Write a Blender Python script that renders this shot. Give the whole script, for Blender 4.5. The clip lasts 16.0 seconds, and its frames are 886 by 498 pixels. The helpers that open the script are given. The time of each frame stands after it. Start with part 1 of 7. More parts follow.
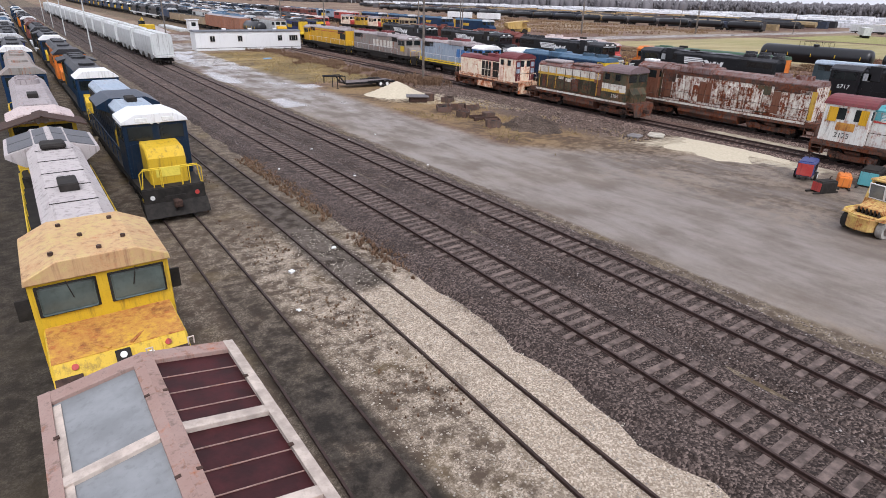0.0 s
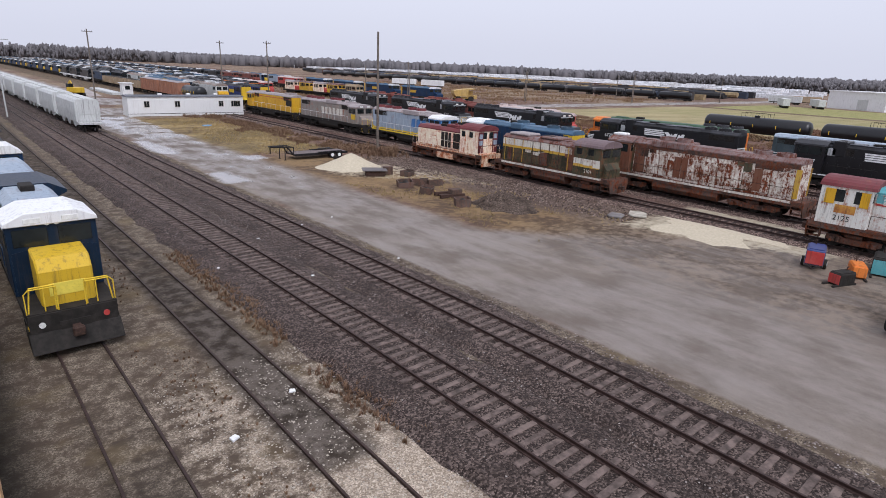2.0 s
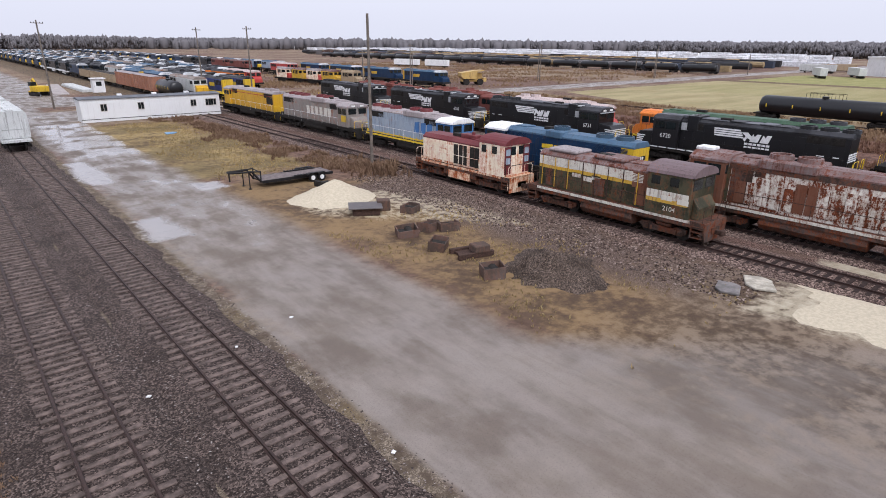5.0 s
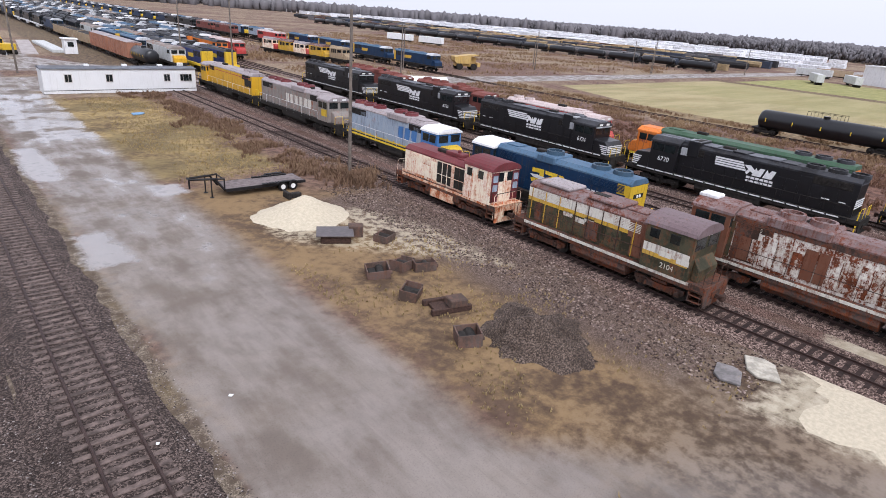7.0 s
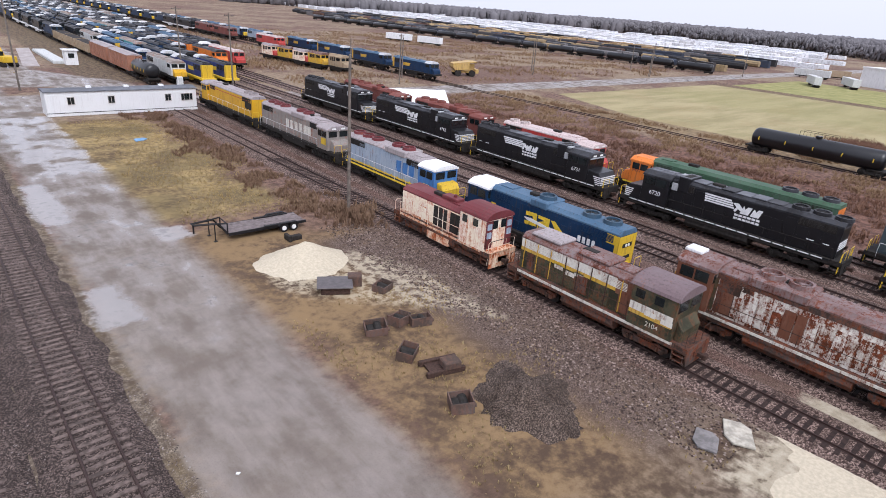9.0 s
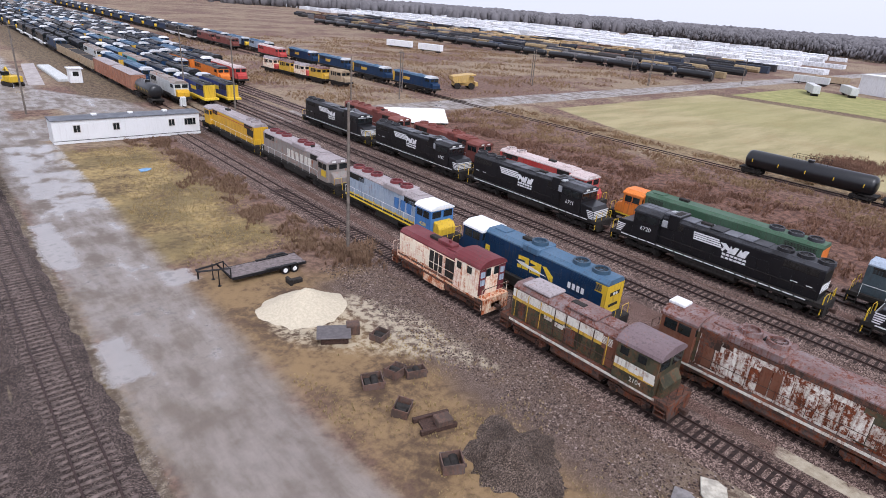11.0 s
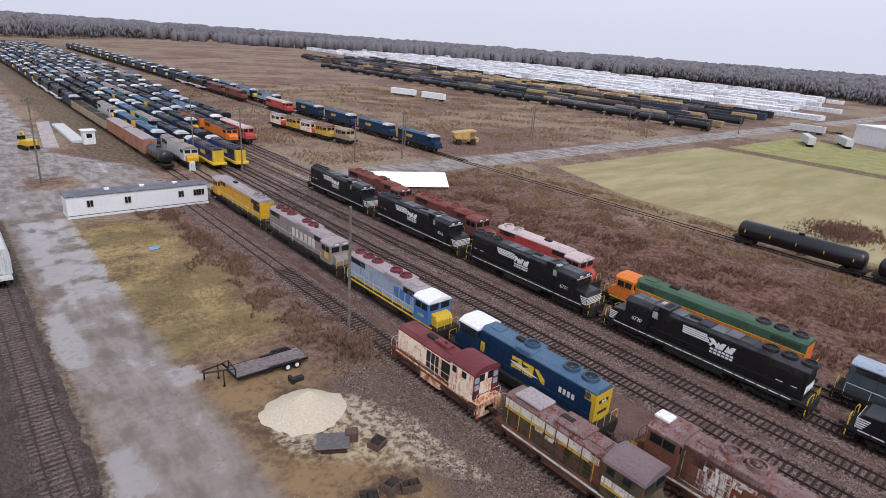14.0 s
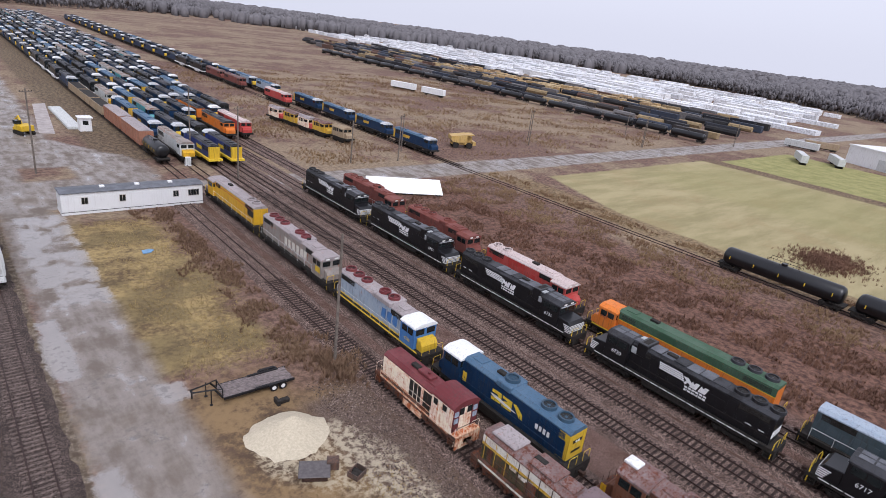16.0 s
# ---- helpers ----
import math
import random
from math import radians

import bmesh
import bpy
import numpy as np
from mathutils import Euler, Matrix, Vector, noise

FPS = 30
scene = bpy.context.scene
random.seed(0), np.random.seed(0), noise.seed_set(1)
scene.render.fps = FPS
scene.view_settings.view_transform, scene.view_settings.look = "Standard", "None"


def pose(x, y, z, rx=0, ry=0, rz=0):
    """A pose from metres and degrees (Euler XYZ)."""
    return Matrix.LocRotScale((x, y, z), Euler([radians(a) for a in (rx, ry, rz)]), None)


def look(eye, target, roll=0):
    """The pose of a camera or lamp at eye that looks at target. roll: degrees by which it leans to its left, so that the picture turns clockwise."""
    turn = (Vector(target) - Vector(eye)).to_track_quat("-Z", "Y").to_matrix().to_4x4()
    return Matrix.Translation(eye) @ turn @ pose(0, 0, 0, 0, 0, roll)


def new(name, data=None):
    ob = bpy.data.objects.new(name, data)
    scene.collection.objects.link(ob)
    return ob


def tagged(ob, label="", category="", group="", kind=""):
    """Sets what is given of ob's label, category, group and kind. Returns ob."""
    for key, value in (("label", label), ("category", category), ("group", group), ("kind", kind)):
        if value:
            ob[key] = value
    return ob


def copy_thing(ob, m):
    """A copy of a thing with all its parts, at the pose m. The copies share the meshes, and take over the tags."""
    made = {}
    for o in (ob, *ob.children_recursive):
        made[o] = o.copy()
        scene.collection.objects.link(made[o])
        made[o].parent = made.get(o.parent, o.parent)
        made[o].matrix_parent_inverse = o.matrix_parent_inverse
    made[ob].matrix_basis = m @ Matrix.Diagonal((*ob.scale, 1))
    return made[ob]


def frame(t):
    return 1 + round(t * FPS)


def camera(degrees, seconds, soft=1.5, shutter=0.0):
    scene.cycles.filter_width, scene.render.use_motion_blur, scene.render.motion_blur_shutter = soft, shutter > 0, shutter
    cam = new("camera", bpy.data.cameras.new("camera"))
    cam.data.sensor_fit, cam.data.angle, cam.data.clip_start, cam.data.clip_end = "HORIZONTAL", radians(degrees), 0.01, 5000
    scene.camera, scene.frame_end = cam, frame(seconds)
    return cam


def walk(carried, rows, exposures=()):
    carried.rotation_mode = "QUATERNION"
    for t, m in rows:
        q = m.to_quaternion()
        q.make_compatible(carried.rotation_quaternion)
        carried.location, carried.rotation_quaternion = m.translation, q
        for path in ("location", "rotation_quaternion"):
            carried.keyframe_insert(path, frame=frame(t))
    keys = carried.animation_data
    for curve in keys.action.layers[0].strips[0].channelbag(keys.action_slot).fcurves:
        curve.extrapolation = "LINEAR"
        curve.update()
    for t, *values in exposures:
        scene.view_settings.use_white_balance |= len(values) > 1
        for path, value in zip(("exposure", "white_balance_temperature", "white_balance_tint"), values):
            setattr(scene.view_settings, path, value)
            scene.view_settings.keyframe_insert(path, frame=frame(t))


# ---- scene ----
cam = camera(74.7, 16.0, soft=0.9)
PATH = [
    (0, (-3.318, -9.727, 10.65), (-2.238, -8.242, 9.857), 1.5),
    (0.5, (-3.008, -8.969, 10.737), (-1.796, -7.533, 10.052), 3.7),
    (1, (-2.457, -7.722, 10.751), (-1.24, -6.296, 10.055), 4.4),
    (1.5, (-1.751, -5.881, 10.861), (-0.525, -4.466, 10.157), 6.3),
    (2, (-0.951, -3.456, 10.872), (0.318, -2.03, 10.275), 2.4),
    (2.5, (0.199, -1.212, 11.11), (1.461, 0.204, 10.477), 0.7),
    (3, (1.614, 0.925, 11.266), (2.868, 2.339, 10.613), 0.6),
    (3.5, (3.243, 3.225, 11.442), (4.498, 4.652, 10.819), -0.4),
    (4, (5.474, 5.793, 11.395), (6.716, 7.229, 10.768), -1.7),
    (4.2, (6.415, 6.668, 11.5), (7.651, 8.109, 10.871), -1.7),
    (6.3, (12.946, 13.114, 13.481), (14.206, 14.482, 12.745), 4.7),
    (6.5, (13.111, 13.275, 13.757), (14.375, 14.642, 13.024), 4.8),
    (7, (13.291, 13.363, 14.858), (14.547, 14.728, 14.11), 4.5),
    (7.5, (13.379, 13.458, 15.898), (14.636, 14.818, 15.143), 4.6),
    (8, (13.349, 13.543, 16.926), (14.61, 14.897, 16.168), 4.7),
    (8.5, (13.333, 13.546, 18.028), (14.59, 14.901, 17.263), 4.6),
    (10.8, (13.489, 13.118, 23.26), (14.734, 14.466, 22.464), 4.3),
    (11, (13.469, 13.247, 23.54), (14.714, 14.604, 22.761), 4.3),
    (11.5, (13.406, 13.256, 24.656), (14.655, 14.629, 23.91), 4.6),
    (12, (13.389, 13.286, 25.724), (14.64, 14.673, 25.009), 4.1),
    (12.5, (13.462, 13.366, 26.783), (14.711, 14.765, 26.087), 3.6),
    (13, (13.557, 13.387, 27.929), (14.806, 14.785, 27.232), 3.5),
    (13.5, (13.66, 13.278, 29.053), (14.911, 14.676, 28.36), 4.0),
    (14, (13.691, 13.234, 30.223), (14.948, 14.635, 29.545), 4.2),
    (14.5, (13.782, 13.212, 31.098), (15.039, 14.612, 30.419), 4.4),
    (15, (13.936, 13.236, 32.34), (15.201, 14.624, 31.652), 6.4),
    (15.5, (13.831, 13.198, 33.437), (15.105, 14.577, 32.747), 7.3),
    (16, (13.782, 13.378, 34.628), (15.051, 14.749, 33.915), 7.4),
]
walk(cam, [(t, look(e, g, r)) for t, e, g, r in PATH], ((0.0, 0.38, 6050, 12), (0.5, 0.20, 6000, 13), (2.5, 0.08, 5950, 13), (3.0, 0.26, 6000, 13), (3.5, 0.14, 6000, 13), (7.0, 0.44, 5950, 13), (11.0, 0.42, 5850, 14), (12.0, 0.17, 5850, 14), (12.5, 0.10, 5850, 14), (14.5, 0.10, 5950, 14), (16.0, 0.18, 5950, 14)))

# ---- sky, sun, exposure ----
world = bpy.data.worlds.new("sky")
scene.world = world
world.use_nodes = True
wn, wl = world.node_tree.nodes, world.node_tree.links
sky = wn.new("ShaderNodeTexSky")
sky.sky_type = 'NISHITA'
sky.sun_disc = False
sky.sun_elevation, sky.sun_rotation = radians(48), radians(200)
sky.dust_density, sky.air_density = 6.0, 1.0
tone = wn.new("ShaderNodeHueSaturation")
tone.inputs["Saturation"].default_value = 0.22
grey = wn.new("ShaderNodeMixRGB")
grey.inputs[0].default_value = 0.72
grey.inputs[2].default_value = (7.2, 7.15, 7.7, 1)
wl.new(sky.outputs[0], tone.inputs["Color"])
wl.new(tone.outputs[0], grey.inputs[1])
wl.new(grey.outputs[0], wn["Background"].inputs[0])
wn["Background"].inputs[1].default_value = 0.125
sun = new("sun", bpy.data.lights.new("sun", "SUN"))
sun.data.energy, sun.data.angle, sun.data.color = 1.5, radians(30), (1.0, 0.97, 0.93)
sun.matrix_world = look((0, 0, 60), (8, 20, 30))

# ---- small mesh tools ----
rnd = random.Random(7)


def B():
    return bmesh.new()


def box(bm, x0, y0, z0, x1, y1, z1, bev=0.0, seg=1):
    vs = [bm.verts.new(c) for c in ((x0, y0, z0), (x1, y0, z0), (x1, y1, z0), (x0, y1, z0), (x0, y0, z1), (x1, y0, z1), (x1, y1, z1), (x0, y1, z1))]
    fs = [bm.faces.new([vs[i] for i in f]) for f in ((3, 2, 1, 0), (4, 5, 6, 7), (0, 1, 5, 4), (1, 2, 6, 5), (2, 3, 7, 6), (3, 0, 4, 7))]
    if bev:
        es = list({e for f in fs for e in f.edges})
        bmesh.ops.bevel(bm, geom=es, offset=bev, segments=seg, affect='EDGES', profile=0.6)
    return bm


def prism(bm, profile, a0, a1, axis="y", bev=0.0):
    """A closed outline drawn out along an axis: (x, z) points along y, (y, z) along x, (x, y) along z."""
    def at(p, a):
        return (p[0], a, p[1]) if axis == "y" else (a, p[0], p[1]) if axis == "x" else (p[0], p[1], a)
    lo, hi = [bm.verts.new(at(p, a0)) for p in profile], [bm.verts.new(at(p, a1)) for p in profile]
    n = len(profile)
    fs = [bm.faces.new(lo), bm.faces.new(hi[::-1])]
    fs += [bm.faces.new((lo[i], hi[i], hi[(i + 1) % n], lo[(i + 1) % n])) for i in range(n)]
    if bev:
        es = list({e for f in fs[:2] for e in f.edges})
        bmesh.ops.bevel(bm, geom=es, offset=bev, segments=1, affect='EDGES')
    bmesh.ops.recalc_face_normals(bm, faces=[f for f in bm.faces])
    return bm


def disc(bm, c, r, depth, axis="z", seg=20, r2=None):
    """A short cylinder (or cone) centred on c."""
    r2 = r if r2 is None else r2
    turn = {"z": pose(0, 0, 0), "x": pose(0, 0, 0, 0, 90), "y": pose(0, 0, 0, 90)}[axis]
    bmesh.ops.create_cone(bm, cap_ends=True, segments=seg, radius1=r, radius2=r2, depth=depth, matrix=Matrix.Translation(c) @ turn)
    return bm


def tube(bm, pts, r=0.02, seg=5):
    """A round bar along a broken line."""
    pts = [Vector(p) for p in pts]
    for a, b in zip(pts, pts[1:]):
        d = b - a
        if d.length < 1e-4:
            continue
        m = Matrix.Translation((a + b) / 2) @ d.to_track_quat("Z", "Y").to_matrix().to_4x4()
        bmesh.ops.create_cone(bm, cap_ends=True, segments=seg, radius1=r, radius2=r, depth=d.length + r, matrix=m)
    return bm


def mesh_of(name, bm, material, smooth=False):
    me = bpy.data.meshes.new(name)
    bm.to_mesh(me)
    bm.free()
    me.materials.append(material)
    if smooth:
        for p in me.polygons:
            p.use_smooth = True
    return me


def part(name, bm, material, parent, label="", smooth=False):
    ob = new(name, mesh_of(name, bm, material, smooth))
    ob.parent = parent
    if label:
        ob["label"] = label
    return ob


def again(ob, m=None, parent=None):
    """The same mesh as another object under the same thing."""
    o = new(ob.name.split(".")[0], ob.data)
    o.parent = parent or ob.parent
    if m is not None:
        o.matrix_basis = m
    for k in ("label",):
        if k in ob:
            o[k] = ob[k]
    return o


def thing(name, label, category, m, group="", kind=""):
    root = new(name)
    root.matrix_basis = m
    root.empty_display_size = 0.2
    return tagged(root, label, category, group, kind)


def setting(name, bm, material, label="", category="", smooth=False):
    return tagged(new(name, mesh_of(name, bm, material, smooth)), label, category, "", "structure")


# ---- materials ----
def nodes_of(name):
    m = bpy.data.materials.new(name)
    m.use_nodes = True
    nt = m.node_tree
    bsdf = nt.nodes["Principled BSDF"]
    bsdf.inputs["Specular IOR Level"].default_value = 0.22      # porous, dusty surfaces
    return m, nt, bsdf


class Net:
    """Short hand for building node trees."""
    def __init__(self, nt, shift=True):
        self.nt = nt
        self.co = nt.nodes.new("ShaderNodeTexCoord").outputs["Object"]
        if shift:
            info = nt.nodes.new("ShaderNodeObjectInfo")
            k = self.vmath("SCALE", None, None, 70.0)
            comb = nt.nodes.new("ShaderNodeCombineXYZ")
            for i in range(3):
                nt.links.new(info.outputs["Random"], comb.inputs[i])
            nt.links.new(comb.outputs[0], k.node.inputs[0])
            self.co = self.vmath("ADD", self.co, k)
            self.random = info.outputs["Random"]

    def put(self, sock, v):
        if v is None:
            return
        if isinstance(v, bpy.types.NodeSocket):
            self.nt.links.new(v, sock)
        else:
            sock.default_value = v

    def vmath(self, op, a, b, scale=None):
        n = self.nt.nodes.new("ShaderNodeVectorMath")
        n.operation = op
        self.put(n.inputs[0], a)
        self.put(n.inputs[1], b)
        if scale is not None:
            n.inputs["Scale"].default_value = scale
        return n.outputs[0]

    def noise(self, scale, detail=4, rough=0.55, stretch=None, co=None):
        n = self.nt.nodes.new("ShaderNodeTexNoise")
        n.inputs["Scale"].default_value, n.inputs["Detail"].default_value, n.inputs["Roughness"].default_value = scale, detail, rough
        co = co or self.co
        if stretch:
            co = self.vmath("MULTIPLY", co, stretch)
        self.nt.links.new(co, n.inputs["Vector"])
        return n.outputs[0]

    def cells(self, scale, out="Distance", feature='F1', co=None):
        n = self.nt.nodes.new("ShaderNodeTexVoronoi")
        n.feature = feature
        n.inputs["Scale"].default_value = scale
        self.nt.links.new(co or self.co, n.inputs["Vector"])
        return n.outputs[out]

    def math(self, op, a, b=0.0):
        n = self.nt.nodes.new("ShaderNodeMath")
        n.operation = op
        self.put(n.inputs[0], a)
        self.put(n.inputs[1], b)
        return n.outputs[0]

    def step(self, v, lo, hi):
        n = self.nt.nodes.new("ShaderNodeMapRange")
        n.interpolation_type = 'SMOOTHSTEP'
        self.put(n.inputs["Value"], v)
        n.inputs["From Min"].default_value, n.inputs["From Max"].default_value = lo, hi
        return n.outputs[0]

    def mix(self, f, a, b):
        n = self.nt.nodes.new("ShaderNodeMixRGB")
        self.put(n.inputs[0], f)
        for s, v in ((n.inputs[1], a), (n.inputs[2], b)):
            self.put(s, (*v, 1) if isinstance(v, tuple) and len(v) == 3 else v)
        return n.outputs[0]

    def split(self, co=None):
        n = self.nt.nodes.new("ShaderNodeSeparateXYZ")
        self.nt.links.new(co or self.co, n.inputs[0])
        return n.outputs

    def bump(self, bsdf, h, strength=0.3, dist=0.02):
        n = self.nt.nodes.new("ShaderNodeBump")
        n.inputs["Strength"].default_value, n.inputs["Distance"].default_value = strength, dist
        self.nt.links.new(h, n.inputs["Height"])
        self.nt.links.new(n.outputs[0], bsdf.inputs["Normal"])


def paint(name, col, rust=0.1, col2=None, rough=0.5, metal=0.0, fade=0.35, grime=(0.055, 0.045, 0.038), rustcol=(0.16, 0.055, 0.025), soft=0.035, dirt=0.5):
    """Weathered paint: faded patches, vertical runs of dirt, and rust that breaks through with a stained rim."""
    m, nt, bsdf = nodes_of(name)
    if rough < 0.4:
        bsdf.inputs["Specular IOR Level"].default_value = 0.5
    n = Net(nt)
    broad, fine, tiny = n.noise(1.2, 10, 0.7), n.noise(6.0, 8, 0.7), n.noise(26.0, 4, 0.65)
    patch = n.noise(0.45, 6, 0.62)
    runs = n.noise(1.0, 8, 0.7, (5.5, 5.5, 0.45))
    pale = tuple(min(1, c * 0.72 + 0.12) for c in col)
    c = n.mix(n.math("MULTIPLY", n.step(n.math("ADD", n.math("MULTIPLY", patch, 0.7), n.math("MULTIPLY", fine, 0.3)), 0.42, 0.58), fade), col, col2 or pale)
    c = n.mix(n.math("MULTIPLY", n.step(runs, 0.50, 0.66), dirt), c, grime)
    c = n.mix(n.math("MULTIPLY", n.step(tiny, 0.54, 0.70), 0.22), c, grime)
    amount = n.math("ADD", n.math("ADD", n.math("MULTIPLY", broad, 0.32), n.math("MULTIPLY", fine, 0.24)), n.math("ADD", n.math("MULTIPLY", runs, 0.24), n.math("MULTIPLY", patch, 0.20)))
    lo = 0.67 - 0.24 * rust - soft / 2
    f = n.step(amount, lo, lo + soft)
    stain = tuple(min(1, v * 2.2) for v in rustcol)
    c = n.mix(n.math("MULTIPLY", n.step(amount, lo - 0.055, lo + 0.01), 0.45 if rust > 0.2 else 0.2), c, stain)
    rc = n.mix(n.step(n.math("ADD", n.math("MULTIPLY", fine, 0.5), n.math("MULTIPLY", n.noise(2.3, 6, 0.65), 0.5)), 0.43, 0.58), rustcol, (min(1, rustcol[0] * 2.2), rustcol[1] * 1.9, rustcol[2] * 1.6))
    rc = n.mix(n.math("MULTIPLY", n.step(tiny, 0.48, 0.66), 0.45), rc, tuple(v * 0.4 for v in rustcol))
    nt.links.new(n.mix(f, c, rc), bsdf.inputs["Base Color"])
    rr = n.math("ADD", n.math("MULTIPLY", f, 0.35), n.math("ADD", n.math("MULTIPLY", fine, 0.2), rough - 0.1))
    nt.links.new(rr, bsdf.inputs["Roughness"])
    bsdf.inputs["Metallic"].default_value = metal
    n.bump(bsdf, n.math("ADD", fine, n.math("MULTIPLY", f, 0.6)), 0.25, 0.01)
    return m


def plain(name, col, rough=0.6, vary=0.25, scale=4.0, metal=0.0, bump=0.2):
    m, nt, bsdf = nodes_of(name)
    if rough < 0.3:
        bsdf.inputs["Specular IOR Level"].default_value = 0.5
    n = Net(nt)
    a, b = n.noise(scale, 5, 0.6), n.noise(scale * 7, 3, 0.6)
    c = n.mix(n.step(a, 0.3, 0.72), tuple(v * (1 - vary) for v in col), tuple(min(1, v * (1 + vary)) for v in col))
    c = n.mix(n.math("MULTIPLY", n.step(b, 0.5, 0.75), 0.3), c, tuple(v * 0.5 for v in col))
    nt.links.new(c, bsdf.inputs["Base Color"])
    nt.links.new(n.math("ADD", n.math("MULTIPLY", a, 0.25), rough - 0.12), bsdf.inputs["Roughness"])
    bsdf.inputs["Metallic"].default_value = metal
    n.bump(bsdf, b, bump, 0.01)
    return m


BLACK = paint("black_paint", (0.006, 0.006, 0.0078), 0.0, (0.014, 0.0145, 0.0165), 0.34, fade=0.3, grime=(0.02, 0.019, 0.018), dirt=0.3)
ROOFBLACK = paint("dusty_black_roof", (0.014, 0.014, 0.016), 0.05, (0.05, 0.051, 0.058), 0.5, fade=0.8)
UNDER = plain("undercarriage_grime", (0.026, 0.0225, 0.020), 0.8, 0.4, 3)
RUSTUNDER = paint("rusty_undercarriage", (0.045, 0.027, 0.020), 0.6, rough=0.8, rustcol=(0.085, 0.03, 0.016))
WHITE = plain("white_marking", (0.72, 0.72, 0.72), 0.5, 0.1, 3)
YELLOWBAR = plain("yellow_marking", (0.72, 0.50, 0.04), 0.5, 0.15, 3)
GLASS = plain("dark_window_glass", (0.014, 0.018, 0.019), 0.13, 0.3, 1.0, bump=0.02)
LAMP = plain("lamp_lens", (0.75, 0.75, 0.72), 0.15, 0.1, 5, bump=0.0)
STEEL = plain("worn_steel", (0.16, 0.13, 0.115), 0.42, 0.3, 6, 0.6)
RUST = plain("rusted_steel", (0.06, 0.035, 0.027), 0.8, 0.4, 8)
BLUE = paint("dark_blue_paint", (0.006, 0.026, 0.070), 0.05, (0.014, 0.048, 0.115), 0.42)
BLUEROOF = paint("faded_blue_roof", (0.065, 0.125, 0.20), 0.10, (0.115, 0.175, 0.245), 0.55)
GREYBLUE = paint("pale_grey_blue_paint", (0.30, 0.36, 0.44), 0.22, (0.42, 0.45, 0.48), 0.6)
MIDBLUE = paint("mid_blue_paint", (0.05, 0.16, 0.40), 0.15, (0.12, 0.24, 0.46), 0.5)
YELLOW = paint("yellow_paint", (0.60, 0.385, 0.022), 0.14, (0.62, 0.43, 0.07), 0.5)
UPYELLOW = paint("ochre_yellow_paint", (0.60, 0.33, 0.012), 0.14, (0.62, 0.38, 0.05), 0.5)
GREYROOF = paint("pinkish_grey_roof", (0.30, 0.26, 0.26), 0.25, (0.42, 0.38, 0.38), 0.7)
GREYSIDE = paint("worn_grey_paint", (0.24, 0.215, 0.195), 0.42, (0.36, 0.335, 0.31), 0.65, grime=(0.10, 0.075, 0.055))
CREAM = paint("rusted_cream_paint", (0.84, 0.74, 0.58), 0.48, (0.84, 0.79, 0.70), 0.6, fade=0.6, grime=(0.52, 0.27, 0.12), rustcol=(0.25, 0.075, 0.026), soft=0.06, dirt=0.3)
REDROOF = paint("faded_red_roof", (0.135, 0.026, 0.030), 0.22, (0.215, 0.075, 0.08), 0.55)
RUSTWHITE = paint("rust_eaten_white_paint", (0.74, 0.71, 0.64), 0.66, (0.62, 0.58, 0.50), 0.6, fade=0.6, grime=(0.24, 0.10, 0.045), rustcol=(0.095, 0.030, 0.015), soft=0.03, dirt=0.5)
RUSTROOF = paint("rust_brown_roof", (0.15, 0.105, 0.10), 0.58, (0.26, 0.225, 0.225), 0.55, fade=0.7, rustcol=(0.075, 0.027, 0.018), soft=0.06)
OLIVE = paint("rusted_olive_paint", (0.030, 0.031, 0.019), 0.42, (0.095, 0.088, 0.054), 0.55, fade=0.7, grime=(0.065, 0.034, 0.016), rustcol=(0.085, 0.028, 0.012), soft=0.05)
DULLWHITE = paint("dirty_white_stripe", (0.66, 0.63, 0.56), 0.42, (0.50, 0.48, 0.42), rough=0.65, rustcol=(0.12, 0.05, 0.028))
DULLYELLOW = paint("dirty_yellow_stripe", (0.56, 0.34, 0.03), 0.36, rough=0.65, rustcol=(0.12, 0.05, 0.02))
TEALWHITE = paint("white_paint_rusting", (0.66, 0.65, 0.61), 0.42, (0.7, 0.7, 0.67), 0.6)
TEAL = paint("teal_paint", (0.10, 0.36, 0.40), 0.35, rough=0.6)
ORANGE = paint("orange_paint", (0.66, 0.17, 0.02), 0.1, (0.68, 0.26, 0.08), 0.5)
GREEN = paint("dark_green_paint", (0.045, 0.095, 0.055), 0.15, (0.11, 0.16, 0.12), 0.6)
RED = paint("red_paint", (0.42, 0.045, 0.04), 0.15, (0.48, 0.14, 0.12), 0.55)
BROWNRED = paint("brown_red_paint", (0.16, 0.045, 0.035), 0.3, (0.25, 0.11, 0.1), 0.7)
PINKWHITE = paint("pinkish_white_roof", (0.52, 0.42, 0.40), 0.3, (0.62, 0.55, 0.53), 0.7)
CARGREY = paint("pale_grey_paint", (0.52, 0.53, 0.52), 0.12, (0.62, 0.62, 0.61), 0.6)
FREIGHTRED = paint("faded_freight_orange", (0.30, 0.135, 0.085), 0.4, (0.40, 0.22, 0.15), 0.7)
TAN = paint("tan_paint", (0.32, 0.24, 0.15), 0.3, rough=0.7)
WHITEROOF = paint("white_roof", (0.74, 0.74, 0.74), 0.06, (0.80, 0.80, 0.80), 0.55, grime=(0.35, 0.33, 0.32))
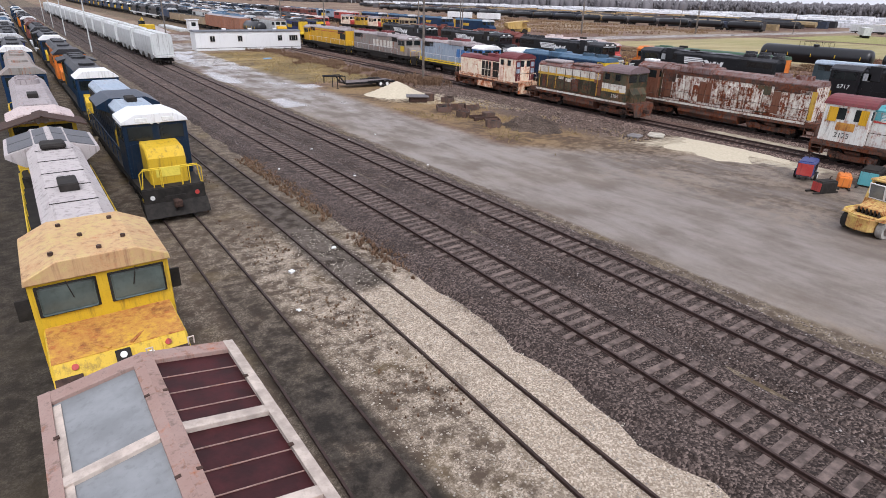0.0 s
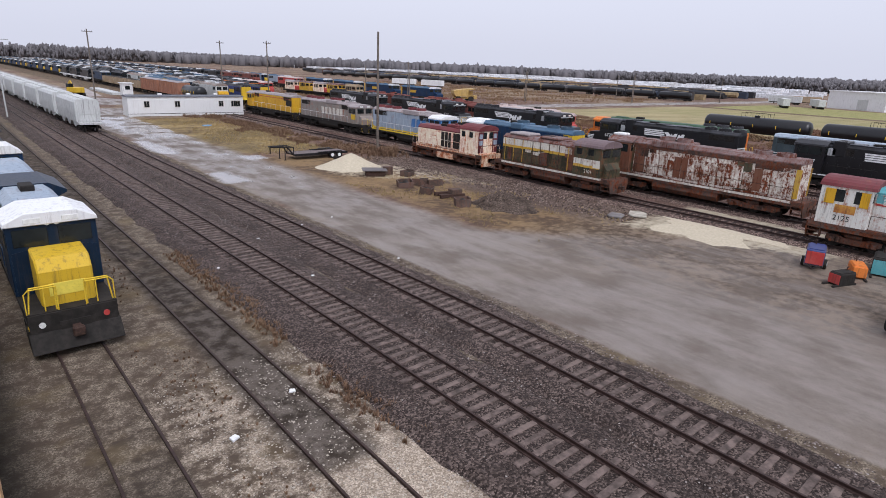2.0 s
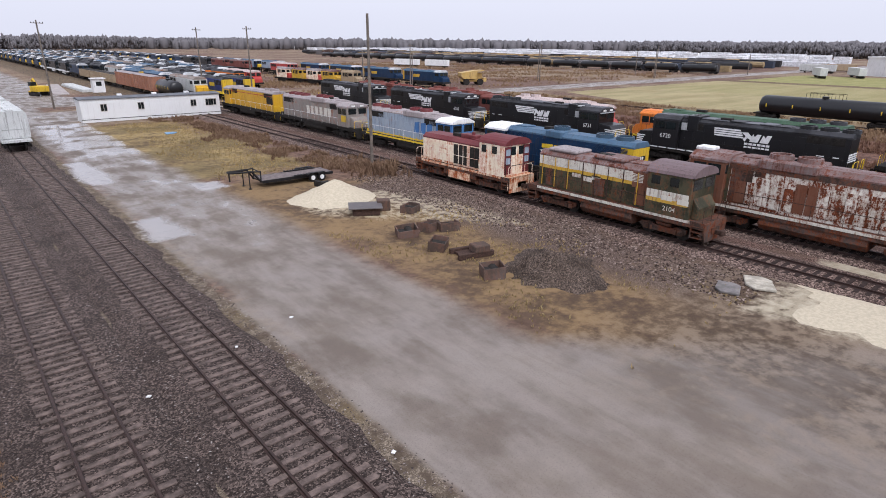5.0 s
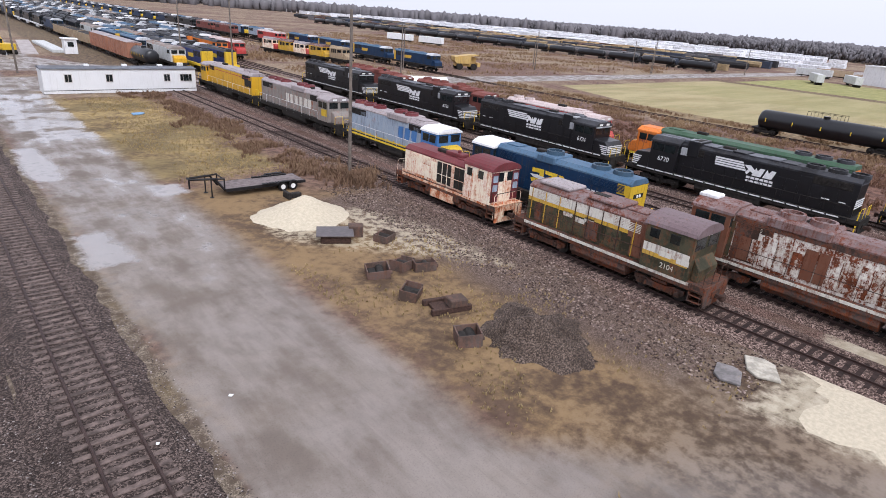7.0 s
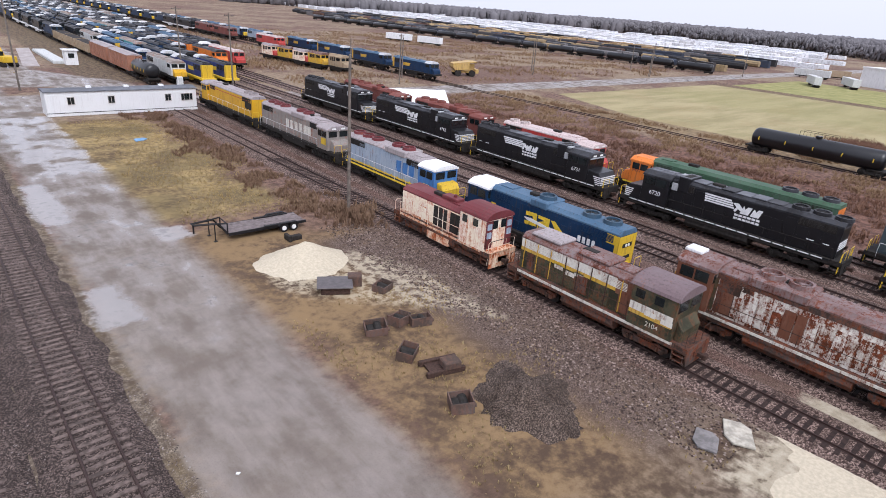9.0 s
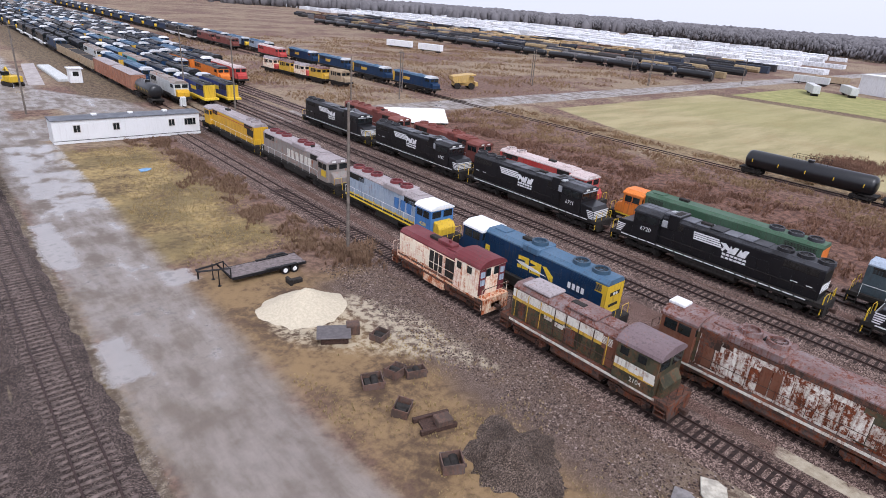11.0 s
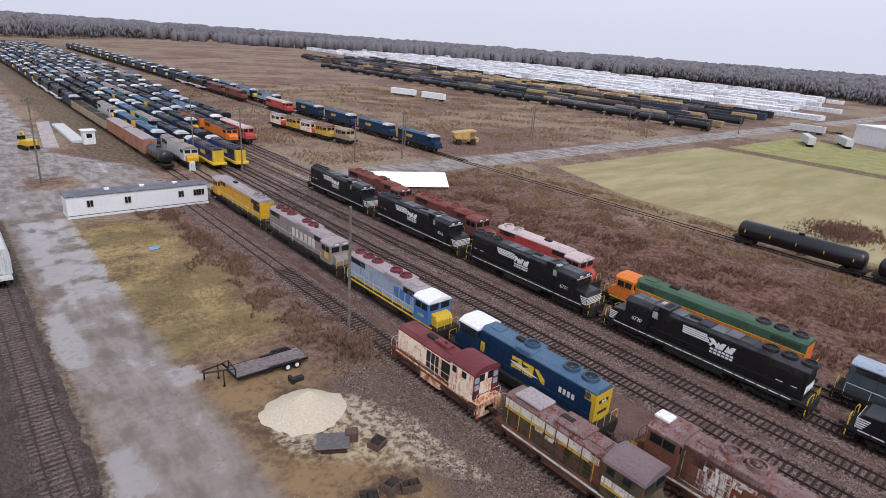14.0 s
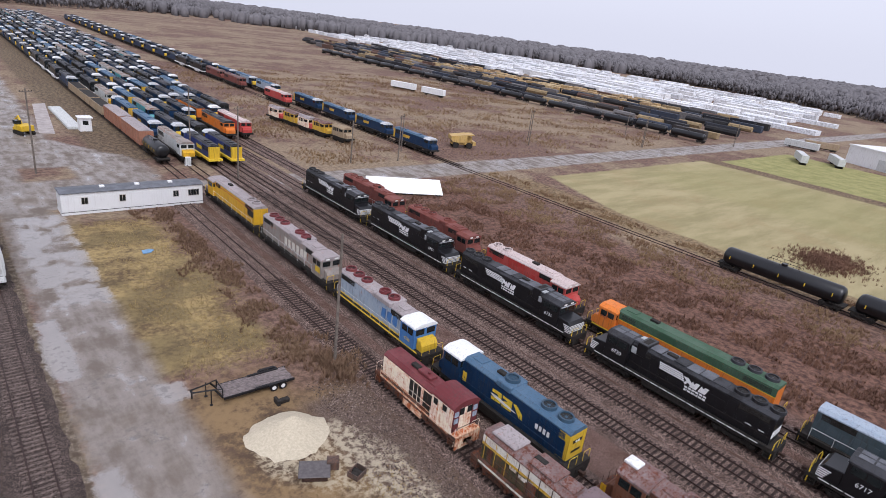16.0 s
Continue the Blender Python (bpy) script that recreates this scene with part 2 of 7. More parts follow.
GREYHATCH = paint("dusty_grey_hatch", (0.085, 0.088, 0.10), 0.05, (0.15, 0.155, 0.17), 0.5, fade=0.7)
PALEBOX = paint("pale_grey_box", (0.36, 0.37, 0.38), 0.1, (0.46, 0.47, 0.48), 0.5)
DARKTEAL = paint("grey_teal_paint", (0.055, 0.075, 0.085), 0.12, (0.10, 0.125, 0.14), 0.5)
BLUEFAN = paint("grey_blue_fan", (0.035, 0.07, 0.11), 0.12, (0.07, 0.11, 0.15), 0.5)
DOORWHITE = paint("chalk_white_door_paint", (0.70, 0.67, 0.60), 0.62, (0.46, 0.42, 0.36), 0.6, fade=0.7, grime=(0.26, 0.12, 0.05), rustcol=(0.085, 0.027, 0.013), soft=0.03, dirt=0.55)
DOORRUST = paint("rusted_through_door", (0.15, 0.062, 0.036), 0.5, (0.22, 0.14, 0.10), 0.65, rustcol=(0.075, 0.024, 0.012), soft=0.08)
NAVY = paint("navy_paint", (0.005, 0.015, 0.034), 0.06, (0.012, 0.032, 0.066), 0.4)
SCABBED = paint("rust_scabbed_cream_paint", (0.76, 0.64, 0.47), 0.64, (0.68, 0.50, 0.33), 0.6, rustcol=(0.24, 0.068, 0.024), soft=0.05)
OLDWHITE = paint("dusty_white_roof", (0.50, 0.51, 0.53), 0.15, (0.6, 0.6, 0.6), 0.65)


# ---- ground ----
def ground_material():
    m, nt, bsdf = nodes_of("yard_ground")
    n = Net(nt, shift=False)
    xyz = n.split()
    X, Y = xyz[0], xyz[1]
    big, mid, fine, grit = n.noise(0.035, 5, 0.6), n.noise(0.22, 6, 0.65), n.noise(1.6, 6, 0.65), n.noise(14, 4, 0.7)
    low = n.noise(0.09, 4, 0.6)
    wob = n.math("SUBTRACT", n.math("ADD", n.math("MULTIPLY", low, 0.45), n.math("ADD", n.math("MULTIPLY", mid, 0.35), n.math("MULTIPLY", fine, 0.34))), 0.57)

    def zone(planes, soft=1.0, wobble=6.0):
        """Where every a*x + b*y + c is above nought, with a ragged soft edge."""
        f = None
        for a, b, c in planes:
            v = n.math("ADD", n.math("ADD", n.math("MULTIPLY", X, a), n.math("MULTIPLY", Y, b)), n.math("ADD", n.math("MULTIPLY", wob, wobble), c))
            s = n.step(v, -soft, soft)
            f = s if f is None else n.math("MULTIPLY", f, s)
        return f

    def two(a, b, noise, lo=0.35, hi=0.65):
        return n.mix(n.step(noise, lo, hi), a, b)

    def AND(f, g):
        return n.math("MULTIPLY", f, g)
    tuft = n.noise(1.1, 8, 0.72)
    dry = two((0.155, 0.112, 0.078), (0.30, 0.225, 0.150), tuft, 0.36, 0.62)
    # brush tones lifted, with haze over the far ground put into the colour
    brush = two((0.085, 0.050, 0.040), (0.225, 0.140, 0.105), tuft, 0.38, 0.64)
    wide = n.noise(0.02, 6, 0.62, (0.8, 1.2, 1.0))
    thick = zone([(1, 0, -78.0), (-1, 0, 117.0), (0, -1, 119.0)], 4.0, 6.0)
    cover = n.math("ADD", n.math("MULTIPLY", wide, 0.5), n.math("ADD", n.math("MULTIPLY", low, 0.28), n.math("MULTIPLY", mid, 0.22)))
    cover = n.math("SUBTRACT", cover, n.math("MULTIPLY", thick, 0.075))
    c = n.mix(n.step(cover, 0.46, 0.54), brush, dry)
    russet = zone([(1, 0, -78.0), (-1, -0.06, 112.0), (0, -1, 119.0)], 5.0, 14.0)
    c = n.mix(AND(russet, 0.75), c, two((0.050, 0.024, 0.019), (0.19, 0.098, 0.068), tuft, 0.36, 0.64))
    bank = zone([(1, 0, -120.5), (-1, 0, 130.5), (0, -1, 110.0)], 1.5, 6.0)
    c = n.mix(AND(bank, 0.7), c, two((0.12, 0.085, 0.045), (0.27, 0.195, 0.10), tuft, 0.38, 0.62))
    stones = n.cells(24.0, "Color")
    stone_v = n.math("POWER", n.split(stones)[0], 1.7)
    gravel = n.mix(stone_v, (0.10, 0.078, 0.056), (0.33, 0.268, 0.205))
    # the older tracks beside the main line
    dirt = n.mix(n.step(fine, 0.38, 0.62), (0.085, 0.062, 0.045), gravel)
    dirt = n.mix(AND(n.step(mid, 0.50, 0.64), 0.65), dirt, (0.15, 0.11, 0.06))
    west = zone([(-1, 0, 19.0)], 0.3, 1.2)
    c = n.mix(west, c, dirt)
    pale_gravel = n.mix(stone_v, (0.26, 0.205, 0.152), (0.64, 0.54, 0.435))
    pale = AND(zone([(1, 0.0, -5.2), (-1, -0.03, 9.3), (0, -1, 9.0)], 0.9, 7.0), n.step(n.math("ADD", n.math("MULTIPLY", fine, 0.5), n.math("MULTIPLY", mid, 0.5)), 0.30, 0.44))
    c = n.mix(AND(pale, 0.82), c, pale_gravel)
    thin = AND(zone([(1, 0.0, -3.0), (-1, 0, 8.6), (0, -1, 15.0)], 1.5, 6.0), n.step(fine, 0.40, 0.62))
    c = n.mix(AND(thin, 0.7), c, pale_gravel)
    oil = AND(AND(zone([(1, 0, -0.9), (-1, 0, 2.9)], 0.25, 1.2), n.math("SUBTRACT", 1.0, n.step(n.math("ADD", Y, n.math("MULTIPLY", wob, 25.0)), 0.0, 20.0))), n.step(mid, 0.30, 0.46))
    c = n.mix(AND(oil, 0.9), c, two((0.018, 0.016, 0.014), (0.055, 0.046, 0.038), fine, 0.40, 0.62))
    black_dirt = zone([(-1, 0, -0.4), (0, 1, 40)], 0.6, 2.0)
    c = n.mix(AND(black_dirt, 0.8), c, two((0.016, 0.014, 0.011), (0.034, 0.029, 0.022), fine))
    mud = AND(zone([(1, 0, -5.5), (-1, 0, 7.6), (0, 1, -8.5)], 0.3, 1.2), n.step(mid, 0.25, 0.5))
    c = n.mix(AND(mud, 0.85), c, two((0.026, 0.019, 0.014), (0.10, 0.083, 0.072), n.math("ADD", n.math("MULTIPLY", mid, 0.5), n.math("MULTIPLY", fine, 0.5)), 0.44, 0.58))
    # the yard's ballast
    yard = zone([(1, 0, -41.0), (-1, 0, 79.5), (0, -1, 128.0)], 1.5, 7.0)
    yard_c = n.mix(n.step(mid, 0.4, 0.7), n.mix(stone_v, (0.040, 0.019, 0.014), (0.31, 0.205, 0.17)), (0.075, 0.041, 0.029))
    c = n.mix(yard, c, yard_c)
    sand2 = AND(zone([(1, 0.3, -43.6), (-1, 0, 49.0), (0, 1, -7.0), (0, -1, 19.6)], 0.6, 7.0), n.step(fine, 0.28, 0.42))
    # scrap ground between road and yard
    scrap = zone([(1, 0, -27.0), (-1, 0, 42.0), (0, -1, 62.0), (0, 1, -15.0)], 2.5, 10.0)
    scrap_c = two((0.085, 0.055, 0.036), (0.235, 0.155, 0.080), n.math("ADD", n.math("MULTIPLY", mid, 0.6), n.math("MULTIPLY", fine, 0.4)), 0.40, 0.58)
    c = n.mix(scrap, c, scrap_c)
    rubble = AND(zone([(1, 0, -36.5), (-1, 0, 43.0), (0, -1, 54.0), (0, 1, -22)], 1.5, 8.0), n.step(fine, 0.30, 0.46))
    c = n.mix(AND(rubble, 0.9), c, n.mix(stone_v, (0.036, 0.023, 0.018), (0.25, 0.185, 0.155)))
    spill = AND(zone([(0.5, 0.5, -38.5), (-0.6, -0.3, 37.5), (0, -1, 50.5), (0, 1, -36.0), (1, 0, -30.0), (-1, 0, 40.0)], 0.7, 5.0), n.step(fine, 0.40, 0.58))
    c = n.mix(AND(spill, 0.7), c, (0.50, 0.43, 0.31))
    # yellow grass by the office trailer
    verge = zone([(1, 0, -36.5), (-1, 0, 43.5), (0, 1, -56.0), (0, -1, 116.0)], 1.5, 8.0)
    c = n.mix(AND(verge, 0.85), c, brush)
    grass = zone([(1, 0.05, -29.0), (-1, -0.02, 40.3), (0, 1, -64.0), (0, -1, 111.0)], 2.0, 14.0)
    grass_c = two((0.105, 0.070, 0.040), (0.335, 0.245, 0.11), n.math("ADD", n.math("MULTIPLY", mid, 0.55), n.math("MULTIPLY", fine, 0.45)), 0.38, 0.6)
    grass_c = n.mix(AND(n.step(low, 0.46, 0.58), 0.55), grass_c, (0.115, 0.088, 0.045))
    c = n.mix(grass, c, grass_c)
    # the haul road and the crossing
    road1 = zone([(1, 0, -19.0), (-1, -0.02, 28.2), (0, -1, 260.0)], 1.0, 5.0)
    road1 = n.math("MULTIPLY", road1, zone([(1, 0, -18.9)], 0.2, 0.8))
    road2 = n.math("MULTIPLY", zone([(1, 0.6, -18.0), (-1, -1.0, 52.0), (0, 1, 60.0)], 1.6, 9.0), zone([(1, 0, -18.9)], 0.2, 0.8))
    cross = zone([(0, 1, -118.5), (0, -1, 129.5), (1, 0, -19.0)], 0.6, 2.5)
    lot = zone([(1, 0, -15.0), (-1, 0, 46.0), (0, 1, -119.0), (0, -1, 176.0), (-1.6, -1, 222.0)], 1.5, 8.0)
    edge_n = zone([(1, 0, -38.5), (-1, 0, 52.0), (0, 1, -147.0)], 1.5, 7.0)
    c = n.mix(AND(edge_n, 0.85), c, two((0.055, 0.040, 0.030), (0.19, 0.14, 0.085), tuft, 0.38, 0.62))
    lane = zone([(1, 0, -18.0), (-1, 0, 33.0), (0, 1, -150.0), (0, -1, 420.0)], 1.5, 6.0)
    road = n.math("MAXIMUM", n.math("MAXIMUM", n.math("MAXIMUM", road1, road2), lane), n.math("MAXIMUM", cross, lot))
    isle = zone([(1, 0, -24.0), (-1, 0, 32.5), (0, 1, -135.5), (0, -1, 145.0)], 1.0, 6.0)
    road = AND(road, n.math("SUBTRACT", 1.0, isle))
    ruts = n.noise(0.5, 5, 0.6, (1.2, 0.4, 1.0))
    wet = n.math("ADD", n.math("MULTIPLY", mid, 0.55), n.math("MULTIPLY", ruts, 0.45))
    road_c = two((0.150, 0.124, 0.104), (0.238, 0.202, 0.176), wet, 0.36, 0.62)
    road_c = n.mix(AND(n.step(low, 0.48, 0.66), 0.35), road_c, (0.215, 0.175, 0.142))
    tyre = n.noise(3.0, 3, 0.6, (1.0, 0.08, 1.0))
    road_c = n.mix(AND(n.step(tyre, 0.54, 0.66), 0.30), road_c, (0.155, 0.125, 0.102))
    road_c = n.mix(AND(n.step(fine, 0.46, 0.66), 0.22), road_c, (0.155, 0.125, 0.108))
    road_c = n.mix(AND(n.step(grit, 0.50, 0.66), 0.18), road_c, (0.15, 0.122, 0.10))
    c = n.mix(AND(road, 0.94), c, road_c)
    earth = AND(zone([(1, 0, -29.0), (-1, 0, 47.0), (0, -1, 22.0), (0, 1, 25.0)], 3.0, 14.0), n.step(mid, 0.28, 0.5))
    c = n.mix(AND(earth, 0.85), c, two((0.075, 0.054, 0.039), (0.205, 0.158, 0.118), n.math("ADD", n.math("MULTIPLY", fine, 0.55), n.math("MULTIPLY", mid, 0.45)), 0.42, 0.58))
    c = n.mix(AND(sand2, 0.92), c, two((0.33, 0.28, 0.20), (0.47, 0.41, 0.31), fine))
    # the green field and its farther half
    field = zone([(1, 0, -129.0), (1, -0.35, -100.5), (0.22, 1, -36.0), (0, -1, 110.0), (-1, 0, 227.0)], 0.8, 4.0)
    field_c = two((0.26, 0.222, 0.112), (0.37, 0.31, 0.170), n.noise(0.10, 8, 0.68, (0.35, 1.6, 1)), 0.36, 0.64)
    field_c = n.mix(AND(n.step(low, 0.5, 0.66), 0.45), field_c, (0.30, 0.225, 0.115))
    c = n.mix(field, c, field_c)
    ditch = zone([(1, 0, -226.5), (-1, 0, 235.5), (0, -1, 112.0)], 1.5, 7.0)
    c = n.mix(AND(ditch, 0.85), c, two((0.07, 0.046, 0.034), (0.20, 0.135, 0.085), tuft, 0.38, 0.62))
    greener = zone([(1, 0, -172.0), (0.22, 1, -36.0), (0, -1, 104.0), (-1, 0, 226.0)], 9.0, 30.0)
    c = n.mix(AND(greener, 0.4), c, (0.25, 0.235, 0.095))
    far_field = zone([(1, 0, -235.5), (0, -1, 107.0), (-1, 0, 300.0)], 0.8, 3.0)
    c = n.mix(far_field, c, two((0.22, 0.215, 0.08), (0.31, 0.285, 0.12), mid))
    c = n.mix(AND(n.step(grit, 0.5, 0.72), 0.3), c, (0.05, 0.042, 0.035))
    nt.links.new(c, bsdf.inputs["Base Color"])
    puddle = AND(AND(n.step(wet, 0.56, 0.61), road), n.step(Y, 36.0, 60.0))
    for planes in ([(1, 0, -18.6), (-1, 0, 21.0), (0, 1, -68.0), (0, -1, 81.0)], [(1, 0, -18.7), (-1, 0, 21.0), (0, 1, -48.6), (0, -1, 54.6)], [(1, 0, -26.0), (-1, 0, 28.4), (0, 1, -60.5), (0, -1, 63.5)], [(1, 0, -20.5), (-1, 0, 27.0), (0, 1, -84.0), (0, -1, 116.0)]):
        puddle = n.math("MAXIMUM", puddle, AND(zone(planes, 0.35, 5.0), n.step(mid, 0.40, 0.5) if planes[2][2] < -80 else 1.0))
    # puddles mixed pale: milky water, plus some sky reflection put into the colour
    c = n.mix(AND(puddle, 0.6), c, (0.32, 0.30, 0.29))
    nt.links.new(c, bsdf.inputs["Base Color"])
    damp = AND(road, n.step(ruts, 0.4, 0.65))
    north = n.step(n.math("ADD", Y, n.math("MULTIPLY", low, 30.0)), 48.0, 72.0)
    sheen = AND(AND(road, n.math("MAXIMUM", north, 0.6)), n.step(wet, 0.38, 0.54))
    c = n.mix(AND(AND(AND(road, north), n.step(n.math("ADD", n.math("MULTIPLY", mid, 0.5), n.math("MULTIPLY", fine, 0.5)), 0.53, 0.62)), 0.5), c, (0.085, 0.072, 0.062))
    nt.links.new(c, bsdf.inputs["Base Color"])
    r = n.math("SUBTRACT", n.math("SUBTRACT", 0.92, n.math("MULTIPLY", n.math("MULTIPLY", sheen, n.math("SUBTRACT", 1.0, puddle)), 0.45)), n.math("ADD", n.math("MULTIPLY", puddle, 0.72), n.math("MULTIPLY", damp, 0.12)))
    nt.links.new(r, bsdf.inputs["Roughness"])
    h = n.math("ADD", n.math("MULTIPLY", grit, 0.5), n.math("ADD", fine, n.math("MULTIPLY", stone_v, 0.4)))
    nt.links.new(n.math("ADD", n.math("MULTIPLY", n.math("MAXIMUM", puddle, sheen), 0.4), n.math("ADD", n.math("MULTIPLY", damp, 0.15), 0.18)), bsdf.inputs["Specular IOR Level"])
    n.bump(bsdf, n.math("MULTIPLY", h, n.math("SUBTRACT", 1.0, n.math("MULTIPLY", n.math("MAXIMUM", n.math("MAXIMUM", puddle, n.math("MULTIPLY", sheen, 0.9)), n.math("MULTIPLY", road, 0.7)), 0.97))), 0.55, 0.06)
    return m


bm = B()
box(bm, -1500, -900, -3.0, 3200, 4200, 0.0)
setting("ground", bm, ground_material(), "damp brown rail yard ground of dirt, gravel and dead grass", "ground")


def ballast_material(name, dark, light, scale=15.0):
    m, nt, bsdf = nodes_of(name)
    n = Net(nt, shift=False)
    v, d = n.split(n.cells(scale, "Color"))[0], n.cells(scale, "Distance")
    a = n.noise(0.5, 5, 0.6)
    c = n.mix(n.math("POWER", v, 2.2), dark, light)
    c = n.mix(n.math("MULTIPLY", n.step(a, 0.42, 0.7), 0.55), c, dark)
    nt.links.new(c, bsdf.inputs["Base Color"])
    bsdf.inputs["Roughness"].default_value = 0.85
    n.bump(bsdf, n.math("SUBTRACT", 1.0, n.math("MULTIPLY", d, 1.4)), 0.9, 0.05)
    return m


BALLAST = ballast_material("dark_ballast", (0.028, 0.0190, 0.0160), (0.225, 0.168, 0.145), 18.0)
YARDBALLAST = ballast_material("yard_ballast", (0.042, 0.024, 0.0185), (0.40, 0.29, 0.245), 14.0)
TIE = plain("weathered_tie_wood", (0.128, 0.096, 0.084), 0.85, 0.5, 3)
DARKTIE = plain("dark_oily_tie_wood", (0.034, 0.022, 0.019), 0.85, 0.45, 3)
RAIL = plain("rusty_rail_steel", (0.046, 0.028, 0.024), 0.55, 0.3, 5)


def drift(y):
    """The western tracks bend a little toward their southern end."""
    k = max(0.0, min(1.0, (18 - y) / 24.0))
    return -0.55 * k * k


def ribbon(bm, profile, ys, cx, bend, ragged=0.0):
    """A profile of (x, z) carried along a gently bending track."""
    rows = [[bm.verts.new((cx + (drift(y) if bend else 0) + px + (ragged * noise.noise((y * 0.55, px, cx)) if pz < 0 else 0), y, pz + (0.25 * ragged * noise.noise((y * 0.9, px, 4.0)) if abs(px) > 1.6 and pz > 0 else 0))) for px, pz in profile] for y in ys]
    k = len(profile)
    for r, s in zip(rows, rows[1:]):
        for i in range(k):
            bm.faces.new((r[i], r[(i + 1) % k], s[(i + 1) % k], s[i]))
    bm.faces.new(rows[0][::-1])
    bm.faces.new(rows[-1])
    bmesh.ops.recalc_face_normals(bm, faces=[f for f in bm.faces])
    return bm


tie_bm = B()
box(tie_bm, -1.3, -0.115, -0.16, 1.3, 0.115, 0.0, 0.012)
tie_mesh = mesh_of("tie", tie_bm, TIE)
dark_tie_mesh = tie_mesh.copy()
dark_tie_mesh.materials[0] = DARKTIE


def track(label, cx, y0, y1, bed=None, top=0.30, ties=(0, 0), bend=False, gauge=0.75):
    """Two rails on wooden ties in a bed of ballast. top: the rails' height; ties: the stretch whose ties show."""
    root = thing("railway_track", label, "railway track", pose(0, 0, 0), "railway tracks", "structure")
    step = 1.0 if bend and bed else 4.0 if bend else 40.0
    ys = [y0 + i * (y1 - y0) / max(1, round((y1 - y0) / step)) for i in range(max(1, round((y1 - y0) / step)) + 1)]
    if bed:
        wl_, wr_, mat_ = bed
        h = top - 0.165
        part("ballast_bed", ribbon(B(), [(-wl_, -0.02), (wr_, -0.02), (wr_ - 0.55, h * 0.8), (1.5, h), (-1.5, h), (-wl_ + 0.55, h * 0.8)], ys, cx, bend, 0.5 if bend else 0.0), mat_, root)
    for s in (-gauge, gauge):
        prof = [(s - 0.075, top - 0.16), (s + 0.075, top - 0.16), (s + 0.065, top - 0.13), (s + 0.015, top - 0.115), (s + 0.015, top - 0.045), (s + 0.037, top - 0.035), (s + 0.037, top), (s - 0.037, top), (s - 0.037, top - 0.035), (s - 0.015, top - 0.045), (s - 0.015, top - 0.115), (s - 0.065, top - 0.13)]
        part("rail", ribbon(B(), prof, ys, cx, bend), RAIL, root)
    if ties[1] > ties[0]:
        y = ties[0]
        while y < ties[1]:
            o = new("tie", tie_mesh if bend else dark_tie_mesh)
            o.parent = root
            o.matrix_basis = pose(cx + (drift(y) if bend else 0) + rnd.uniform(-0.06, 0.06), y, top - 0.125 + rnd.uniform(-0.03, 0.012), 0, 0, rnd.uniform(-1.5, 1.5))
            y += 0.56 + rnd.uniform(-0.03, 0.03)
    return root


T0, T1, T2, M1, M2 = -2.6, 2.05, 6.55, 11.5, 16.1
A_, B_, C_, D_, E_, F_ = 45.3, 50.9, 60.0, 69.7, 75.5, 119.0
TOP = 0.30
track("old siding rails sunk in black oily dirt", T0, -60, 420, None, 0.12, bend=False)
track("old siding rails sunk in oil-stained gravel", T1, -60, 420, None, 0.12, bend=True)
track("old siding rails sunk in muddy gravel", T2, -60, 420, None, 0.12, bend=True)
track("main line track on dark ballast with weathered ties", M1, -40, 420, (2.9, 2.4, BALLAST), 0.38, (-12, 110), True)
track("main line track on dark ballast with weathered ties", M2, -40, 420, (2.4, 2.2, BALLAST), 0.38, (-12, 110), True)


# ---- locomotives ----
def wheel_mesh():
    bm = B()
    for s in (-0.75, 0.75):
        disc(bm, (s, 0, 0.5), 0.5, 0.13, "x", 18)
        disc(bm, (s * 1.1, 0, 0.5), 0.3, 0.06, "x", 14)
    disc(bm, (0, 0, 0.5), 0.09, 1.5, "x", 8)
    return mesh_of("wheel_set", bm, UNDER)


WHEEL = wheel_mesh()


def truck(root, y, axles, mat_):
    bm = B()
    half = 2.15 if axles == 3 else 1.6
    for s in (-1, 1):
        prism(bm, [(y - half, 0.55), (y - half + 0.15, 0.45), (y - 0.5, 0.34), (y + 0.5, 0.34), (y + half - 0.15, 0.45), (y + half, 0.55), (y + half, 0.8), (y + half * 0.6, 0.86), (y + 0.5, 0.72), (y - 0.5, 0.72), (y - half * 0.6, 0.86), (y - half, 0.8)], s * 0.98, s * 1.13, "x")
        for k in ((-1, 0, 1) if axles == 3 else (-0.72, 0.72)):
            yy = y + k * 1.68
            box(bm, s * 1.13, yy - 0.17, 0.36, s * 1.26, yy + 0.17, 0.68, 0.03)
            disc(bm, (s * 1.28, yy, 0.5), 0.12, 0.06, "x", 10)
        for k in (-0.85, 0.85):
            disc(bm, (s * 1.17, y + k, 0.55), 0.11, 0.34, "z", 8)
        box(bm, s * 1.13, y - 0.5, 0.84, s * 1.2, y + 0.5, 0.98)
    box(bm, -1.0, y - 0.45, 0.5, 1.0, y + 0.45, 1.02)
    t = part("truck", bm, mat_, root)
    for k in ((-1, 0, 1) if axles == 3 else (-0.72, 0.72)):
        o = new("wheel_set", WHEEL)
        o.parent = t
        o.matrix_basis = pose(0, y + k * 1.68, 0)
    return t


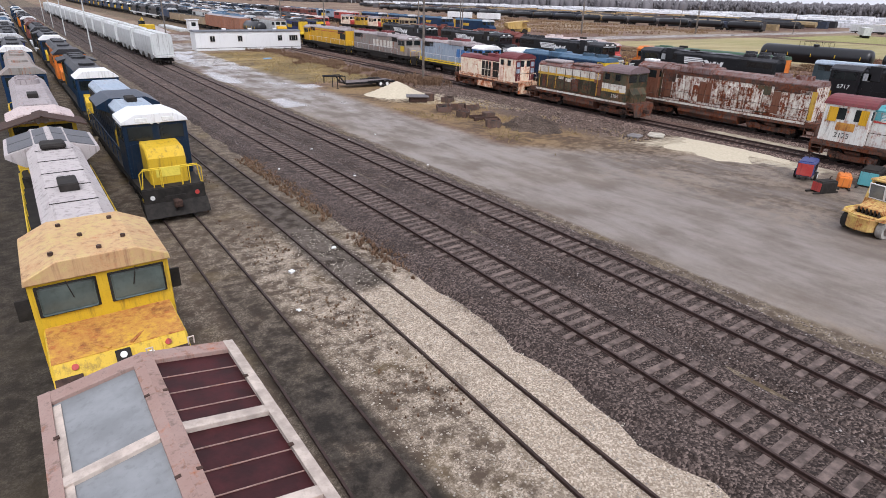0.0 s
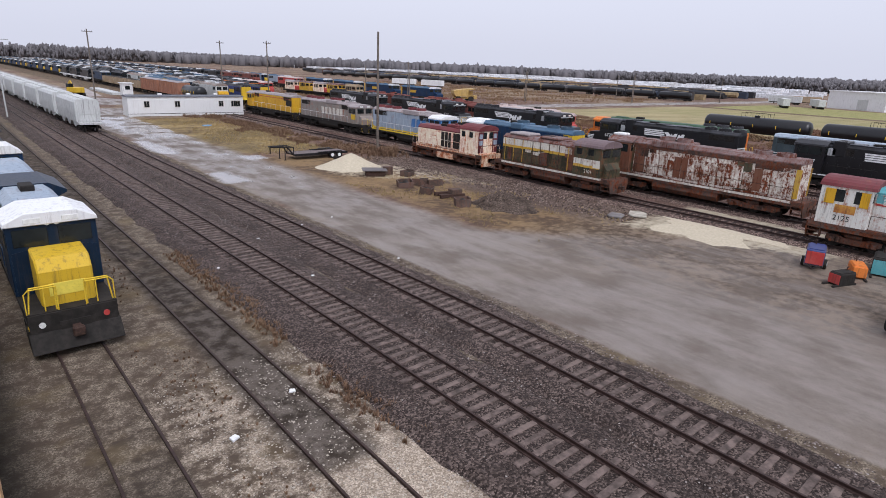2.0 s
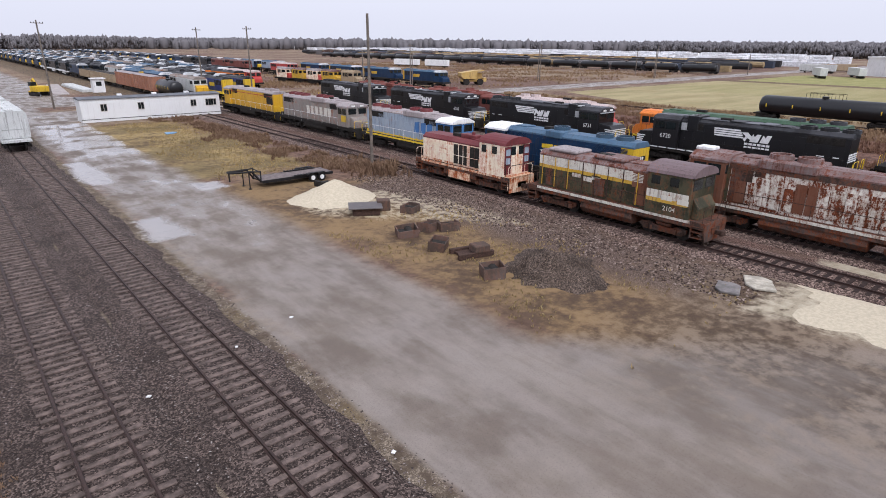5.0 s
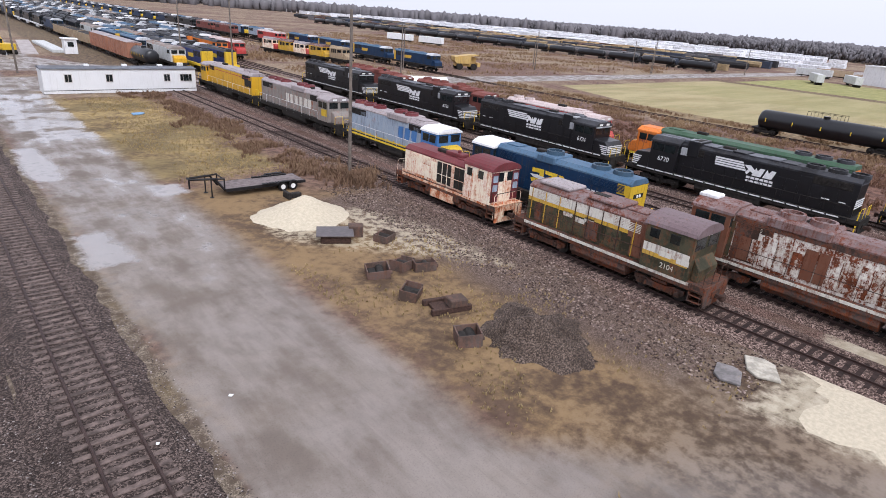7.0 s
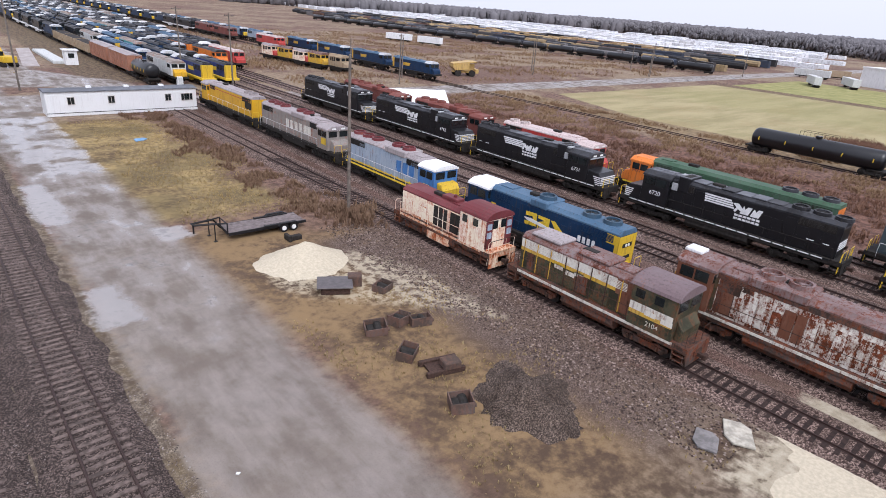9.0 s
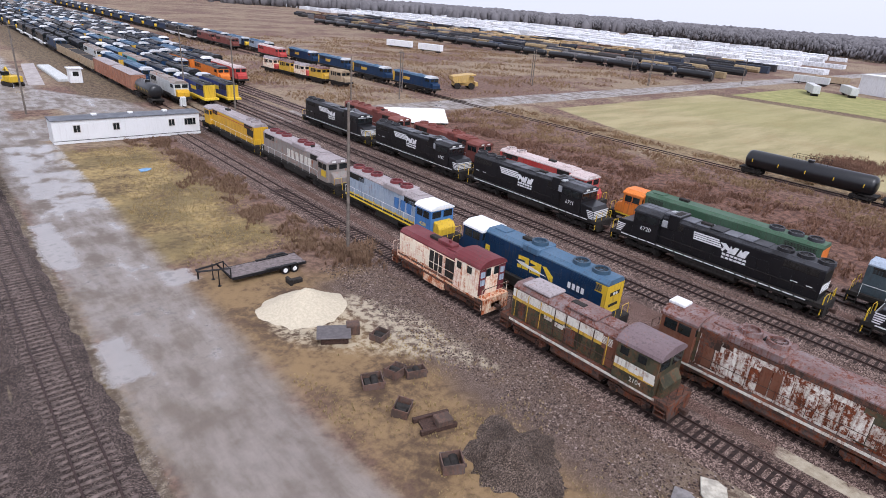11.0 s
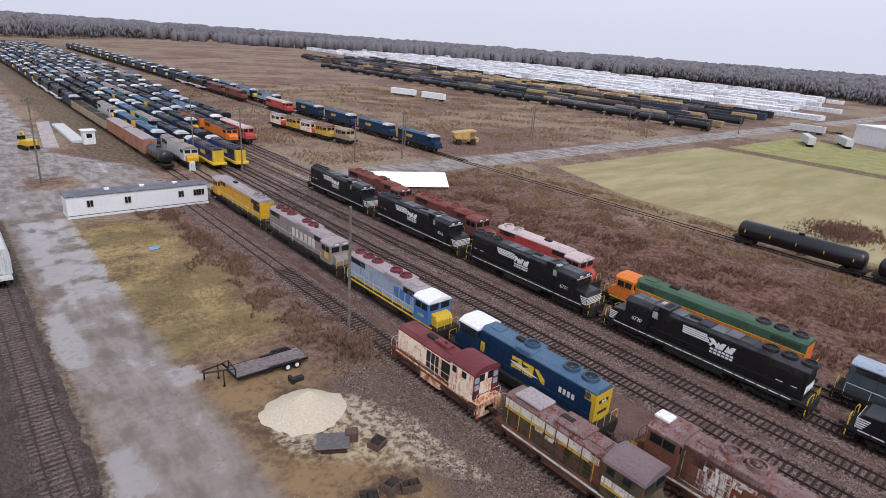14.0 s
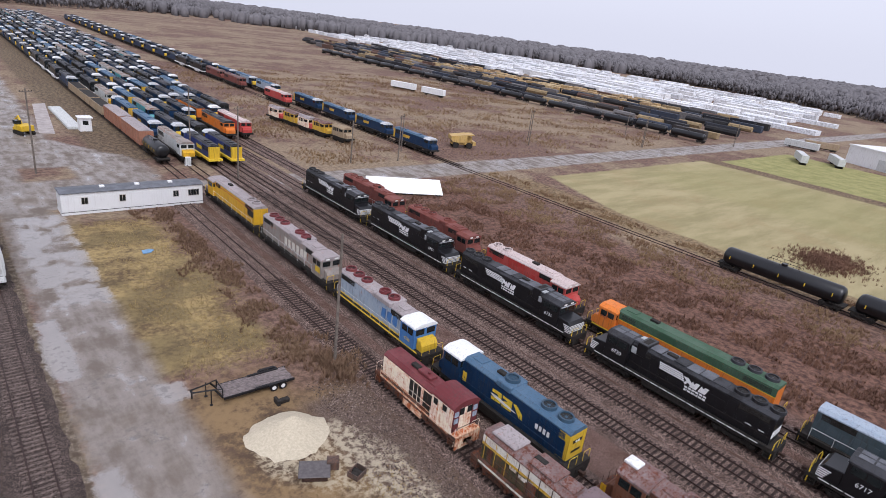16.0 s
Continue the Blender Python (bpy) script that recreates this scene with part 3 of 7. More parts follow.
def fan_mesh(mat_):
    bm = B()
    bmesh.ops.create_cone(bm, cap_ends=False, segments=22, radius1=0.74, radius2=0.70, depth=0.3, matrix=pose(0, 0, 0.15))
    bmesh.ops.create_cone(bm, cap_ends=False, segments=22, radius1=0.55, radius2=0.55, depth=0.22, matrix=pose(0, 0, 0.19))
    ring = [(0.70, 0.3), (0.55, 0.3)]
    for i in range(22):
        a, b = 2 * math.pi * i / 22, 2 * math.pi * (i + 1) / 22
        bm.faces.new([bm.verts.new((r * math.cos(t), r * math.sin(t), z)) for (r, z), t in ((ring[0], a), (ring[0], b), (ring[1], b), (ring[1], a))])
    disc(bm, (0, 0, 0.08), 0.56, 0.04, "z", 22)
    disc(bm, (0, 0, 0.14), 0.13, 0.1, "z", 12)
    for i in range(8):
        a = 2 * math.pi * i / 8
        tube(bm, [(0.1 * math.cos(a), 0.1 * math.sin(a), 0.17), (0.56 * math.cos(a), 0.56 * math.sin(a), 0.2)], 0.02, 4)
    return mesh_of("radiator_fan", bm, mat_)


FANS = {}
FANDISH = mesh_of("fan_dish", disc(B(), (0, 0, 0.14), 0.54, 0.06, "z", 22), UNDER)


def locomotive(label, x, y, length, front, body, roof, cab=None, cab_roof=None, nose=None, stripe=None, under=UNDER, axles=3, fans=(), brakes=(), hood_w=1.12, hood_h=4.25,
               cab_at=None, cab_len=2.5, nose_h=2.75, nose_w=None, wide=False, rails=WHITE, wings=False, lod=0, top=TOP, end=None, round_cab=False, stack=None, door_gap=1.05, cab_h=4.5, step_mat=None, lean=0.0, grille=None, win_h=0.72, win_w=None, boards=True, fan_mat=None):
    """A hood unit. front: +1 where its cab end faces north. Local y runs toward the cab end, z up from the rail's top."""
    root = thing("diesel_locomotive", label, "locomotive", pose(x, y, top, 0, 0, (0 if front > 0 else 180) + lean), "diesel locomotives")
    cab, cab_roof, nose, stripe, end, step_mat = cab or body, cab_roof or roof, nose or cab or body, stripe or under, end or body, step_mat or under
    h = length / 2
    cab_at = h - 4.6 if cab_at is None else cab_at      # rear wall of the cab
    cf = cab_at + cab_len                                # its front wall
    nose_w = nose_w or (1.42 if wide else hood_w)
    e = h - 0.55
    bm = B()
    box(bm, -1.47, -e, 1.16, 1.47, e, 1.58)
    box(bm, -0.5, -h + 0.4, 0.75, 0.5, h - 0.4, 1.16)
    part("underframe", bm, under, root)
    bm = B()
    for s in (-1, 1):
        box(bm, min(s * 1.475, s * 1.50), -e + 0.9, 1.40, max(s * 1.475, s * 1.50), e - 0.9, 1.585)
    part("side_sill", bm, stripe, root)
    tl = 3.1 if axles == 3 else 2.1
    bm = B()
    prism(bm, [(-1.38, 1.15), (-1.42, 0.75), (-1.1, 0.36), (1.1, 0.36), (1.42, 0.75), (1.38, 1.15)], -tl, tl, "y", 0.05)
    part("fuel_tank", bm, under, root)
    ty = h - (4.3 if axles == 3 else 3.3)
    for s in (-1, 1):
        truck(root, s * ty, axles, under)
    # pilots, steps, couplers
    for s in (-1, 1):
        bm = B()
        prism(bm, [(-1.45, 1.55), (-1.45, 0.95), (-1.2, 0.32), (1.2, 0.32), (1.45, 0.95), (1.45, 1.55)], s * e, s * (e + 0.09), "y")
        part("pilot", bm, step_mat, root)
        for q in (-1, 1):
            bm = B()
            for k in range(3):
                z = 0.55 + k * 0.36
                box(bm, min(q * 1.02, q * 1.5), min(s * (e - 0.78), s * (e - 0.02)), z, max(q * 1.02, q * 1.5), max(s * (e - 0.78), s * (e - 0.02)), z + 0.04)
            box(bm, min(q * 1.0, q * 1.5), min(s * (e - 0.8), s * (e - 0.76)), 0.5, max(q * 1.0, q * 1.5), max(s * (e - 0.8), s * (e - 0.76)), 1.56)
            part("step", bm, step_mat, root)
        bm = B()
        box(bm, -0.14, min(s * e, s * (h + 0.12)), 0.72, 0.14, max(s * e, s * (h + 0.12)), 0.98, 0.03)
        box(bm, -0.2, min(s * (h - 0.1), s * (h + 0.15)), 0.66, 0.2, max(s * (h - 0.1), s * (h + 0.15)), 1.04, 0.05)
        part("coupler", bm, RUST, root)
    # long hood
    hb = -h + 1.25
    eave = hood_h - 0.42
    bm = B()
    box(bm, -hood_w, hb, 1.58, hood_w, cab_at, eave, 0.03)
    hood = part("hood", bm, body, root)
    bm = B()
    prism(bm, [(-hood_w, eave), (-hood_w, eave + 0.12), (-hood_w + 0.34, hood_h), (hood_w - 0.34, hood_h), (hood_w, eave + 0.12), (hood_w, eave)], hb - 0.004, cab_at, "y")
    part("hood_roof", bm, roof, root)
    if lod < 2:
        yy = hb + 0.35
        while yy < cab_at - 0.5:
            w = min(door_gap - 0.13, cab_at - 0.2 - yy)
            zt_ = eave - (0.75 if int(yy * 7) % 3 else 0.25)
            for s in (-1, 1):
                bm = B()
                box(bm, min(s * hood_w, s * (hood_w + 0.022)), yy, 1.78, max(s * hood_w, s * (hood_w + 0.022)), yy + w, zt_, 0.008)
                box(bm, min(s * (hood_w + 0.018), s * (hood_w + 0.05)), yy + w - 0.12, 2.5, max(s * (hood_w + 0.018), s * (hood_w + 0.05)), yy + w - 0.07, 2.75)
                part("hood_door", bm, body, root)
            yy += door_gap
        for y0, y1 in ((hb + 0.5, hb + 3.4), (cab_at - 2.4, cab_at - 0.5)):
            for s in (-1, 1):
                bm = B()
                box(bm, min(s * hood_w, s * (hood_w + 0.012)), y0 - 0.04, eave - 0.66, max(s * hood_w, s * (hood_w + 0.012)), y1 + 0.04, eave - 0.02)
                for k in range(6):
                    z = eave - 0.62 + k * 0.095
                    box(bm, min(s * (hood_w + 0.01), s * (hood_w + 0.045)), y0, z, max(s * (hood_w + 0.01), s * (hood_w + 0.045)), y1, z + 0.05)
                part("radiator_grille", bm, grille or UNDER, root)
    fm_ = fan_mat or roof
    if fm_ not in FANS:
        FANS[fm_] = fan_mesh(fm_)
    for fy in fans:
        o = new("radiator_fan", FANS[fm_])
        o.parent = root
        o.matrix_basis = pose(0, fy, hood_h - 0.01)
        d_ = new("fan_dish", FANDISH)
        d_.parent = o
        d_.matrix_basis = pose(0, 0, 0)
    if brakes:
        bm = B()
        box(bm, -hood_w - 0.1, min(brakes) - 0.9, eave - 0.1, hood_w + 0.1, max(brakes) + 0.9, hood_h + 0.14, 0.1)
        part("brake_hatch", bm, roof, root)
        for fy in brakes:
            o = new("radiator_fan", FANS[fm_])
            o.parent = root
            o.matrix_basis = pose(0, fy, hood_h + 0.13)
    bm = B()
    sy = stack if stack is not None else cab_at - 4.2
    box(bm, -0.28, sy - 0.55, hood_h - 0.02, 0.28, sy + 0.55, hood_h + 0.26, 0.04)
    part("exhaust", bm, UNDER, root)
    bm = B()
    box(bm, -0.6, cab_at - 2.0, hood_h - 0.02, 0.6, cab_at - 0.6, hood_h + 0.1, 0.04)
    part("intake_hatch", bm, roof, root)
    if wings:
        bm = B()
        prism(bm, [(-1.72, 4.02), (-1.72, 4.16), (0, 4.62), (1.72, 4.16), (1.72, 4.02), (1.1, 3.6), (-1.1, 3.6)], hb + 0.2, hb + 3.6, "y")
        part("winged_radiator", bm, roof, root)
    # cab
    ch = cab_h
    bm = B()
    prof = [(-1.52, 1.58), (-1.52, ch - 0.5), (1.52, ch - 0.5), (1.52, 1.58)]
    prism(bm, prof, cab_at, cf, "y", 0.02)
    part("cab", bm, cab, root)
    bm = B()
    over = 0.12
    if round_cab:
        arc = [(-1.58 * math.cos(math.pi * i / 10), ch - 0.5 + 0.62 * math.sin(math.pi * i / 10)) for i in range(11)]
        prism(bm, arc, cab_at - over, cf + over, "y")
    else:
        prism(bm, [(-1.58, ch - 0.5), (-1.55, ch - 0.34), (-0.85, ch), (0.85, ch), (1.55, ch - 0.34), (1.58, ch - 0.5)], cab_at - over, cf + over, "y", 0.03)
    part("cab_roof", bm, cab_roof, root)
    win = []
    zt = ch - 0.66
    n_side = 2
    for s in (-1, 1):
        for k in range(n_side):
            w = win_w or (cab_len - 0.7) / n_side
            y0 = cab_at + 0.3 + k * ((cab_len - 0.7) / n_side + 0.12)
            win.append((min(s * 1.515, s * 1.545), y0, zt - win_h, max(s * 1.515, s * 1.545), y0 + w, zt))
    for s in (-1, 1):
        win.append((min(s * 0.18, s * 1.32), cf - 0.01, zt - 0.66, max(s * 0.18, s * 1.32), cf + 0.028, zt + 0.02))
    if not wide or lod == 0:
        for s in (-1, 1):
            win.append((min(s * (hood_w + 0.06), s * 1.46), cab_at - 0.028, zt - 0.6, max(s * (hood_w + 0.06), s * 1.46), cab_at + 0.01, zt))
    for w in win:
        bm = B()
        box(bm, *w, 0.012)
        part("window", bm, GLASS, root)
    # nose
    if cf < h - 1.2:
        bm = B()
        ne = h - 1.15
        prism(bm, [(cf, 1.58), (cf, nose_h + 0.12), (ne - 0.35, nose_h), (ne, nose_h - 0.45), (ne, 1.58)], -nose_w, nose_w, "x", 0.06)
        part("nose", bm, nose, root)
        bm = B()
        for q in (-0.16, 0.16):
            disc(bm, (q, cf + 0.04, ch - 0.45 if not wide else nose_h - 0.1), 0.1, 0.1, "y", 12)
        part("headlight", bm, LAMP, root)
    if lod < 2 and boards:
        for q in (-1, 1):
            bm = B()
            box(bm, min(q * 0.34, q * 0.92), cf + 0.1, ch - 0.42, max(q * 0.34, q * 0.92), cf + 0.135, ch - 0.2, 0.02)
            part("number_board", bm, LAMP, root)
    # handrails
    if lod < 2:
        for s in (-1, 1):
            bm = B()
            pts = [(s * 1.46, -e + 0.85, 2.55), (s * 1.46, cab_at - 0.1, 2.55)]
            tube(bm, pts, 0.022)
            k = max(2, round((cab_at + e - 1) / 1.9))
            for i in range(k + 1):
                yy = -e + 0.85 + (cab_at - 0.1 + e - 0.85) * i / k
                tube(bm, [(s * 1.46, yy, 1.3), (s * 1.46, yy, 2.55)], 0.018, 4)
            part("handrail", bm, rails, root)
        for s in (-1, 1):
            for q in (-1, 1):
                bm = B()
                yy = s * (e - 0.1)
                tube(bm, [(q * 1.44, yy, 0.55), (q * 1.44, yy, 2.35), (q * 1.3, yy + s * 0.02, 2.5), (q * 0.45, yy + s * 0.05, 2.5), (q * 0.45, yy + s * 0.05, 1.58)], 0.022)
                part("end_rail", bm, YELLOWBAR if rails is not RUST and rails is not CREAM else rails, root)
    return root


# ---- the yard rows ----
def span(lo, hi):
    return (lo + hi) / 2, hi - lo - 0.3


def loco(label, x, lo, hi, front, *a, **k):
    y, length = span(lo, hi)
    return locomotive(label, x, y, length, front, *a, **k)


track("yard track with half-buried dark ties", A_, -40, 118, (2.3, 2.3, YARDBALLAST), TOP, (-6, 80))
track("yard track on brown ballast under parked engines", B_, -40, 125, (2.3, 2.3, YARDBALLAST), TOP, (5, 34))
track("empty yard track with dark ties", 60.3, -40, 300, (2.3, 2.3, YARDBALLAST), TOP, (10, 118))
track("empty yard track with dark ties", 64.9, -40, 300, (2.3, 2.3, YARDBALLAST), TOP, (10, 118))
track("yard track under black engines", D_, -40, 300, (2.3, 2.3, YARDBALLAST), TOP, (10, 60))
track("yard track under stored engines", E_, -40, 300, (2.3, 2.3, YARDBALLAST), TOP)
track("rusty spur beside the field", F_, -40, 700, None, 0.16)

switcher = loco("rusty cream and red switcher locomotive with missing doors", A_, 40.6, 54.1, -1, CREAM, REDROOF, CREAM, REDROOF, under=RUSTUNDER, axles=2, hood_w=1.15, hood_h=3.95, cab_at=2.6, cab_len=2.9, rails=CREAM, round_cab=True, cab_h=4.6, stripe=SCABBED, grille=CREAM, win_h=0.6, win_w=0.55, boards=False)
geep = loco("derelict rust-streaked olive, white and yellow locomotive", A_, 24.4, 39.9, -1, OLIVE, RUSTROOF, OLIVE, paint("mauve_grey_cab_roof", (0.155, 0.11, 0.115), 0.25, (0.22, 0.17, 0.175), 0.65), under=RUSTUNDER, axles=2, cab_at=3.0, cab_len=3.0, rails=RUST, round_cab=True, stripe=DULLWHITE, hood_h=4.3, cab_h=4.7, grille=DULLWHITE, win_h=0.55, win_w=0.6, boards=False)
ltex = loco("dark blue locomotive with a white cab roof and yellow end", B_, 32.6, 52.0, 1, BLUE, BLUEROOF, BLUE, WHITEROOF, axles=2, fans=(-6.8, -4.9), brakes=(-0.5,), hood_h=4.7, cab_h=4.75, fan_mat=BLUEFAN, rails=BLUE, grille=BLUE)
cow = loco("derelict rust-eaten white locomotive with long hood", B_, 10.6, 31.5, 1, RUSTWHITE, RUSTROOF, DOORRUST, RUSTROOF, under=RUSTUNDER, brakes=(1.2, 2.9), fans=(-7.4, -5.6), rails=RUST, stripe=DULLWHITE, hood_h=4.8, cab_h=4.9, grille=RUSTUNDER, boards=False)
tealw = loco("rusting white locomotive with a teal panel", A_, -8.5, 9.8, 1, TEALWHITE, TEAL, TEALWHITE, REDROOF, under=RUSTUNDER, rails=RUST, hood_h=4.35, cab_at=18.0 / 2 - 3.9, cab_len=3.0, round_cab=True, cab_h=4.6, axles=2, grille=TEALWHITE, boards=False, win_h=0.8, win_w=0.7)
bluegrey = loco("pale grey and blue locomotive with a yellow nose", B_, 52.3, 72.0, -1, GREYBLUE, GREYROOF, MIDBLUE, WHITEROOF, YELLOW, YELLOWBAR, fans=(-7.6, -5.8, -4.0), brakes=(-0.2, 1.6), axles=2, hood_h=4.6, fan_mat=REDROOF)
patched = loco("patchy worn grey locomotive with rusty roof fans", B_, 72.3, 94.6, -1, GREYSIDE, GREYROOF, GREYSIDE, GREYROOF, GREYSIDE, fans=(-8.2, -6.4, -4.6), brakes=(0, 1.8), hood_h=4.6, fan_mat=REDROOF)
upy = loco("ochre yellow locomotive with a grey roof", B_, 95.0, 117.6, 1, UPYELLOW, GREYROOF, UPYELLOW, GREYROOF, fans=(-8.2, -6.4), hood_h=4.6)
blacks = []
for lo, hi, f in ((23.4, 46.3, 1), (46.9, 69.8, -1), (70.1, 93.2, -1), (93.5, 116.6, -1), (-0.6, 21.9, 1)):
    blacks.append(loco("glossy black locomotive with white nose stripes and markings", D_, lo, hi, f, BLACK, ROOFBLACK, BLACK, ROOFBLACK, stripe=BLACK, fans=(-9.6, -7.9, -6.2), wide=True, hood_h=4.75, cab_h=4.85, cab_at=span(lo, hi)[1] / 2 - 5.9, cab_len=2.9, nose_h=3.0, rails=UNDER))
heritage = loco("dark green locomotive with an orange cab", E_, 25.5, 50.5, 1, ORANGE, GREEN, ORANGE, ORANGE, ORANGE, YELLOWBAR, fans=(-10, -8.2, -6.4), hood_h=4.7, wide=True, fan_mat=ROOFBLACK)
loco("blue-grey locomotive with an orange end and brown fans", E_, 2.0, 24.6, -1, DARKTEAL, GREYBLUE, ORANGE, ORANGE, fans=(5.6, 3.8, 2.0), hood_h=4.7, fan_mat=REDROOF)
loco("pinkish white and red stored locomotive", E_, 51.5, 70.5, -1, RED, PINKWHITE, RED, PINKWHITE, fans=(-7, -5), hood_h=4.7)
for lo, hi in ((71, 90.5), (91, 112)):
    loco("brown-red stored locomotive with roof fans", E_, lo, hi, -1, BROWNRED, BROWNRED, fans=(-7, -5, -3), brakes=(1,), hood_h=4.7)

# western rows
boxed = loco("blue locomotive with a yellow nose and white roof", T1, 20.0, 41.5, -1, NAVY, GREYBLUE, NAVY, WHITEROOF, YELLOW, axles=3, top=0.12, hood_h=4.5, cab_h=4.85, cab_at=21.2 / 2 - 5.2, cab_len=2.4, nose_w=0.9, nose_h=3.36, rails=BLUE)
NOSERUST = paint("rust_worn_yellow_paint", (0.58, 0.35, 0.045), 0.58, (0.44, 0.22, 0.05), 0.5, fade=0.8, rustcol=(0.19, 0.07, 0.028), soft=0.12)
PALEROOF = paint("chalky_pale_roof", (0.43, 0.385, 0.375), 0.15, (0.52, 0.47, 0.46), 0.65)
CABTOP = paint("faded_cream_yellow_roof", (0.50, 0.36, 0.15), 0.42, (0.56, 0.43, 0.24), 0.6, rustcol=(0.22, 0.12, 0.07), soft=0.14)
yel = loco("yellow locomotive with a rusted nose and pale roof", T0, 2.1, 24.6, -1, UNDER, PALEROOF, YELLOW, CABTOP, YELLOW, wings=True, wide=True, top=0.12, hood_h=4.5, cab_h=4.75, hood_w=0.97, cab_at=22.2 / 2 - 5.95, cab_len=2.8, nose_h=2.95, rails=YELLOWBAR, boards=False)


def covered_hopper(label, x, y, length=16.5, top=0.38, mat_=CARGREY):
    root = thing("covered_hopper", label, "rail car", pose(x, y, top), "covered hoppers")
    h = length / 2
    bm = B()
    prism(bm, [(-1.5, 1.3), (-1.55, 2.6), (-1.5, 3.9), (-1.25, 4.3), (1.25, 4.3), (1.5, 3.9), (1.55, 2.6), (1.5, 1.3)], -h + 1.3, h - 1.3, "y")
    part("body", bm, mat_, root)
    bm = B()
    for k in range(3):
        y0 = -h + 1.6 + k * (length - 3.2) / 3
        w = (length - 3.2) / 3
        prism(bm, [(y0 + 0.1, 1.32), (y0 + w * 0.38, 0.45), (y0 + w * 0.62, 0.45), (y0 + w - 0.1, 1.32)], -1.25, 1.25, "x")
    part("hopper_chute", bm, mat_, root)
    bm = B()
    for s in (-1, 1):
        box(bm, -1.4, min(s * (h - 1.35), s * (h - 0.1)), 1.0, 1.4, max(s * (h - 1.35), s * (h - 0.1)), 1.25)
        for q in (-1.3, 1.25):
            tube(bm, [(q, s * (h - 0.2), 1.1), (q * 0.96, s * (h - 1.3), 3.9)], 0.05)
            tube(bm, [(q, s * (h - 0.2), 1.1), (q, s * (h - 0.2), 2.4), (-q, s * (h - 0.2), 2.4)], 0.03)
    part("end_platform", bm, mat_, root)
    bm = B()
    box(bm, -0.3, -h + 1.4, 4.33, 0.3, h - 1.4, 4.4)
    for k in range(5):
        yy = -h + 2.6 + k * (length - 5.2) / 4
        box(bm, -0.45, yy - 0.6, 4.3, 0.45, yy + 0.6, 4.46, 0.05)
    part("roof_hatch", bm, mat_, root)
    for s in (-1, 1):
        truck(root, s * (h - 2.0), 2, UNDER)
    return root


hop = covered_hopper("pale grey covered hopper car with a low end platform", M2, 89.4 + 8.4)
for k in range(1, 14):
    copy_thing(hop, pose(M2, 97.8 + 17.2 * k, 0.38))


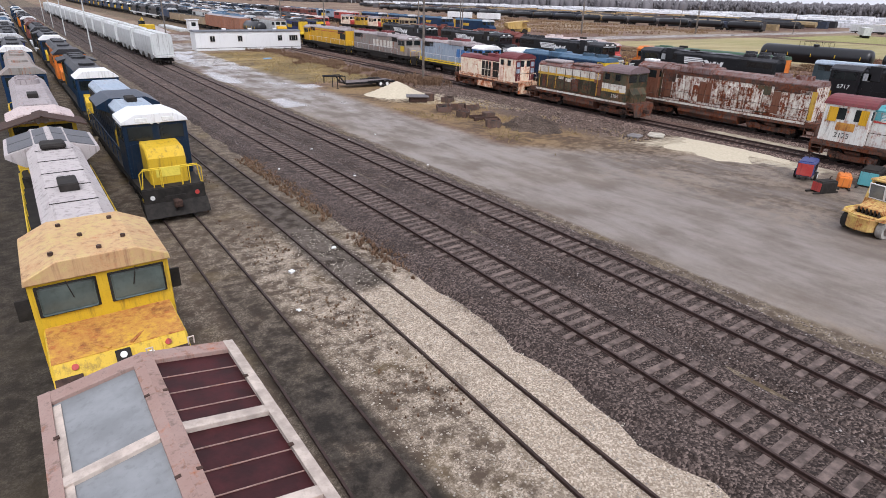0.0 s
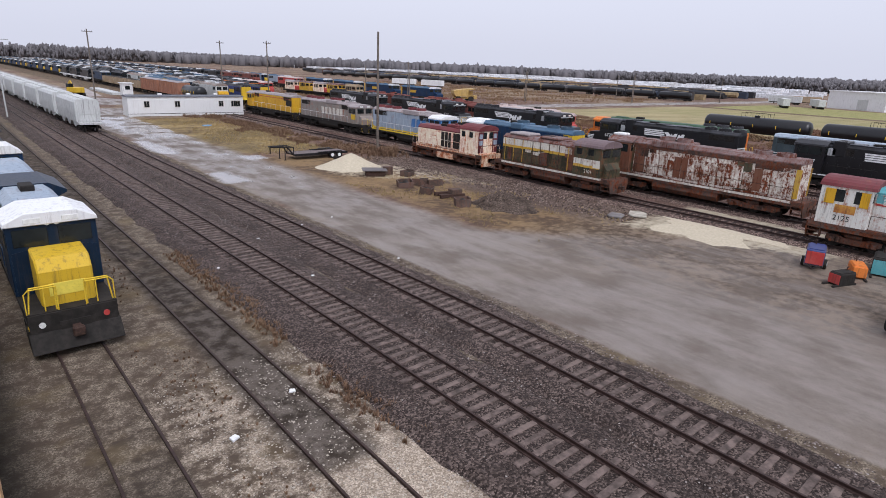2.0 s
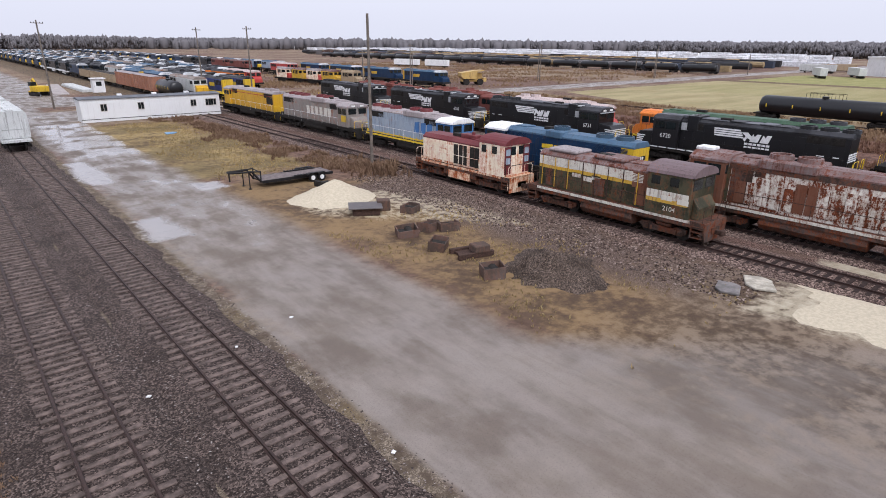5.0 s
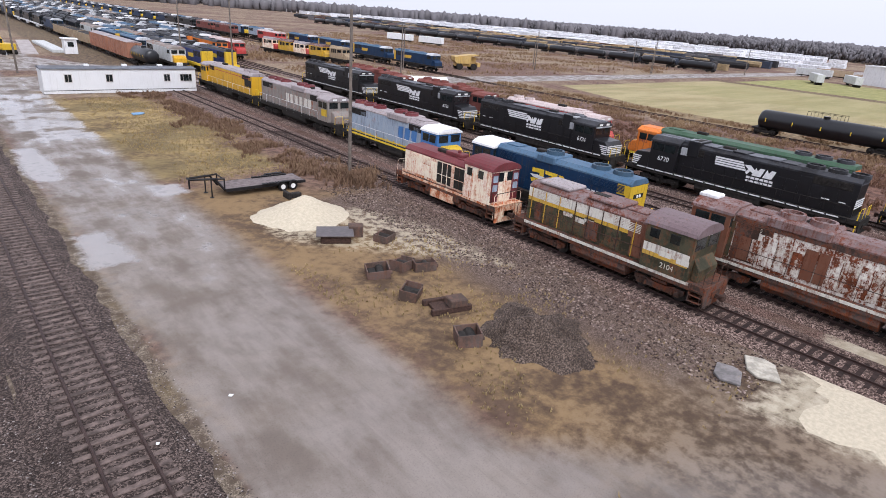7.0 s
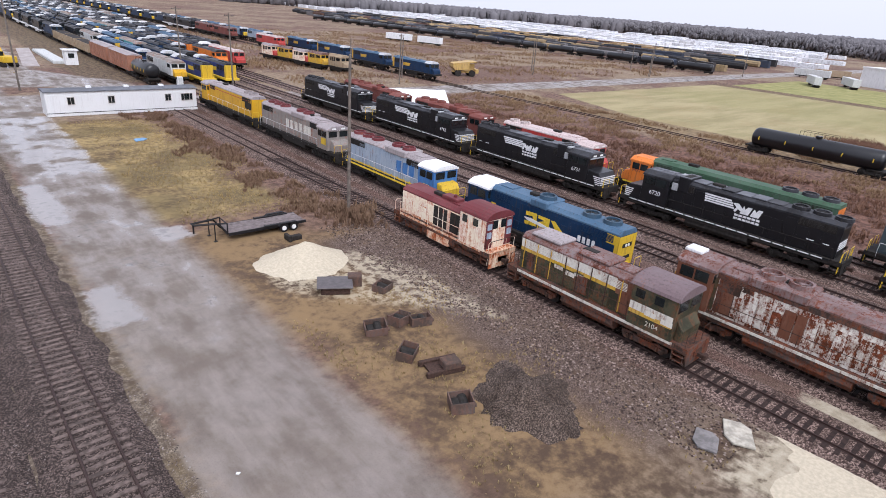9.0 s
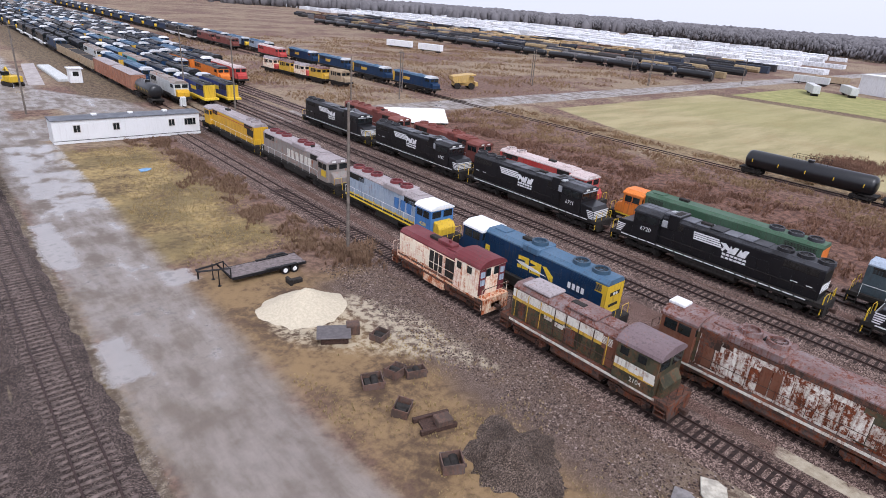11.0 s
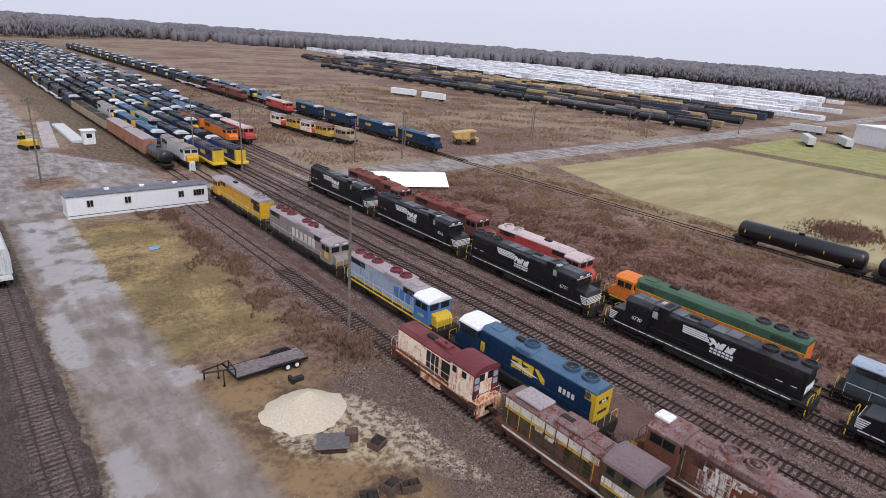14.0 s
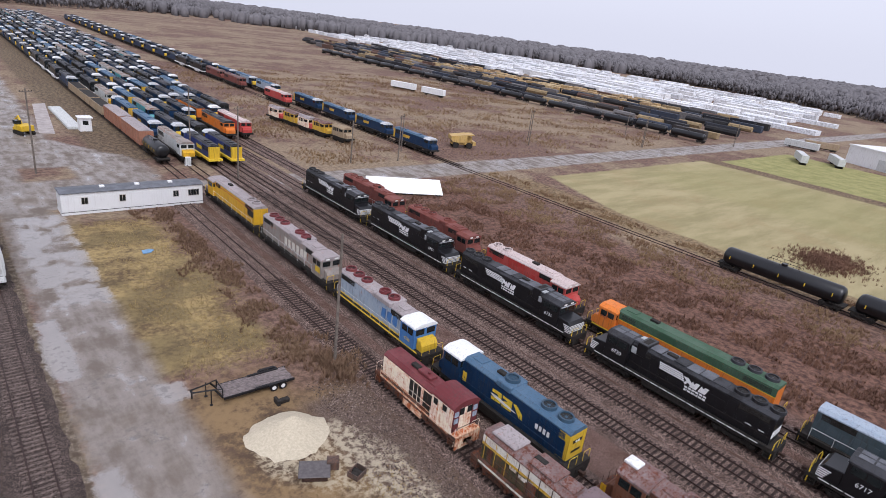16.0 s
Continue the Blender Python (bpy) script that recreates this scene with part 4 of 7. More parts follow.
# open hopper in the foreground
def open_hopper(x, y0, y1, top=0.12):
    """Half its top is sheeted over, the other half shows ribbed maroon panels."""
    root = thing("open_hopper", "faded brown hopper car with grey sheeting and maroon ribbed panels", "rail car", pose(x, y0, top), "")
    L, H = y1 - y0, 4.27
    RIM = paint("dusty_pink_brown_rim", (0.29, 0.19, 0.16), 0.35, (0.38, 0.29, 0.26), 0.8)
    SHEET = plain("grey_roof_sheet", (0.22, 0.225, 0.23), 0.6, 0.16, 1.3)
    MAROON = plain("maroon_panel", (0.040, 0.009, 0.010), 0.6, 0.4, 2.5)
    BATTEN = plain("pale_batten", (0.44, 0.37, 0.32), 0.75, 0.25, 3)
    bm = B()
    for s in (-1, 1):
        box(bm, min(s * 1.44, s * 1.52), 0.05, 1.1, max(s * 1.44, s * 1.52), L - 0.05, H - 0.06)
        for k in range(9):
            yy = 0.3 + k * (L - 0.6) / 8
            box(bm, min(s * 1.52, s * 1.58), yy - 0.06, 1.1, max(s * 1.52, s * 1.58), yy + 0.06, H - 0.06)
    box(bm, -1.44, L - 0.13, 1.1, 1.44, L - 0.05, H - 0.06)
    box(bm, -1.44, 0.05, 1.1, 1.44, 0.13, H - 0.06)
    box(bm, -1.44, 0.13, 1.1, 1.44, L - 0.13, 1.2)
    part("body", bm, FREIGHTRED, root)
    R = 0.27                                             # rise of the ridge over the sides

    def slab(name, s, u0, u1, a, b, low, high, mat_):
        """A piece of one roof slope between two distances from the ridge, a to b along the car."""
        bm = B()
        z0, z1 = H + R * (1 - u0 / 1.5), H + R * (1 - u1 / 1.5)
        prism(bm, [(s * u0, z0 + low), (s * u1, z1 + low), (s * u1, z1 + high), (s * u0, z0 + high)], a, b, "y", 0.008 if high - low > 0.05 else 0)
        part(name, bm, mat_, root)
    n_ = 7
    w = (L - 0.54) / n_
    for s in (-1, 1):
        slab("rim_beam", s, 1.42, 1.60, 0, L, -0.05, 0.06, RIM if s < 0 else BATTEN)
        slab("rim_beam", s, 0.0, 1.42, L - 0.34, L, -0.05, 0.05, RIM)
        slab("rim_beam", s, 0.0, 1.42, 0, 0.2, -0.05, 0.05, RIM)
        slab("ridge_beam", s, 0.0, 0.17, 0.2, L - 0.34, -0.05, 0.06, RIM)
        for k in range(n_):
            a, b = 0.2 + k * w, 0.2 + (k + 1) * w
            if k:
                slab("crossbeam", s, 0.17, 1.42, a - 0.1, a + 0.1, -0.04, 0.055, BATTEN)
            slab("roof_sheet" if s < 0 else "inner_panel", s, 0.17, 1.42, a + (0.1 if k else 0), b - (0.1 if k < n_ - 1 else 0), -0.05, -0.02 if s < 0 else -0.035, SHEET if s < 0 else (MAROON if k > 4 else FREIGHTRED))
            if s > 0:
                for r in range(1, 4):
                    yy = a + (b - a) * r / 4
                    slab("panel_rib", s, 0.18, 1.41, yy - 0.007, yy + 0.007, -0.035, -0.018, RIM)
            else:
                slab("edge_batten", s, 1.3, 1.42, a + 0.1, b - 0.1, -0.02, 0.012, BATTEN)
            slab("clip", s, 1.38, 1.46, (a + b) / 2 - 0.035, (a + b) / 2 + 0.035, 0.05, 0.075, RUST)
            slab("clip", s, 0.10, 0.18, (a + b) / 2 - 0.03, (a + b) / 2 + 0.03, 0.05, 0.07, RUST)
    for q in (-0.35, 0.35):
        bm = B()
        tube(bm, [(0.45 + q, L - 0.1, H + R), (0.45 + q, L - 0.1, H + R + 0.14), (0.55 + q, L - 0.1, H + R + 0.14), (0.55 + q, L - 0.1, H + R)], 0.014)
        part("grab_loop", bm, BATTEN, root)
    for s in (-1, 1):
        truck(root, L / 2 + s * (L / 2 - 2), 2, UNDER)
    return root


open_hopper(T0 + 0.08, -14.5, 0.5)


# ---- office trailer ----
def office(x0, y0, x1, y1):
    root = thing("office_trailer", "long white metal office trailer with grey roof and small windows", "building", pose((x0 + x1) / 2, (y0 + y1) / 2, 0, 0, 0, 0))
    w, d, h = (x1 - x0) / 2, (y1 - y0) / 2, 3.5
    wm = paint("white_metal_siding", (0.70, 0.70, 0.70), 0.02, (0.76, 0.76, 0.76), 0.5, grime=(0.38, 0.36, 0.33), dirt=0.2)
    bm = B()
    box(bm, -w, -d, 0.45, w, d, h)
    part("wall", bm, wm, root)
    bm = B()
    box(bm, -w - 0.05, -d - 0.05, 0.05, w + 0.05, d + 0.02, 0.46)
    part("skirting", bm, wm, root)
    bm = B()
    prism(bm, [(-d - 0.15, h), (-d - 0.15, h + 0.12), (0, h + 0.35), (d + 0.15, h + 0.12), (d + 0.15, h)], -w - 0.15, w + 0.15, "x")
    part("roof", bm, plain("grey_roofing", (0.13, 0.135, 0.15), 0.7, 0.25, 0.8), root)
    # no rail here: a dark strip drawn for the shaded gap over the skirting
    part("base_rail", box(B(), -w - 0.06, -d - 0.075, 0.46, w + 0.06, -d - 0.02, 0.53), UNDER, root, "dark strip standing in for the shaded gap above the skirting")
    fm = plain("pale_window_frame", (0.5, 0.47, 0.44), 0.5, 0.1, 3)
    for wx in (-7.5, -2.1, 6.2, 8.7, 9.6):
        bm = B()
        box(bm, wx - 0.5, -d - 0.05, 1.62, wx + 0.5, -d + 0.02, 2.82)
        f = part("window", bm, fm, root)
        for q in (-1, 1):
            bm = B()
            box(bm, wx + min(q * 0.03, q * 0.42), -d - 0.065, 1.72, wx + max(q * 0.03, q * 0.42), -d - 0.045, 2.72)
            part("pane", bm, GLASS, f)
    for k in range(3):
        bm = B()
        box(bm, -5.0 + k * 5.2, -0.5, h + 0.28, -4.3 + k * 5.2, 0.2, h + 0.6, 0.05)
        part("roof_vent", bm, WHITEROOF, root)
    return root


office(26.9, 115.0, 48.3, 118.6)

# ---- pole ----
POLE = plain("weathered_pole_wood", (0.16, 0.135, 0.115), 0.85, 0.3, 2)


def utility_pole(x, y, h, lean=0.0, arm=True):
    root = thing("utility_pole", "weathered grey wooden utility pole", "utility pole", pose(x, y, 0, 0, lean, 20), "utility poles")
    bm = B()
    disc(bm, (0, 0, h / 2), 0.17, h, "z", 12, 0.12)
    part("pole", bm, POLE, root)
    if arm:
        bm = B()
        box(bm, -1.1, -0.2, h - 0.6, 1.1, -0.09, h - 0.48)
        part("crossarm", bm, POLE, root)
        bm = B()
        for k in (-1.0, -0.5, 0.5, 1.0):
            disc(bm, (k, -0.14, h - 0.4), 0.05, 0.16, "z", 8)
        part("insulator", bm, GLASS, root)
    return root


utility_pole(42.4, 58.8, 14.7, arm=False)
for fx, fy in ((175.9, 151.4), (238.8, 151.5), (221.8, 132.9), (282.7, 123.8), (113.7, 144.1), (91.5, 135.1)):
    utility_pole(fx, fy, 10.5, arm=False)
for px, py, ph in ((26.9, 140.7, 15.5), (167.7, 143.6, 12), (220.9, 131.9, 12), (105.7, 134.6, 12), (60, 128, 15), (57.6, 149.6, 15)):
    utility_pole(px, py, ph)



def steel_post(x, y, h):
    """A slim pale lamp post with a short arm and a flat lamp head."""
    root = thing("lamp_post", "slim pale grey steel lamp post beside the main line", "lamp post", pose(x, y, 0), "lamp posts")
    part("pole", disc(B(), (0, 0, h / 2), 0.12, h, "z", 10, 0.08), CARGREY, root)
    part("arm", tube(B(), [(0, 0, h - 0.1), (0.5, 0, h + 0.25), (1.4, 0, h + 0.35)], 0.04, 6), CARGREY, root)
    part("lamp_head", box(B(), 1.2, -0.14, h + 0.28, 1.85, 0.14, h + 0.42, 0.03), CARGREY, root)


for px, py in ((9.2, 117.0), (9.2, 166.0), (9.0, 200.0), (9.0, 236.0)):
    steel_post(px, py, 12.0)

# ---- sand pile ----
def pile(name, label, x, y, rx, ry, h, mat_, seed, px=0.0, py=0.0, rag=0.22):
    bm = B()
    rings, seg = 16, 44
    rows = []
    for i in range(rings + 1):
        t = i / rings
        row = []
        for j in range(seg):
            a = 2 * math.pi * j / seg
            k = 1 + rag * noise.noise((math.cos(a) * 1.3 + seed, math.sin(a) * 1.3, seed)) + rag * 0.5 * noise.noise((math.cos(a) * 4 + seed, math.sin(a) * 4, seed))
            z = h * max(0, (1 - t) ** 1.15) * (1 + 0.15 * noise.noise((t * 3 * math.cos(a), t * 3 * math.sin(a), seed + 3)))
            cx, cy = px * (1 - t), py * (1 - t)
            z += (0.04 if rag < 0.5 else 0.3) * noise.noise((t * 7 * math.cos(a), t * 7 * math.sin(a), seed + 9)) * min(1, 3 * (1 - t)) * h
            row.append(bm.verts.new((cx + rx * t * k * math.cos(a), cy + ry * t * k * math.sin(a), z + 0.012 - 0.03 * (t > 0.99))))
        rows.append(row)
    for r, s in zip(rows, rows[1:]):
        for j in range(seg):
            bm.faces.new((r[j], s[j], s[(j + 1) % seg], r[(j + 1) % seg]))
    bmesh.ops.remove_doubles(bm, verts=bm.verts[:], dist=0.002)
    bmesh.ops.recalc_face_normals(bm, faces=bm.faces[:])
    ob = new(name, mesh_of(name, bm, mat_, True))
    ob.location = (x, y, 0)
    return tagged(ob, label, "pile")


SAND = plain("pale_sand", (0.50, 0.435, 0.325), 0.95, 0.12, 5, bump=0.5)
pile("sand_mound", "cone-shaped pile of pale cream sand on dirt", 33.2, 51.0, 3.5, 3.2, 1.45, SAND, 2.0, 0.6, 0.5)
pile("sand_spill", "flat spread of pale sand over the yard track", 42.6, 14.6, 3.4, 4.8, 0.07, SAND, 11.0, rag=0.8)


# ---- markings and details on the engines ----
def panel(root, name, y0, y1, z0, z1, x, mat_, label="", sides=(-1, 1), t=0.014):
    for s in sides:
        bm = B()
        box(bm, min(s * x, s * (x + t)), y0, z0, max(s * x, s * (x + t)), y1, z1)
        part(name, bm, mat_, root, label)


def lettering(root, text, y, z, size, x, side, mat_, slant=0.0, name="number"):
    """Painted characters on a side wall, centred on y, readable from outside."""
    cu = bpy.data.curves.new(name, "FONT")
    cu.body, cu.size, cu.align_x, cu.align_y, cu.extrude, cu.shear = text, size, "CENTER", "CENTER", 0.004, slant
    tmp = bpy.data.objects.new("tmp", cu)
    scene.collection.objects.link(tmp)
    me = bpy.data.meshes.new_from_object(tmp.evaluated_get(bpy.context.evaluated_depsgraph_get()))
    bpy.data.objects.remove(tmp)
    me.materials.clear()
    me.materials.append(mat_)
    o = new(name, me)
    o.parent = root
    o.matrix_basis = pose(side * x, y, z, 90, 0, 90 * side)
    return o


def quad_plate(root, name, pts, x, mat_, sides=(-1, 1), t=0.012, label=""):
    """A flat shape of (y, z) corners on the side walls."""
    for s in sides:
        bm = B()
        prism(bm, pts, s * x, s * (x + t), "x")
        part(name, bm, mat_, root, label)


for i, (e, num) in enumerate(zip(blacks, ("6720", "6731", "6762", "", "6717"))):
    L = (22.6, 22.6, 22.8, 22.8, 22.2)[i]
    h = L / 2
    # slanted bars, a block emblem and two lines of lettering on each side
    mid_y, bar_y = (-2.4, 0.3) if i in (0, 4) else (-0.6, -3.3)
    for s in (-1, 1):
        f = 1 if (s < 0) else -1                      # the bars stand to the left as one faces the side
        c0 = mid_y
        for k in range(4):
            z = 3.36 + k * 0.21
            a, b = bar_y - 1.45, bar_y + 1.45
            sl = 0.12 * k * f
            quad_plate(e, "emblem_bar", [(a + sl, z), (b + sl * 0.2, z), (b + sl * 0.2, z + 0.15), (a + sl + 0.06 * f, z + 0.15)], 1.146, WHITE, (s,))
        # a slanted head shape and two chunky stepped blocks
        def flip(pts):
            return [(c0 + f * -p[0], p[1]) for p in pts]
        quad_plate(e, "emblem_head", flip([(-1.5, 3.92), (-0.95, 3.98), (-0.62, 3.7), (-0.2, 3.3), (-0.42, 3.2), (-0.9, 3.45), (-1.12, 3.1), (-1.3, 3.25), (-1.1, 3.6)]), 1.146, WHITE, (s,))
        for k in range(2):
            u = -0.55 + k * 0.95
            quad_plate(e, "emblem_block", flip([(u - 0.15, 3.12), (u + 0.62, 3.12), (u + 0.88, 3.88), (u + 0.5, 3.88), (u + 0.3, 3.6), (u + 0.12, 3.88)]), 1.150, WHITE, (s,))
        for z in (2.48, 2.8):
            for k in range(6):
                panel(e, "lettering_bar", c0 - 1.2 + k * 0.4, c0 - 0.88 + k * 0.4, z, z + 0.2, 1.146, WHITE, "", (s,))
    panel(e, "door_light_bar", -8.2, -7.6, 2.6, 2.68, 1.144, WHITE)
    panel(e, "door_light_bar", -9.4, -8.9, 2.6, 2.68, 1.144, WHITE)
    for q in (-1, 1):
        bm = B()
        for k in range(18):
            y0 = -h + 2.0 + k * 1.05
            box(bm, min(q * 1.5, q * 1.506), y0, 1.45, max(q * 1.5, q * 1.506), y0 + 0.9, 1.56)
        part("sill_stripe", bm, WHITE, e, "broken white reflective stripe")
    if num:
        for s in (-1, 1):
            lettering(e, num, h - 4.55, 2.75, 0.62, 1.53, s, WHITE)
    # striped nose
    for k in range(5):
        z = 1.68 + k * 0.2
        bm = B()
        box(bm, -1.36, h - 1.155, z, 1.36, h - 1.13, z + 0.11)
        part("nose_stripe", bm, WHITE, e)
        panel(e, "nose_stripe", h - 1.75 - 0.1 * k, h - 1.17, z, z + 0.11, 1.425, WHITE)
    bm = B()
    box(bm, -0.75, -h + 1.235, 1.7, 0.75, -h + 1.25, 2.6)
    part("end_door", bm, BLACK, e)
    for k in range(4):
        bm = B()
        box(bm, -1.1, -h + 1.22, 2.3 + k * 0.2, 1.1, -h + 1.249, 2.41 + k * 0.2)
        part("end_stripe", bm, WHITE, e)
    # row of roof hatches, raised intake with a dark plate for its shaded mouth, pale blower box behind the cab
    for k in range(6):
        y0 = -5.0 + k * 1.42
        bm = B()
        box(bm, -0.86, y0, 4.74, 0.86, y0 + 1.32, 4.80 + 0.05 * (k % 2), 0.04)
        part("roof_hatch", bm, GREYHATCH if k % 3 else ROOFBLACK, e)
    bm = B()
    box(bm, -1.2, 3.5, 3.5, 1.2, 4.7, 5.02, 0.06)
    intake = part("air_intake", bm, BLACK, e)
    bm = B()
    box(bm, -0.75, 3.75, 5.02, 0.75, 4.4, 5.03)
    part("intake_mouth", bm, UNDER, intake)
    cb = h - 5.9
    bm = B()
    box(bm, -1.13, 4.72, 4.30, 1.13, cb - 0.75, 4.757, 0.02)
    part("low_roof_step", bm, UNDER, e)
    for q, y0, y1, z1, m_ in ((-0.5, cb - 0.75, cb - 0.1, 4.98, GREYHATCH), (0.55, cb - 0.7, cb - 0.15, 4.92, PALEBOX)):
        bm = B()
        box(bm, q - 0.42, y0, 4.70, q + 0.42, y1, z1, 0.05)
        part("blower_box", bm, m_, e)
    for q in (-1, 1):
        bm = B()
        box(bm, min(q * 1.125, q * 1.20), cb - 0.85, 3.5, max(q * 1.125, q * 1.20), cb - 0.12, 4.25, 0.03)
        part("side_blower", bm, PALEBOX, e)
        for k in range(2):
            bm = B()
            box(bm, min(q * 0.08, q * 0.78), cb + 0.25 + k * 1.25, 4.85, max(q * 0.08, q * 0.78), cb + 1.35 + k * 1.25, 4.88, 0.015)
            part("cab_roof_panel", bm, GREYHATCH, e)
    bm = B()
    box(bm, -1.4, cb + 2.92, 4.22, 1.4, cb + 3.06, 4.34, 0.02)
    part("visor", bm, PALEBOX, e, "pale visor over the windscreen")
    for q in (-1, 1):
        bm = B()
        tube(bm, [(q * 1.44, h - 0.7, 0.5), (q * 1.44, h - 0.7, 2.3)], 0.03)
        part("grab_rail", bm, YELLOWBAR, e)
        part("grab_rail", tube(B(), [(q * 1.44, -h + 0.7, 0.5), (q * 1.44, -h + 0.7, 2.3)], 0.03), YELLOWBAR, e)

# blue engine with the yellow end
L = 19.1
h = L / 2
bm = B()
box(bm, -1.13, -h + 1.232, 1.75, 1.13, -h + 1.249, 4.25)
part("end_panel", bm, YELLOW, ltex, "yellow end panel")
panel(ltex, "end_panel_side", -h + 1.25, -h + 2.35, 1.75, 4.26, 1.12, YELLOW)
for z0, z1 in ((3.3, 3.62), (2.35, 2.6)):
    bm = B()
    box(bm, -0.62, -h + 1.215, z0, 0.62, -h + 1.233, z1)
    part("end_opening", bm, UNDER, ltex)
bm = B()
for q in (-0.17, 0.17):
    disc(bm, (q, -h + 1.2, 3.46), 0.12, 0.05, "y", 12)
part("headlight", bm, LAMP, ltex)
for k, (a, b) in enumerate(((-0.5, 0.7), (-1.85, -0.65), (-3.2, -1.95))):
    quad_plate(ltex, "emblem_block", [(a, 2.55), (b, 2.45), (b + 0.1, 2.75), (a + 0.42, 2.85), (a + 0.42, 3.3), (b, 3.25), (b, 3.6), (a, 3.65)] if k == 0 else [(a, 2.5), (a + 0.35, 2.5), (b, 3.55), (b - 0.4, 3.6), (a + 0.05, 3.0)] if k == 2 else [(a, 2.5), (b, 2.45), (b, 3.0), (a + 0.5, 3.3), (b, 3.35), (b, 3.62), (a, 3.6)], 1.146, YELLOWBAR)
quad_plate(ltex, "paint_smear", [(-2.5, 2.75), (-1.1, 2.7), (0.5, 2.85), (0.9, 3.05), (0.1, 3.12), (-1.3, 2.95)], 1.16, WHITE, (-1,))
for k in range(4):
    panel(ltex, "lettering_bar", -6.3 + k * 0.44, -6.02 + k * 0.44, 2.75, 3.25, 1.146, WHITE, "", (-1,))
panel(ltex, "side_vent", 4.2, 4.75, 2.2, 3.2, 1.146, YELLOWBAR, "", (-1,))

# olive derelict
h = 15.2 / 2
for s in (-1, 1):
    panel(geep, "white_band", -h + 1.3, 1.7, 3.28, 3.9, 1.145, DULLWHITE, "", (s,))
    panel(geep, "yellow_band", -h + 1.3, 1.7, 3.02, 3.28, 1.146, DULLYELLOW, "", (s,))
    panel(geep, "rusted_panel", 1.72, 2.98, 2.9, 3.92, 1.147, DOORRUST, "", (s,))
    panel(geep, "white_band", 3.05, 5.9, 2.62, 3.12, 1.521, DULLWHITE, "", (s,))
    panel(geep, "yellow_band", 3.05, 5.9, 2.36, 2.62, 1.522, DULLYELLOW, "", (s,))
    for a, b, m_ in ((-5.6, -5.0, RUSTUNDER), (-4.6, -3.7, OLIVE), (-1.2, -0.4, RUSTUNDER), (0.3, 1.3, OLIVE), (2.0, 2.9, DOORRUST)):
        panel(geep, "weathered_door", a, b, 1.75, 2.98, 1.150, m_, "", (s,), 0.02)
    for a in (-6.0, -4.8, -3.6, -2.3, -1.3, -0.2, 1.0, 2.1):
        panel(geep, "door_post", a, a + 0.07, 1.7, 3.9, 1.172, RUST if int(a * 10) % 3 else DULLYELLOW, "", (s,), 0.02)
lettering(geep, "2104", 4.7, 2.02, 0.44, 1.532, 1, DULLWHITE)
for a, z in ((-3.2, 2.75), (-2.2, 2.6), (-1.5, 2.8), (4.1, 2.55), (5.2, 2.45)):
    panel(geep, "scrawl_bar", a, a + 0.75, z, z + 0.32, 1.154 if a < 3 else 1.534, DULLWHITE, "", (1,), 0.006)
for y0 in (-4.4, -0.4):
    bm = B()
    box(bm, -0.95, y0 - 1.3, 4.28, 0.95, y0 + 1.3, 4.52, 0.08)
    part("roof_hatch", bm, GREYROOF if y0 < -2 else RUSTROOF, geep)
# white derelict
for a, b, m_ in ((4.0, 5.4, RUSTUNDER), (-5.4, -4.2, OLIVE), (-9.15, -8.75, DULLYELLOW), (5.45, 5.8, OLIVE)):
    panel(cow, "rusted_panel", a, b, 1.75, 4.05, 1.146, m_)
panel(cow, "dark_roof_band", -9.0, 5.6, 4.06, 4.42, 1.148, RUSTUNDER)
bm = B()
box(bm, -0.55, 7.2, 4.88, 0.55, 8.4, 5.12, 0.05)
part("roof_cooler", bm, WHITEROOF, cow)
# engine-room doors of the rust-eaten engine, each weathered in its own way
doors = random.Random(12)
for sx in (-1, 1):
    a = -8.6
    while a < 4.6:
        wd = doors.choice((0.62, 0.72, 0.85))
        top_ = doors.choice((3.7, 3.7, 3.3))
        panel(cow, "hood_door", a, a + wd - 0.06, 1.85, top_, 1.151, doors.choice((DOORWHITE, DOORWHITE, RUSTWHITE, DOORRUST, RUSTWHITE)), "", (sx,), 0.03)
        a += wd
panel(cow, "number_plate_panel", 8.9, 9.4, 1.7, 2.4, 1.146, UPYELLOW)
# white and teal
panel(tealw, "teal_panel", -7.5, 5.0, 3.4, 3.92, 1.146, TEAL)
panel(tealw, "red_band", -7.5, 5.0, 3.22, 3.34, 1.146, RED)
panel(tealw, "plywood_board", 5.25, 5.75, 2.95, 3.95, 1.55, UPYELLOW)
panel(tealw, "plywood_board", 7.2, 7.8, 2.95, 3.95, 1.55, UPYELLOW)
panel(tealw, "rust_panel", 5.9, 7.1, 2.4, 2.95, 1.535, NOSERUST)
lettering(tealw, "2125", 6.6, 2.05, 0.5, 1.535, -1, BLACK)
# switcher
# the open bays' shaded insides are drawn as flat dark plates on the hood
for a, b in ((-0.95, 0.75), (1.15, 2.3)):
    panel(switcher, "open_engine_bay", a, b, 1.75, 3.45, 1.20, UNDER, "flat dark plate standing in for the shade in an open engine bay")
for a in (-0.35, 0.25, 1.7):
    panel(switcher, "bay_post", a, a + 0.07, 1.75, 3.45, 1.216, CREAM if a < 1 else RUST)
bm = B()
box(bm, -0.45, -0.9, 3.93, 0.45, 1.0, 4.3, 0.06)
disc(bm, (0, 0.3, 4.35), 0.16, 0.3, "z", 12)
part("roof_box", bm, REDROOF, switcher)
bm = B()
box(bm, -1.45, 6.1, 0.35, 1.45, 6.2, 1.62)
